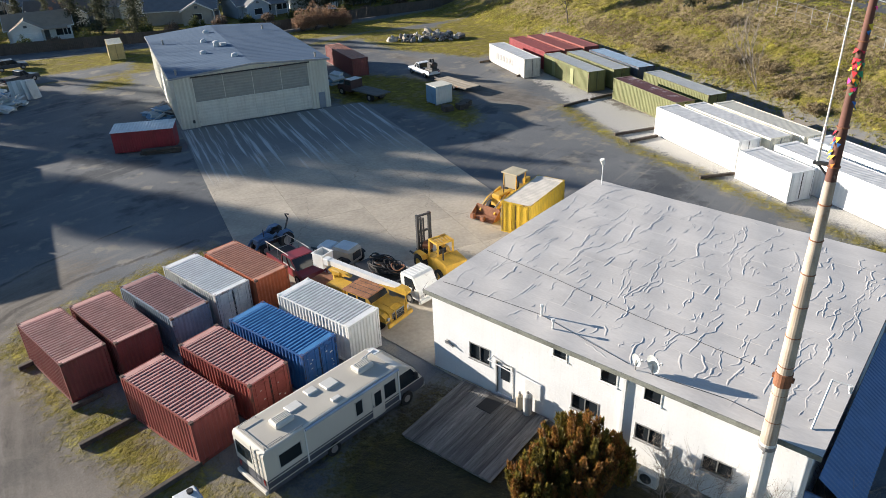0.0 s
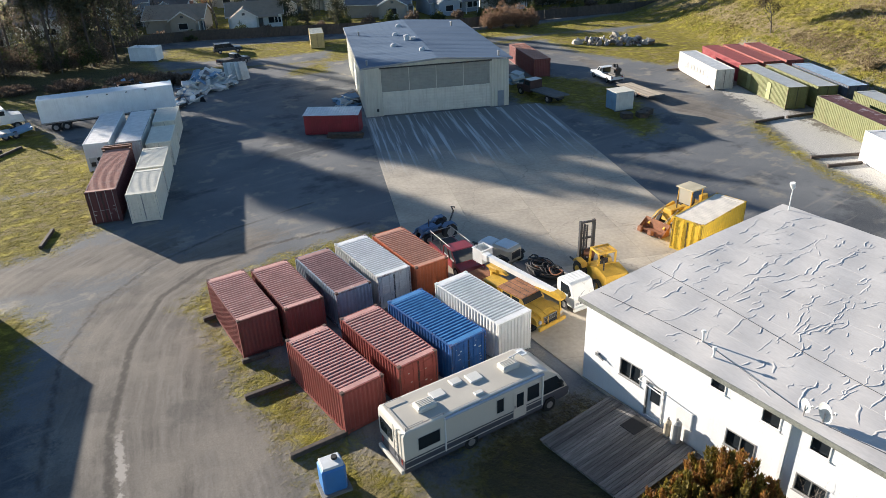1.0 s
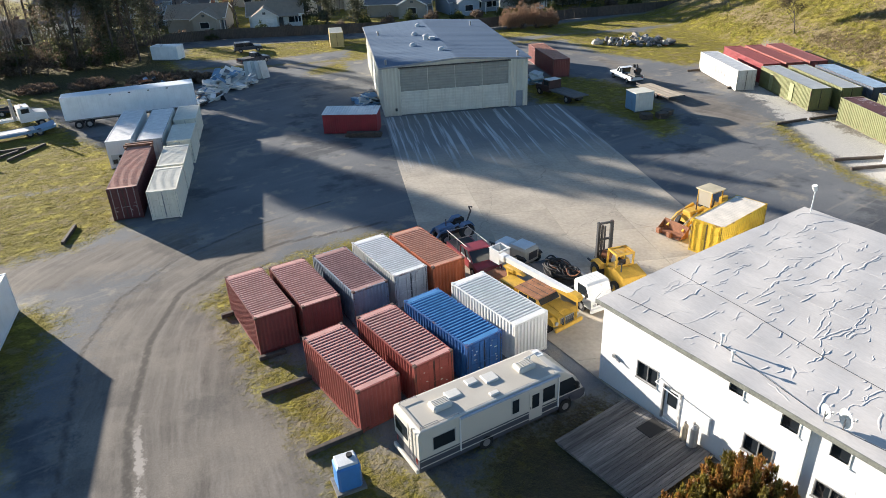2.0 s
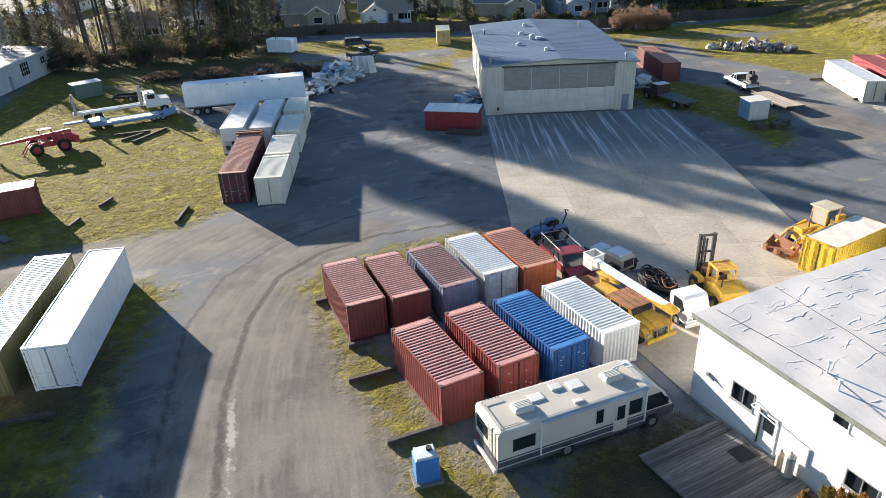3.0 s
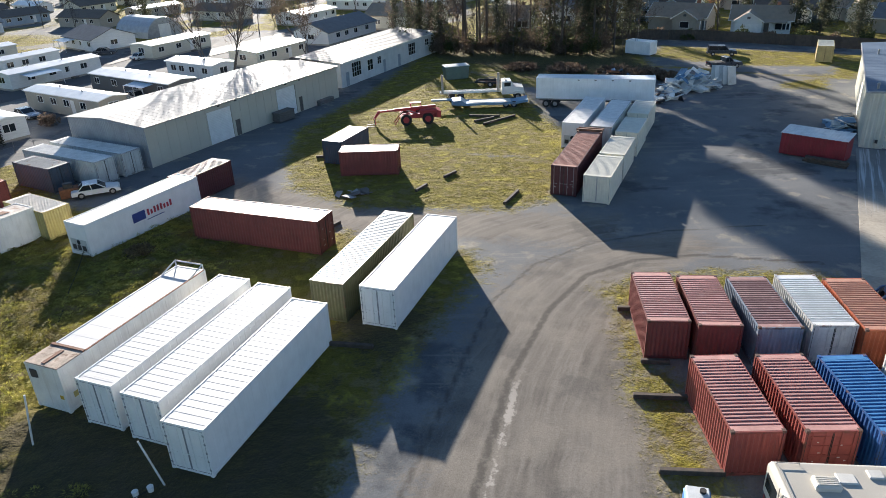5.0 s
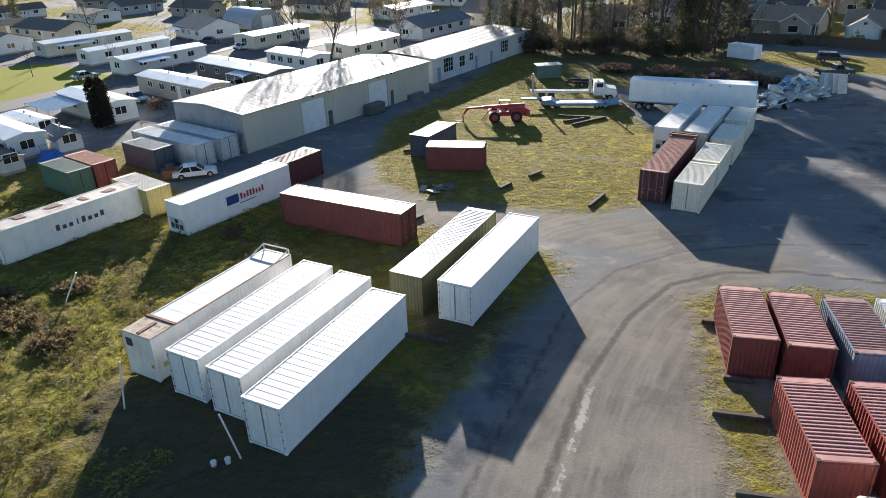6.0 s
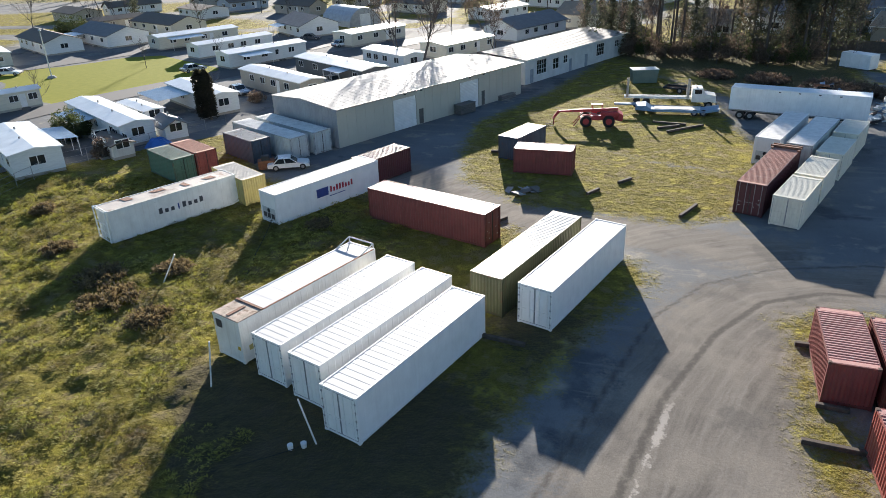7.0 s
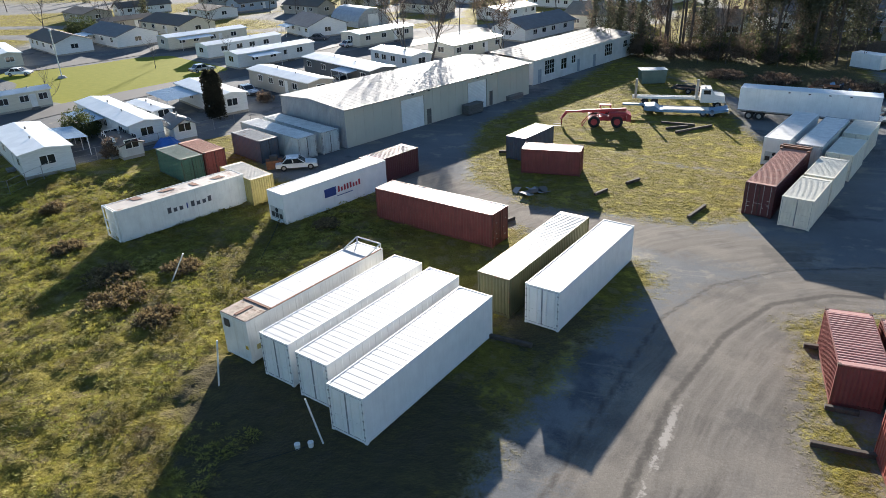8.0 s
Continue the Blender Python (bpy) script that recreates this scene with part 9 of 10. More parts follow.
def house(x, y, yaw, L, W, wall, roof, label, H=2.9, rise=2.1, wing=-0.25, wing_w=5.0, out=2.8, garage=False):
    """A gabled house with a gabled front wing, a porch, a chimney and white barge boards."""
    th = thing("house", x, y, yaw, label, "house", HG)
    a, b = L / 2, W / 2
    part("wall", MB().prism([(-b, 0), (b, 0), (b, H), (0, H + rise), (-b, H)], -a, a, "x"), wall, th)
    ov, zo = 0.5, rise * 0.5 / b
    part("roof", MB().prism([(-b - ov, H - zo + 0.03), (0, H + rise + 0.03), (b + ov, H - zo + 0.03), (b + ov, H - zo + 0.17), (0, H + rise + 0.19), (-b - ov, H - zo + 0.17)], -a - ov, a + ov, "x"), roof, th)
    for s in (-1, 1):
        part("barge_board", MB().prism([(-b - ov, H - zo - 0.08), (0, H + rise - 0.08), (b + ov, H - zo - 0.08), (b + ov, H - zo + 0.19), (0, H + rise + 0.21), (-b - ov, H - zo + 0.19)], s * (a + ov), s * (a + ov + 0.06), "x"), WHITE_TRIM, th)
    part("gutter", MB().box(-a - ov, -b - ov - 0.1, H - zo - 0.02, a + ov, -b - ov - 0.002, H - zo + 0.12), WHITE_TRIM, th)
    c, h = wing * L, wing_w / 2
    wr = rise * 0.72
    part("wing_wall", MB().prism([(c - h, 0), (c + h, 0), (c + h, H), (c, H + wr), (c - h, H)], -b - out, -b + 0.3, "y"), wall, th)
    wz = wr * 0.4 / h
    part("wing_roof", MB().prism([(c - h - 0.4, H - wz + 0.03), (c, H + wr + 0.03), (c + h + 0.4, H - wz + 0.03), (c + h + 0.4, H - wz + 0.16), (c, H + wr + 0.18), (c - h - 0.4, H - wz + 0.16)], -b - out - 0.4, -b + b * 0.55, "y"), roof, th)
    part("barge_board", MB().prism([(c - h - 0.4, H - wz - 0.08), (c, H + wr - 0.08), (c + h + 0.4, H - wz - 0.08), (c + h + 0.4, H - wz + 0.18), (c, H + wr + 0.2), (c - h - 0.4, H - wz + 0.18)], -b - out - 0.46, -b - out - 0.4, "y"), WHITE_TRIM, th)
    if garage:
        part("garage_door", MB().wave((c - h * 0.75, -b - out - 0.03, 0.05), (0, 0, 2.3), (h * 1.5, 0, 0), (0, -1, 0), 0.5, 0.03), WHITE_TRIM, th, "white panelled garage door")
    else:
        window(th, c - 0.9, 1.0, c + 0.9, 2.2, -b - out - 0.02, WHITE_TRIM, "v", depth=0.015)
    part("gable_vent", MB().box(c - 0.3, -b - out - 0.05, H + 0.35, c + 0.3, -b - out - 0.002, H + 0.8), HOME_GREY, th)
    for u in (0.08, 0.30, 0.42):
        if abs(u * L - c) > h + 0.9:
            window(th, u * L - 0.6, 1.0, u * L + 0.6, 2.15, -b - 0.02, WHITE_TRIM, "v", depth=0.015)
    part("door", MB().box(c + h + 0.35, -b - 0.05, 0.1, c + h + 1.25, -b - 0.002, 2.15), HOME_GREY, th, "dark front door")
    part("porch_roof", MB().prism([(-b - out, H - 0.35), (-b, H - 0.05), (-b, H + 0.05), (-b - out, H - 0.24)], c + h + 0.02, min(a, c + h + 4.5), "x"), roof, th)
    for u in (c + h + 1.6, min(a, c + h + 4.5) - 0.15):
        part("porch_post", MB().box(u - 0.07, -b - out + 0.1, 0, u + 0.07, -b - out + 0.24, H - 0.34), WHITE_TRIM, th)
    part("chimney", MB().box(a * 0.45, 0.5, H + rise * 0.5, a * 0.45 + 0.7, 1.2, H + rise + 0.7), mat("chimney_brick", (0.26, 0.13, 0.09), rough=0.9, scale=5), th, "brick chimney")
    part("vent", MB().tube((-a * 0.3, 0.8, H + rise * 0.6), (-a * 0.3, 0.8, H + rise + 0.3), 0.1, n=8), STEEL_BAR, th)
    return th


for x, y, yaw, L, W, wall, roof, kw, label in (
    (50.5, 124.5, -24, 11, 8, WH, SHINGLE_TAN, dict(wing=-0.2, garage=True), "white house with a tan gabled roof behind the fence"),
    (37.0, 133.5, -34, 12, 8, HOME_TAUPE, SHINGLE_TAN, dict(wing=0.22), "taupe house with a tan gabled roof behind the fence"),
    (30.5, 151.0, -20, 11, 9, HOME_BLUE, SHINGLE_GREY, dict(H=5.2, rise=2.4), "blue-grey two-storey house with white trim"),
    (41.0, 154.0, -38, 12, 9, WH, SHINGLE_BROWN, dict(wing=0.2), "white house with a brown gabled roof"),
    (62.0, 140.0, -30, 12, 9, CR, SHINGLE_BROWN, dict(wing=0.25), "cream house with a brown roof behind conifers"),
    (77.5, 116.5, -40, 14, 9, HOME_TAUPE, SHINGLE_GREY, dict(wing=0.25, wing_w=6.0), "taupe house with a wide grey gabled roof"),
    (90.5, 108.5, -14, 12, 9, HOME_BLUE, SHINGLE_GREY, dict(wing=-0.22), "blue-grey house with a dark roof behind the fence"),
    (103.5, 105.0, -30, 10, 8, WH, SHINGLE_GREY, dict(H=4.6, wing=0.2), "tall white house beside the fence"),
    (117.0, 103.0, -22, 13, 9, HOME_TAUPE, SHINGLE_GREY, dict(wing=-0.2), "taupe house with a dark roof behind the fence"),
    (15.0, 150.0, -30, 12, 9, WH, SHINGLE_GREY, dict(wing=0.2), "white house behind the tree belt"),
    (0.5, 142.0, -22, 11, 8, WH, SHINGLE_TAN, dict(wing=-0.2, garage=True), "white house seen through the trees"),
    (90.0, 134.0, -36, 12, 9, WH, SHINGLE_BROWN, dict(wing=0.22), "white house with a brown roof in the distance"),
    (63.0, 164.0, -25, 13, 9, HOME_TAUPE, SHINGLE_GREY, dict(wing=-0.2), "taupe house in the distance"),
    (74.0, 138.0, -20, 11, 8, CR, SHINGLE_TAN, dict(wing=0.2), "cream house with a tan roof in the distance"),
    (126.0, 126.0, -25, 13, 9, CR, SHINGLE_GREY, dict(wing=0.2), "cream house in the distance"),
    (48.0, 176.0, -25, 13, 9, HOME_BLUE, SHINGLE_BROWN, dict(H=5.0, wing=0.2), "blue-grey two-storey house in the distance"),
    (18.0, 178.0, -32, 13, 9, CR, SHINGLE_BROWN, dict(wing=-0.2), "cream house among trees in the distance"),
):
    house(x, y, yaw, L, W, wall, roof, label, **kw)

# wooden back fence in panels
FENCE_WOOD = mat("fence_wood", (0.085, 0.07, 0.058), dark=0.7, light=1.3, rough=0.9, scale=2, spread=0.15)
fl = [(2, 128), (18, 122.5), (35, 116.5), (54, 104), (79, 86.5), (98, 81.5), (118, 74), (140, 62)]
bf = thing("back_fence", 0, 0, 0, "tall dark wooden board fence along the back", "fence")
for (x0, y0), (x1, y1) in zip(fl, fl[1:]):
    L = math.hypot(x1 - x0, y1 - y0)
    n = round(L / 2.6)
    yw = math.degrees(math.atan2(y1 - y0, x1 - x0))
    for k in range(n):
        p = MB().wave((0, 0, 0.05), (L / n - 0.12, 0, 0), (0, 0, 1.95), (0, -1, 0), 0.3, 0.03)
        cx, cy = x0 + (x1 - x0) * k / n, y0 + (y1 - y0) * k / n
        part("fence_panel", p, FENCE_WOOD, bf, m=pose(cx, cy, 0, 0, 0, yw))
        part("post", MB().box(-0.11, -0.05, 0, -0.01, 0.05, 2.1), FENCE_WOOD, bf, m=pose(cx, cy, 0, 0, 0, yw))

# chain-link fences: posts, rails and wires
def wire_fence(name, pts, h, gap, label, zf=None, arm=False):
    th = thing(name, 0, 0, 0, label, "fence")
    zf = zf or (lambda x, y: 0.0)
    wires = MB()
    prev = None
    for (x0, y0), (x1, y1) in zip(pts, pts[1:]):
        n = max(1, round(math.hypot(x1 - x0, y1 - y0) / gap))
        for k in range(n + 1):
            x, y = x0 + (x1 - x0) * k / n, y0 + (y1 - y0) * k / n
            z = zf(x, y)
            m = MB().tube((x, y, z - 0.2), (x, y, z + h), 0.04, n=6)
            if arm:
                m.tube((x, y, z + h), (x + 0.3, y - 0.2, z + h + 0.3), 0.03, n=5)
            part("post", m, STEEL_BAR, th)
            if prev is not None:
                for f in (0.1, 0.55, 1.0):
                    wires.tube((prev[0], prev[1], prev[2] + h * f), (x, y, z + h * f), 0.012 if f < 1 else 0.02, n=4, cap=False)
            prev = (x, y, z)
    part("rail", wires, STEEL_BAR, th)


wire_fence("chain_fence", [(-80, 22), (-74.6, 27.1), (-75.3, 36.8), (-71.2, 43.5), (-68.6, 50.3), (-66.0, 56.0), (-60.5, 55.5)], 1.5, 2.7, "grey chain-link fence behind the mobile homes")
hz = lambda x, y: float(height(np.array([x]), np.array([y]))[0])
wire_fence("road_fence", [(66, -30), (79.9, -12.4), (86.8, -3.6), (90.8, 2.1), (95.5, 9.5), (104, 24), (112, 40)], 2.0, 3.1, "pale roadside fence with angled post tops", hz, True)

# road on top of the bank, park lanes
def strip(name, pts, w, material, label, category, zf, dz=0.02):
    m = MB()
    out = []
    for k, (x, y) in enumerate(pts):
        a = Vector(pts[max(0, k - 1)])
        b = Vector(pts[min(len(pts) - 1, k + 1)])
        d = (b - a).normalized()
        n = Vector((-d.y, d.x))
        for s in (-1, 1):
            p = Vector((x, y)) + n * s * w / 2
            out.append((p.x, p.y, zf(p.x, p.y) + dz))
    m.v = out
    m.f = [(2 * k, 2 * k + 1, 2 * k + 3, 2 * k + 2) for k in range(len(pts) - 1)]
    return solo(name, m, material, label, category, kind="structure")


TAR = mat("road_tar", (0.075, 0.075, 0.077), dark=0.85, rough=0.85, scale=0.5)
ROAD = [(60 + 8.5 * k, -35 + 5.3 * k) for k in range(22)]
strip("road", ROAD, 9.5, TAR, "grey tarmac road on top of the bank", "road", lambda x, y: hz(x, y), 0.06)
strip("road_line", ROAD, 0.3, mat("line_paint", (0.7, 0.7, 0.65)), "pale painted road line", "road line", lambda x, y: hz(x, y), 0.09)
strip("park_lane", [(-105, 40), (-100, 58), (-92, 76), (-84, 92), (-74, 108), (-62, 128), (-50, 150)], 7.0, TAR, "grey tarmac lane through the park", "road", lambda x, y: 0.0, 0.05)
strip("park_lane", [(-150, 78), (-132, 90), (-122, 108), (-100, 124), (-80, 118)], 7.0, TAR, "grey tarmac lane beside the lawn", "road", lambda x, y: 0.0, 0.05)

lampm = thing("park_lamp", -118.7, 81.3, 0, "tall grey lamp post on the lawn", "lamp post")
part("pole", MB().tube((0, 0, 0.4), (0, 0, 8.5), 0.11, 0.08, n=8), PALEGREY, lampm)
part("lamp_head", MB().tube((0, 0, 8.5), (0, 0, 8.8), 0.3, 0.15, n=10), PALEGREY, lampm)
part("base", MB().tube((0, 0, 0), (0, 0, 0.4), 0.9, 0.5, n=10), CONCRETE, lampm)
for x, y, yw, m, lab in ((-129.9, 82.5, 20, CAR_WHITE, "white people carrier parked beside the lawn"), (-94.0, 90.0, 60, CAR_SILVER, "silver car parked in the park"), (-74.5, 73.6, -30, CAR_SILVER, "blue-grey car under a carport"),
                         (-76.5, 119.8, 60, CAR_WHITE, "white saloon car parked in the park"), (-88.0, 128.0, 10, CAR_DARK, "dark car parked beside a bungalow"), (-62.0, 82.4, -33, CAR_SILVER, "silver car beside the grey home"), (-82.0, 59.8, 60, CAR_DARK, "dark car under the blue carport")):
    car("sedan", x, y, yw, m, lab, "car", group="cars in the park")

# ---- trees and plants ----
BARK = mat("bark", (0.085, 0.07, 0.06), dark=0.6, light=1.4, rough=0.9, scale=3, bump=0.02)
BARK_PALE = mat("bark_pale", (0.30, 0.25, 0.20), dark=0.7, light=1.3, rough=0.9, scale=3)


def leaf_mat(name, a, b, c, through_light=0.4):
    m = bpy.data.materials.new(name)
    m.use_nodes = True
    N, L = m.node_tree.nodes, m.node_tree.links
    g = N.new("ShaderNodeNewGeometry")
    r = N.new("ShaderNodeValToRGB")
    e = r.color_ramp.elements
    e.new(0.5)
    for k, col in enumerate((a, b, c)):
        e[k].position, e[k].color = k / 2, (*col, 1)
    L.new(g.outputs["Random Per Island"], r.inputs[0])
    bs = N["Principled BSDF"]
    L.new(r.outputs[0], bs.inputs["Base Color"])
    bs.inputs["Roughness"].default_value = 0.75
    tr = N.new("ShaderNodeBsdfTranslucent")
    L.new(r.outputs[0], tr.inputs[0])
    mx = N.new("ShaderNodeMixShader")
    mx.inputs[0].default_value = through_light
    L.new(bs.outputs[0], mx.inputs[1])
    L.new(tr.outputs[0], mx.inputs[2])
    L.new(mx.outputs[0], N["Material Output"].inputs["Surface"])
    return m


NEEDLE = leaf_mat("needles", (0.05, 0.056, 0.034), (0.085, 0.092, 0.055), (0.13, 0.125, 0.075))
BRONZE = leaf_mat("bronze_foliage", (0.12, 0.05, 0.016), (0.25, 0.115, 0.03), (0.38, 0.20, 0.055))
EVERGREEN = leaf_mat("evergreen_leaves", (0.03, 0.045, 0.015), (0.06, 0.075, 0.022), (0.11, 0.12, 0.035))
DRYLEAF = leaf_mat("dry_leaves", (0.12, 0.055, 0.03), (0.20, 0.09, 0.045), (0.28, 0.15, 0.07))
TWIG = leaf_mat("twigs", (0.10, 0.07, 0.05), (0.17, 0.12, 0.085), (0.24, 0.18, 0.13))
DARKWEED = leaf_mat("dark_weeds", (0.09, 0.065, 0.038), (0.17, 0.125, 0.065), (0.27, 0.21, 0.10))
GRASSLEAF = leaf_mat("grass_blades", (0.12, 0.13, 0.022), (0.27, 0.255, 0.042), (0.42, 0.345, 0.075), 0.55)
STRAW = leaf_mat("straw_blades", (0.12, 0.085, 0.045), (0.26, 0.20, 0.11), (0.42, 0.34, 0.20))


def tuft(mb, c, n, size, rng, up=0.3):
    """A clump of small leaf triangles round c."""
    for _ in range(n):
        d = Vector((rng.gauss(0, 1), rng.gauss(0, 1), rng.gauss(up, 0.8))).normalized()
        p = c + d * size * rng.uniform(0.2, 0.9)
        s = size * rng.uniform(0.35, 0.7)
        t = d.orthogonal().normalized()
        t.rotate(Matrix.Rotation(rng.uniform(0, 6.28), 3, d))
        mb.tri(p - t * s * 0.45, p + t * s * 0.45, p + d * s)


def limbs(mb, base, way, length, radius, depth, rng, tips, spread=0.6, up=0.15):
    """A branching limb; tips collects the twig ends."""
    p, d = Vector(base), Vector(way).normalized()
    n = 3
    for k in range(n):
        q = p + d * length / n
        mb.tube(p, q, radius * (1 - 0.25 * k), radius * (1 - 0.25 * (k + 1)), n=5 if depth > 1 else 3, cap=False)
        p = q
        d = (d + Vector((rng.gauss(0, 0.12), rng.gauss(0, 0.12), rng.gauss(up * 0.3, 0.08)))).normalized()
        if depth > 0:
            for _ in range(2 if k else 1):
                e = (d + Vector((rng.gauss(0, spread), rng.gauss(0, spread), rng.gauss(up, 0.3)))).normalized()
                limbs(mb, p, e, length * rng.uniform(0.5, 0.72), radius * 0.5, depth - 1, rng, tips, spread, up)
    tips.append(p)


def conifer(x, y, h, seed, label="tall dark conifer with sparse boughs", sparse=0.8, group="tree belt", bare=0.25, leaf=NEEDLE, broad=False):
    rng = random.Random(seed)
    th = thing("conifer", x, y, 0, label, "tree", group)
    tr = MB()
    tr.tube((0, 0, 0), (0.1, 0.05, h * 0.5), 0.0095 * h, 0.0065 * h, n=8).tube((0.1, 0.05, h * 0.5), (0, 0.1, h), 0.0065 * h, 0.02, n=6)
    cr = MB()
    n = int(h * 6 * sparse)
    for k in range(n):
        t = bare + (1 - bare) * (k / n) ** 0.9
        z = h * t
        L = ((0.15 * h * (1 - t ** 4) if broad else 0.22 * h * (1 - t)) + 0.4) * rng.uniform(0.5, 1.1)
        a = rng.uniform(0, 6.28)
        end = Vector((math.cos(a) * L, math.sin(a) * L, z - 0.18 * L + rng.uniform(-0.2, 0.4)))
        tr.tube((0, 0, z), end, 0.035, 0.012, n=3, cap=False)
        m = max(2, int(L * 2.2))
        for j in range(m):
            f = (j + 0.8) / m
            tuft(cr, Vector((0, 0, z)).lerp(end, f) + Vector((0, 0, rng.uniform(-0.15, 0.1))), 9, 0.45 + 0.25 * rng.random(), rng, -0.2)
    part("trunk", tr, BARK, th)
    part("crown", cr, leaf, th)
    return th


def bare_tree(x, y, h, seed, label="bare winter tree with fine branches", leaves=None, bark=None, group="", spread=0.55, depth=3, leafn=3, z=0.0, stems=1, name="tree", girth=0.016):
    rng = random.Random(seed)
    th = thing(name, x, y, 0, label, "tree", group, z)
    m, tips = MB(), []
    for s in range(stems):
        w = Vector((rng.gauss(0, 0.08 if stems == 1 else 0.35), rng.gauss(0, 0.08 if stems == 1 else 0.35), 1))
        limbs(m, (rng.gauss(0, 0.1 * (stems - 1)), rng.gauss(0, 0.1 * (stems - 1)), -0.1), w, h * 0.62, h * girth / (1 + 0.25 * (stems - 1)), depth, rng, tips, spread, 0.35)
    part("trunk", m, bark or BARK, th)
    if leaves:
        c = MB()
        for p in tips:
            tuft(c, p, leafn, 0.35, rng)
        part("crown", c, leaves, th)
    return th


def shrub(x, y, r, h, seed, leaf, label, n=150, name="shrub", tufts=10, size=0.22, z=0.0, group=""):
    """A rounded shrub of many upright sprays with an uneven outline."""
    rng = random.Random(seed)
    th = thing(name, x, y, 0, label, "shrub", group, z)
    st, c = MB(), MB()
    for k in range(n):
        a, q = rng.uniform(0, 6.28), math.sqrt(rng.random())
        hh = h * (1 - 0.55 * q * q) * rng.uniform(0.55, 1.08)
        top = Vector((r * q * math.cos(a), r * q * math.sin(a), hh))
        if k % 4 == 0:
            st.tube((top.x * 0.2, top.y * 0.2, 0), top, 0.03, 0.008, n=3, cap=False)
        for j in range(3):
            tuft(c, Vector((top.x * (0.75 + 0.12 * j), top.y * (0.75 + 0.12 * j), hh * (0.45 + 0.27 * j))), tufts, size * (1.3 - 0.2 * j), rng, 0.6)
    part("stem", st, BARK, th)
    part("foliage", c, leaf, th)
    return th



def plume_shrub(x, y, r, h, seed, label, n=60):
    """An upright conifer shrub: many dense narrow plumes that taper to pointed tips."""
    rng = random.Random(seed)
    th = thing("shrub", x, y, 0, label, "shrub")
    st, brown, green = MB(), MB(), MB()
    for k in range(n):
        a, q = rng.uniform(0, 6.28), math.sqrt(rng.random())
        hh = h * (1 - 0.42 * q ** 1.6) * rng.uniform(0.72, 1.06)
        foot = Vector((r * q * 0.62 * math.cos(a), r * q * 0.62 * math.sin(a), 0.05))
        top = Vector((r * q * math.cos(a), r * q * math.sin(a), hh))
        st.tube(foot, foot.lerp(top, 0.8), 0.035, 0.01, n=4, cap=False)
        fat = rng.uniform(0.26, 0.42)
        tone = brown if rng.random() < 0.62 else green
        m = int(hh * 125)
        for j in range(m):
            t = 0.12 + 0.88 * (j / m)
            wide = fat * min(1.0, 2.4 * t) * (1 - t) ** 0.55 + 0.03
            b = rng.uniform(0, 6.28)
            d = Vector((math.cos(b), math.sin(b), 0))
            p = foot.lerp(top, t) + d * wide * rng.uniform(0.5, 1.0)
            s = rng.uniform(0.09, 0.17)
            side = Vector((-d.y, d.x, 0)) * s * 0.38
            tip = p + d * s * 0.45 + Vector((rng.gauss(0, 0.03), rng.gauss(0, 0.03), s * 1.15))
            (tone if rng.random() < 0.85 else green).tri(p - side, p + side, tip)
    part("stem", st, BARK, th)
    part("brown_foliage", brown, BRONZE, th, "bronze-brown winter foliage")
    part("green_foliage", green, ARBOR_GREEN, th, "olive-green foliage")
    return th


ARBOR_GREEN = leaf_mat("arbor_green", (0.07, 0.062, 0.014), (0.15, 0.12, 0.022), (0.26, 0.20, 0.04))
plume_shrub(9.3, -14.8, 2.1, 3.75, 1, "tall bronze-brown conifer shrub beside the deck", 95)
plume_shrub(7.5, -13.9, 1.5, 2.9, 2, "low bronze conifer shrub beside the deck", 48)
plume_shrub(10.3, -16.2, 0.9, 2.9, 3, "olive-brown conifer shrub by the wall", 20)
for x, y, s in ((10.6, -18.6, 4), (10.8, -20.2, 5), (11.5, -23.2, 6), (13.4, -24.4, 7)):
    bare_tree(x, y, 3.4, s, "bare pale twiggy shrub below the wall", bark=BARK_PALE, spread=0.9, depth=3, stems=4, z=-0.8, name="bare_shrub")

# the belt of trees at the back
rng = random.Random(8)
belt = [(-19, 119), (-15, 114), (-11.5, 120), (-8, 114.5), (-4, 118), (-1, 112.5), (2.5, 117), (5.5, 111), (8.5, 116), (11.5, 108.5), (14, 114), (17, 107), (-22, 126), (-6, 126), (6, 125), (15, 122), (21, 113.5), (-13, 131), (1, 131), (-17, 122), (-9.5, 117), (-2.5, 121), (4, 121), (10, 120), (13, 112), (18.5, 117), (24, 119), (-24, 119), (-20, 132), (9, 129)]
for k, (x, y) in enumerate(belt):
    if k % 3 == 2:
        bare_tree(x, y, rng.uniform(14, 19) if x > 4 else rng.uniform(10, 13), 40 + k, "tall bare tree in the belt", group="tree belt", depth=4, spread=0.45, leaves=TWIG, leafn=2, girth=0.012)
    elif x in (-8, 2.5, 1):
        conifer(x, y, rng.uniform(24, 27), 60 + k, "tall bare-trunked pine with a high crown", sparse=1.0, bare=0.60, broad=True)
    else:
        conifer(x, y, rng.uniform(17, 23) if x > 4 else rng.uniform(9.5, 12.5), 60 + k, sparse=rng.uniform(0.8, 1.3), bare=rng.uniform(0.06, 0.2))
for k, (x, y, h) in enumerate(((7.5, 108, 26), (10.5, 111, 27), (13, 106.5, 24), (16, 110.5, 25))):
    conifer(x, y, h, 140 + k, "tall pine with a broad ragged crown", 1.2, "tree belt", 0.4, broad=True)
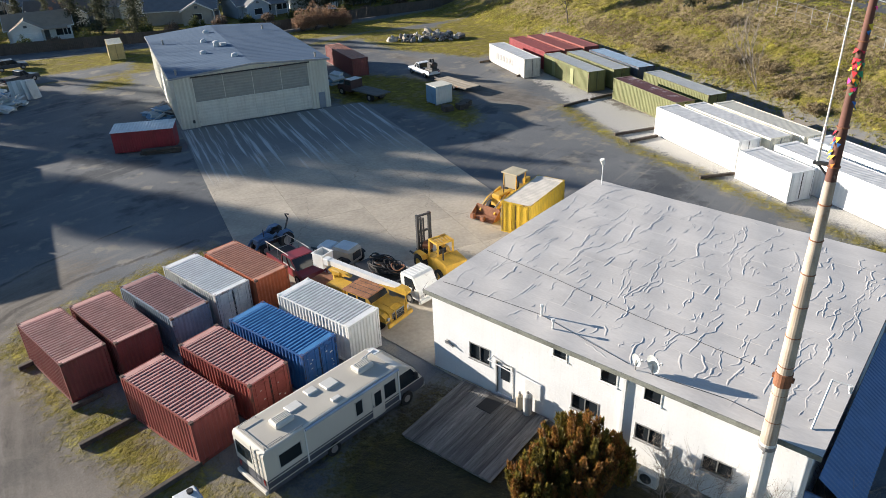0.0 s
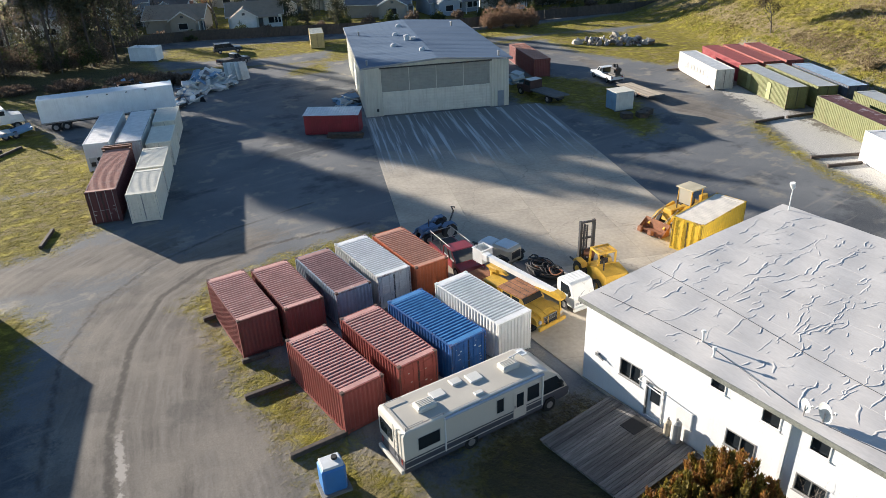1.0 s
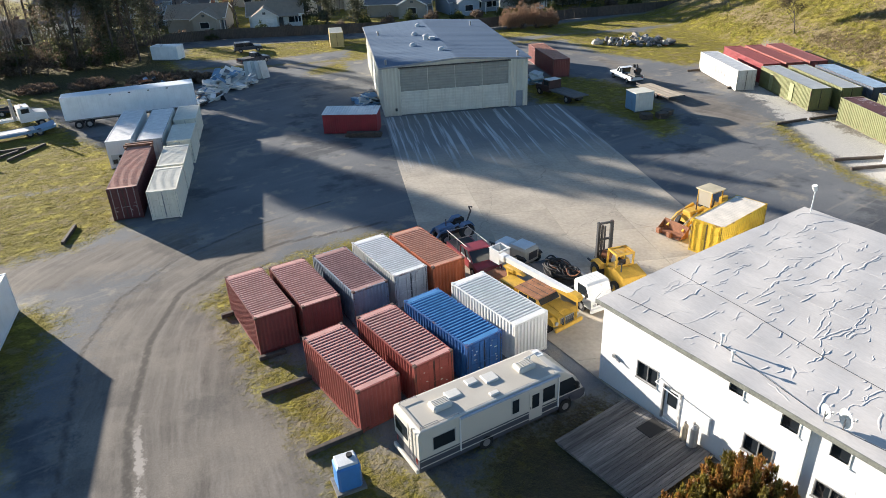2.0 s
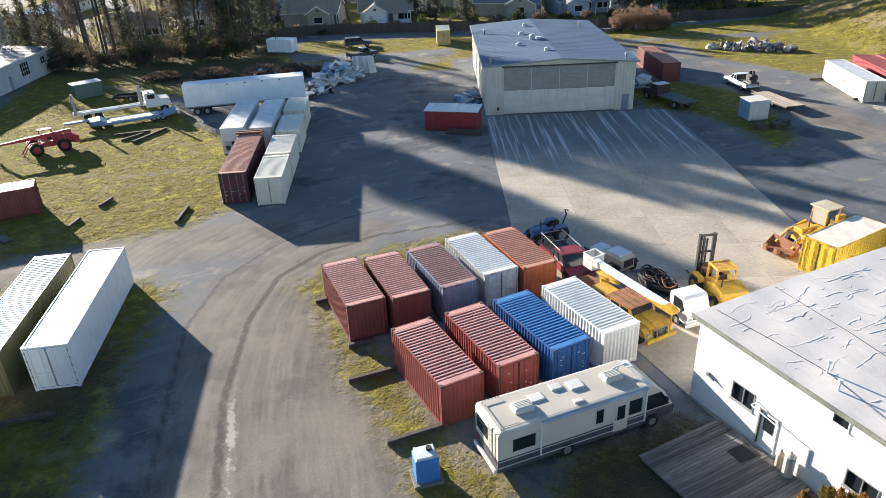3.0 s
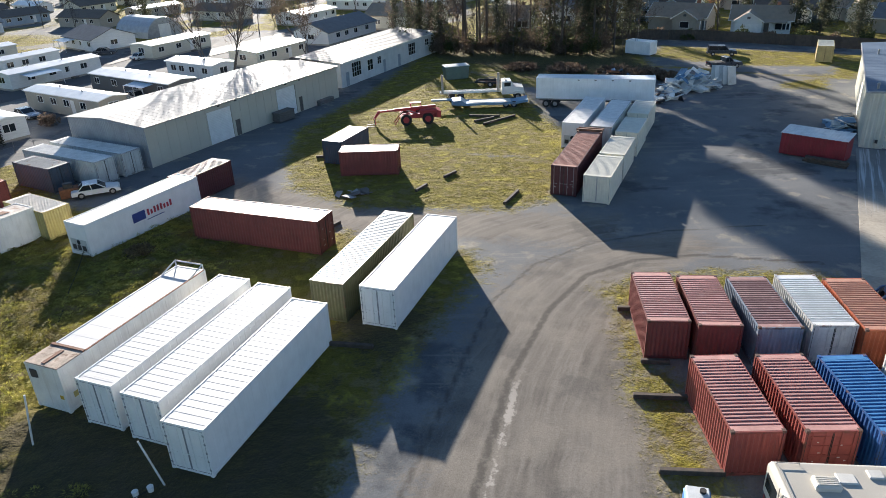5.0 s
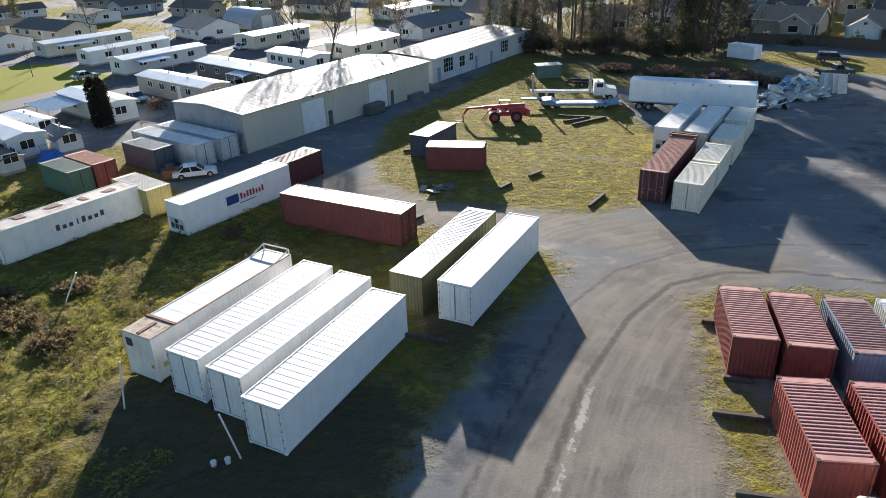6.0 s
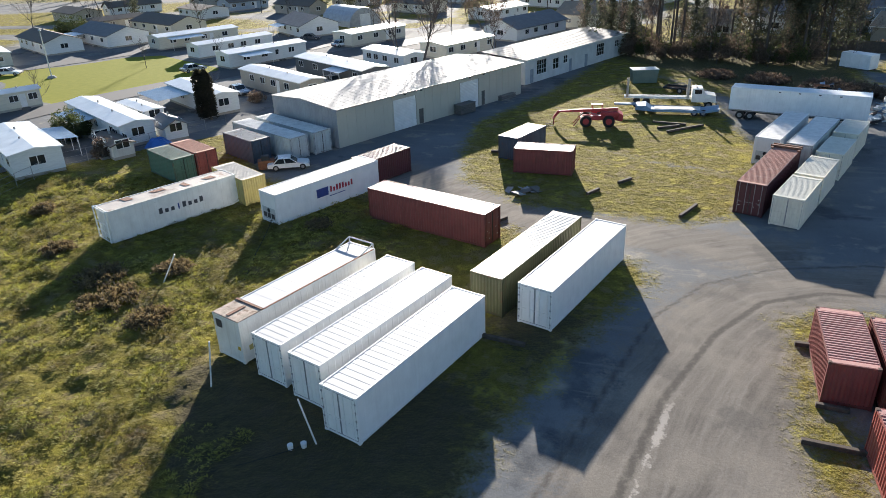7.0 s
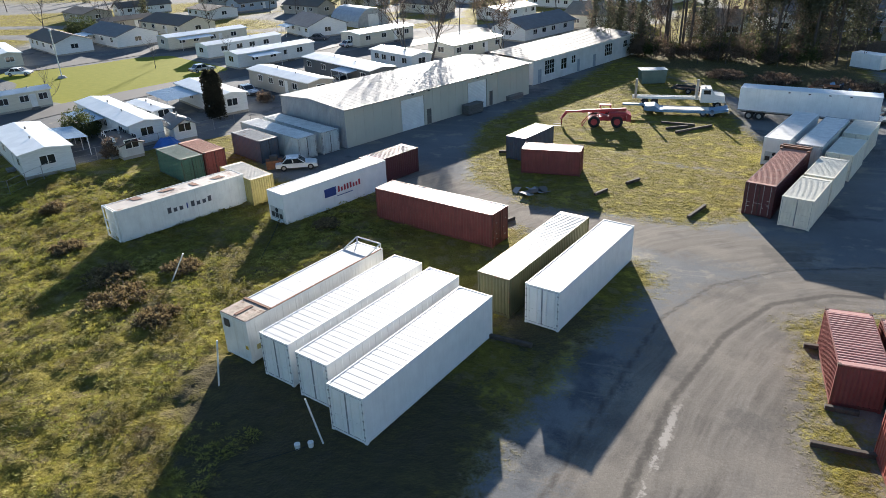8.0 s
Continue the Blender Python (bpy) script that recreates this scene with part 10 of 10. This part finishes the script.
for k, (x, y, h) in enumerate(((-10.2, 113, 28), (-7.4, 117, 29), (-10.6, 118.5, 29), (-6.2, 112.5, 26))):
    conifer(x, y, h, 150 + k, "tall bare-trunked pine with a high crown", 1.4, "tree belt", 0.48, broad=True)
# thin saplings and dead stems that fill the belt
for k in range(34):
    x = -24 + 1.32 * k + rng.uniform(-0.7, 0.7)
    bare_tree(x, 112 - 0.30 * (x + 20) + rng.uniform(-1, 12), rng.uniform(6, 10), 700 + k, "thin leafless sapling in the belt", group="saplings", depth=3, spread=0.5, leaves=TWIG if k % 3 == 0 else None, leafn=4, name="sapling", girth=0.007)
for k in range(26):
    x = -22 + 1.45 * k + rng.uniform(-0.8, 0.8)
    shrub(x, 112 - 0.20 * (x + 20) + rng.uniform(-1, 4), rng.uniform(1.6, 2.6), rng.uniform(2.5, 5.5), 90 + k, TWIG if k % 3 else EVERGREEN, "undergrowth below the tree belt", n=45, tufts=12, size=0.4, group="undergrowth")
for k, (x, y, r, h) in enumerate(((6, 92, 3.5, 1.1), (13.5, 88, 3.4, 1.5), (17.5, 85.5, 3.0, 1.5), (20.5, 83.0, 2.2, 1.1), (-1, 95, 3, 0.9), (10, 80, 2.5, 0.9), (4, 84, 2.5, 0.8))):
    shrub(x, y, r, h, 120 + k, TWIG, "tangle of dry brown brambles", n=90, tufts=14, size=0.4, name="bramble", group="brambles")
conifer(59.5, 118, 15, 200, "broad dark conifer behind the fence", 1.6, "trees behind the fence", 0.05)
conifer(56.0, 121, 13, 201, "broad dark conifer behind the fence", 1.6, "trees behind the fence", 0.05)
conifer(64.5, 113.5, 14, 202, "broad dark conifer behind the fence", 1.5, "trees behind the fence", 0.05)
conifer(88.0, 104, 9, 203, "dark conifer beside a house", 1.6, "trees behind the fence", 0.05)
conifer(24.0, 130, 14, 204, "dark conifer behind the fence", 1.4, "trees behind the fence", 0.05)
for k, (x, y, h) in enumerate(((43, 128, 10), (45, 133, 9), (70, 122, 8), (104, 100, 8), (84, 124, 9), (30, 146, 10), (110, 92, 8), (52, 143, 9))):
    bare_tree(x, y, h, 210 + k, "bare tree with dry brown leaves", leaves=DRYLEAF if k in (0, 1, 3) else None, group="garden trees", depth=3, leafn=5)
REDTWIG = leaf_mat("red_twigs", (0.16, 0.09, 0.06), (0.27, 0.17, 0.11), (0.36, 0.25, 0.16))
for k, (x, y, r, h) in enumerate(((80.6, 82.2, 1.9, 4.2), (83.0, 81.0, 2.3, 5.0), (85.6, 79.6, 2.2, 4.6), (87.8, 78.2, 1.7, 3.6))):
    shrub(x, y, r, h, 230 + k, REDTWIG, "dense leafless reddish bush near the fence", n=150, tufts=16, size=0.26, name="bare_bush", group="reddish bush")
# bank: a dead tree, a pine, a few weeds
bare_tree(72.7, -4.0, 7.0, 250, "dead pale tree on the bank", bark=BARK_PALE, spread=0.35, depth=3, stems=3, z=hz(72.7, -4.0) - 0.1, name="dead_tree")
# park trees
bare_tree(-50.2, 93.5, 16, 260, "large bare tree behind the warehouse", depth=4, spread=0.5, stems=2, leaves=TWIG, leafn=2)
bare_tree(-55.0, 97.5, 13, 261, "large bare tree behind the warehouse", depth=4, spread=0.45, leaves=TWIG, leafn=2)
bare_tree(-39.5, 108.0, 11, 262, "bare tree behind the workshop", depth=4, spread=0.5, stems=2, leaves=TWIG, leafn=2)
for k, (x, y, h) in enumerate(((-106, 92, 5), (-96.0, 103, 4), (-103, 62, 5), (-77, 70, 4), (-120, 132, 8), (-150, 130, 9), (-160, 150, 10), (-80, 148, 7), (-60, 150, 9), (-110, 160, 9), (-180, 140, 10), (-130, 180, 10), (-200, 190, 12), (-90, 200, 11), (-150, 210, 12), (-40, 180, 11))):
    bare_tree(x, y, h, 270 + k, "bare ornamental tree in the park", group="park trees", depth=3, spread=0.6)
for k, (x, y, h) in enumerate(((-165, 165, 11), (-100, 180, 12), (-60, 175, 12), (-30, 200, 13), (-220, 220, 14), (-175, 240, 14), (-120, 235, 13), (-70, 230, 14), (-16, 139, 7), (-22, 141, 6))):
    conifer(x, y, h, 300 + k, "dark conifer among the homes", 1.3, "park trees", 0.05)
# narrow clipped cypress and round bushes
cy = thing("cypress", -70.2, 58.2, 0, "narrow dark column-shaped cypress pair", "tree")
cm, rng2 = MB(), random.Random(9)
for k in range(1300):
    t = rng2.random()
    a = rng2.uniform(0, 6.28)
    off = 0.55 if k % 2 else -0.55
    r = 0.75 * min(1, (1.03 - t) * 5) * rng2.uniform(0.7, 1.0)
    tuft(cm, Vector((off + r * math.cos(a), r * math.sin(a), 0.3 + t * 6.3)), 14, 0.34, rng2, 0.8)
part("trunk", MB().tube((-0.55, 0, 0), (-0.55, 0, 5), 0.1, 0.04, n=6).tube((0.55, 0, 0), (0.55, 0, 5), 0.1, 0.04, n=6), BARK, cy)
part("crown", cm, leaf_mat("cypress_needles", (0.020, 0.020, 0.014), (0.032, 0.030, 0.018), (0.05, 0.042, 0.024)), cy)
shrub(-82.4, 46.0, 2.6, 4.0, 330, EVERGREEN, "rounded olive-green bush beside the homes", n=160, tufts=14, size=0.35)
shrub(-72.6, 40.5, 1.6, 2.4, 331, TWIG, "bare grey bush by the fence", n=80, tufts=12, size=0.3)
shrub(-91.5, 103.5, 2.0, 2.2, 332, EVERGREEN, "dark rounded garden bush", n=80, tufts=12, size=0.3)
shrub(-155, 128, 4.5, 5.5, 333, EVERGREEN, "dark spreading evergreen by the bungalows", n=150, tufts=12, size=0.5)
shrub(-68.5, 68.5, 1.6, 1.6, 334, TWIG, "dry twiggy bush beside a home", n=60, tufts=10, size=0.3)


def blade_mat(name, stops, size=0.35):
    """Grass whose tone drifts from patch to patch, with each blade a little lighter or darker."""
    m = bpy.data.materials.new(name)
    m.use_nodes = True
    N, L = m.node_tree.nodes, m.node_tree.links
    tc, n = N.new("ShaderNodeTexCoord"), N.new("ShaderNodeTexNoise")
    n.inputs["Scale"].default_value, n.inputs["Detail"].default_value, n.inputs["Roughness"].default_value = size, 5.0, 0.6
    L.new(tc.outputs["Object"], n.inputs["Vector"])
    r = N.new("ShaderNodeValToRGB")
    e = r.color_ramp.elements
    while len(e) < len(stops):
        e.new(0.5)
    for k, (p, c) in enumerate(stops):
        e[k].position, e[k].color = p, (*c, 1)
    L.new(n.outputs["Fac"], r.inputs[0])
    g, v = N.new("ShaderNodeNewGeometry"), N.new("ShaderNodeMapRange")
    v.inputs[3].default_value, v.inputs[4].default_value = 0.75, 1.25
    L.new(g.outputs["Random Per Island"], v.inputs[0])
    hs = N.new("ShaderNodeHueSaturation")
    L.new(v.outputs[0], hs.inputs["Value"])
    L.new(r.outputs[0], hs.inputs["Color"])
    bs, tr, mx = N["Principled BSDF"], N.new("ShaderNodeBsdfTranslucent"), N.new("ShaderNodeMixShader")
    bs.inputs["Roughness"].default_value = 0.8
    mx.inputs[0].default_value = 0.45
    L.new(hs.outputs[0], bs.inputs["Base Color"])
    L.new(hs.outputs[0], tr.inputs[0])
    L.new(bs.outputs[0], mx.inputs[1])
    L.new(tr.outputs[0], mx.inputs[2])
    L.new(mx.outputs[0], N["Material Output"].inputs["Surface"])
    return m


ROUGH_GRASS = blade_mat("rough_grass", [(0.32, (0.13, 0.095, 0.040)), (0.43, (0.21, 0.180, 0.048)), (0.54, (0.29, 0.285, 0.055)), (0.66, (0.42, 0.37, 0.09))], 0.22)
SHORT_GRASS = blade_mat("short_grass", [(0.34, (0.12, 0.09, 0.035)), (0.48, (0.21, 0.185, 0.035)), (0.64, (0.29, 0.25, 0.05))], 0.5)


# rough grass: domed tussocks of drooping blades, one mesh for each field
def tussock_field(name, count, pick, radius, blades, length, label, seed, leaf):
    rng = random.Random(seed)
    m = MB()
    for _ in range(count):
        x, y = pick(rng)
        if rng.random() > 0.72 + 0.7 * noise.noise(Vector((x * 0.22, y * 0.22, 1.5))):
            continue
        R = radius * rng.uniform(0.5, 1.35)
        z = ground_z(x, y) - 0.03
        for _ in range(int(blades * R / radius)):
            a, q = rng.uniform(0, 6.28), math.sqrt(rng.random())
            ox, oy = math.cos(a) * R * q, math.sin(a) * R * q
            b = Vector((x + ox, y + oy, z + 0.62 * R * (1 - q * q)))
            ln = length * rng.uniform(0.6, 1.3)
            way = Vector((math.cos(a) * (0.3 + q) + rng.gauss(0, 0.25), math.sin(a) * (0.3 + q) + rng.gauss(0.0, 0.25) - 0.15, rng.uniform(0.35, 0.95) * (1.15 - 0.6 * q)))
            t = Vector((-math.sin(a), math.cos(a), rng.uniform(-0.2, 0.2))) * ln * 0.13
            m.tri(b - t, b + t, b + way.normalized() * ln)
    return solo(name, m, leaf, label, "grass", kind="stuff")


def tuft_field(name, count, pick, size, label, seed, leaf=GRASSLEAF, blades=9):
    rng = random.Random(seed)
    m = MB()
    for _ in range(count):
        x, y = pick(rng)
        v = noise.noise(Vector((x * 0.3, y * 0.3, 1.5)))
        if rng.random() > 0.62 + 0.7 * v:
            continue
        s = size * rng.uniform(0.5, 1.3)
        z = ground_z(x, y)
        lean = Vector((rng.gauss(0.15, 0.3), rng.gauss(-0.3, 0.3), 0))
        for _ in range(blades):
            a = rng.uniform(0, 6.28)
            b = Vector((x + rng.gauss(0, 0.35 * s), y + rng.gauss(0, 0.35 * s), z - 0.03))
            t = Vector((math.cos(a), math.sin(a), 0)) * s * 0.14
            tip = b + Vector((rng.gauss(0, 0.3), rng.gauss(0, 0.3), 0.75)) * s + lean * s * 0.6
            m.tri(b - t, b + t, tip)
    return solo(name, m, leaf, label, "grass", kind="stuff")


def west_pick(r):
    while True:
        x, y = r.uniform(-80, -30), r.uniform(-22, 36)
        if y < 36 + (x + 30) * 0.05 and not (-37 < x < -20 and 0 < y < 20 and x > -37.5 + (y - 6) * 0.36):
            return x, y


MIDDLE = np.random.RandomState(6).uniform((-32, 35), (2, 100), (40000, 2))
MIDDLE = MIDDLE[(inside(GRASS[0], MIDDLE[:, 0], MIDDLE[:, 1]) > 0.8) & (inside(PALE[1], MIDDLE[:, 0], MIDDLE[:, 1]) < 0)].tolist()


tussock_field("field_grass", 12500, west_pick, 0.40, 62, 0.17, "tussocky olive and yellow-green rough grass", 1, ROUGH_GRASS)
tuft_field("field_grass", 16000, lambda r: r.choice(MIDDLE), 0.13, "short mossy grass of the middle field", 2, leaf=SHORT_GRASS, blades=6)


def bank_pick(r):
    t, d = r.uniform(-10, 110), r.uniform(2.5, 30)
    ex, ey = (BANK_B[0] - BANK_A[0]) / 97.2, (BANK_B[1] - BANK_A[1]) / 97.2
    return BANK_A[0] + ex * t + ey * d, BANK_A[1] + ey * t - ex * d


tuft_field("bank_grass", 30000, bank_pick, 0.28, "yellow-green grass on the bank", 3, leaf=ROUGH_GRASS)


def straw_pick(r):
    t, d = r.uniform(-10, 75), r.choice((r.gauss(8.2, 1.4), r.uniform(12.5, 22)))
    ex, ey = (BANK_B[0] - BANK_A[0]) / 97.2, (BANK_B[1] - BANK_A[1]) / 97.2
    return BANK_A[0] + ex * t + ey * d, BANK_A[1] + ey * t - ex * d


tuft_field("bank_straw", 16000, straw_pick, 0.30, "dry straw-coloured grass on the bank", 4, leaf=STRAW)
for k, (x, y, r, h) in enumerate(((88.5, 4.5, 2.2, 1.0), (76.0, -4.5, 1.8, 0.8), (67.5, -11.5, 1.6, 0.7), (79.0, 0.5, 1.5, 0.7), (84, 13, 1.6, 0.9), (70.5, -7.5, 1.3, 0.6))):
    shrub(x, y, r, h, 380 + k, STRAW, "low grey-brown scrub on the bank", n=40, tufts=12, size=0.28, name="scrub", group="bank scrub", z=hz(x, y) - 0.05)
c = conifer(92.9, 11.5, 6.5, 390, "dark round-headed pine on the bank", 1.8, "", 0.2)
c.matrix_basis = pose(92.9, 11.5, hz(92.9, 11.5))
bare_tree(96.6, 33.6, 7.6, 391, "dark brown-green bushy tree on the bank", leaves=leaf_mat("brown_needles", (0.07, 0.055, 0.03), (0.12, 0.10, 0.05), (0.19, 0.15, 0.07)), spread=0.75, depth=4, leafn=5, z=hz(96.6, 33.6) - 0.1)
for k, (x, y, r, h) in enumerate(((-38.2, 26.2, 1.3, 0.9), (-50.5, 13.5, 2.2, 1.0), (-47.5, 10.5, 2.4, 1.1), (-46.0, 16.0, 1.6, 0.8), (-58.0, 17.0, 1.5, 1.0), (-43.0, 9.0, 1.6, 0.7), (-66.0, 24.0, 1.2, 1.5))):
    shrub(x, y, r, h * 0.55, 350 + k, DARKWEED, "low tangle of dry brown weeds", n=60, tufts=12, size=0.28, name="weeds", group="dry weeds")

# dark trees beyond the end of the fence that shade the upper bank
rng = random.Random(55)
for k in range(15):
    x = 98 + 3.4 * k
    conifer(x, 101 - 0.42 * (x - 98) + rng.uniform(-3, 3), rng.uniform(15, 21), 420 + k, "tall dark conifer beyond the end of the fence", 1.5, "trees behind the fence", 0.06, broad=bool(k % 2))

# garden trees that break up the roofs behind the fence
rng = random.Random(77)
for k in range(26):
    t = k / 25
    x, y = 22 + 105 * t + rng.uniform(-4, 4), 138 - 38 * t + rng.uniform(-2, 26)
    if k % 3 == 0:
        bare_tree(x, y, rng.uniform(6, 10), 500 + k, "bare garden tree behind the fence", group="garden trees", depth=3, leaves=DRYLEAF if k % 2 else None)
    else:
        conifer(x, y, rng.uniform(6, 13), 500 + k, "dark garden conifer behind the fence", 1.2, "trees behind the fence", 0.04)
for k in range(22):
    x = 20 + 4.6 * k
    shrub(x, 124 - 0.46 * (x - 20) + rng.uniform(0, 3), 1.6, rng.uniform(1.8, 3.2), 530 + k, EVERGREEN if k % 2 else TWIG, "dark garden shrub behind the fence", n=36, tufts=12, size=0.42, group="garden shrubs")

# scattered trees among the distant homes
rng = random.Random(91)
for k in range(70):
    x, y = rng.uniform(-320, -60), rng.uniform(142, 330)
    if k % 2:
        bare_tree(x, y, rng.uniform(7, 12), 600 + k, "bare tree among the distant homes", leaves=TWIG, leafn=3, group="distant trees", depth=2, spread=0.6)
    else:
        conifer(x, y, rng.uniform(6, 12), 600 + k, "dark conifer among the distant homes", 1.1, "distant trees", 0.05)
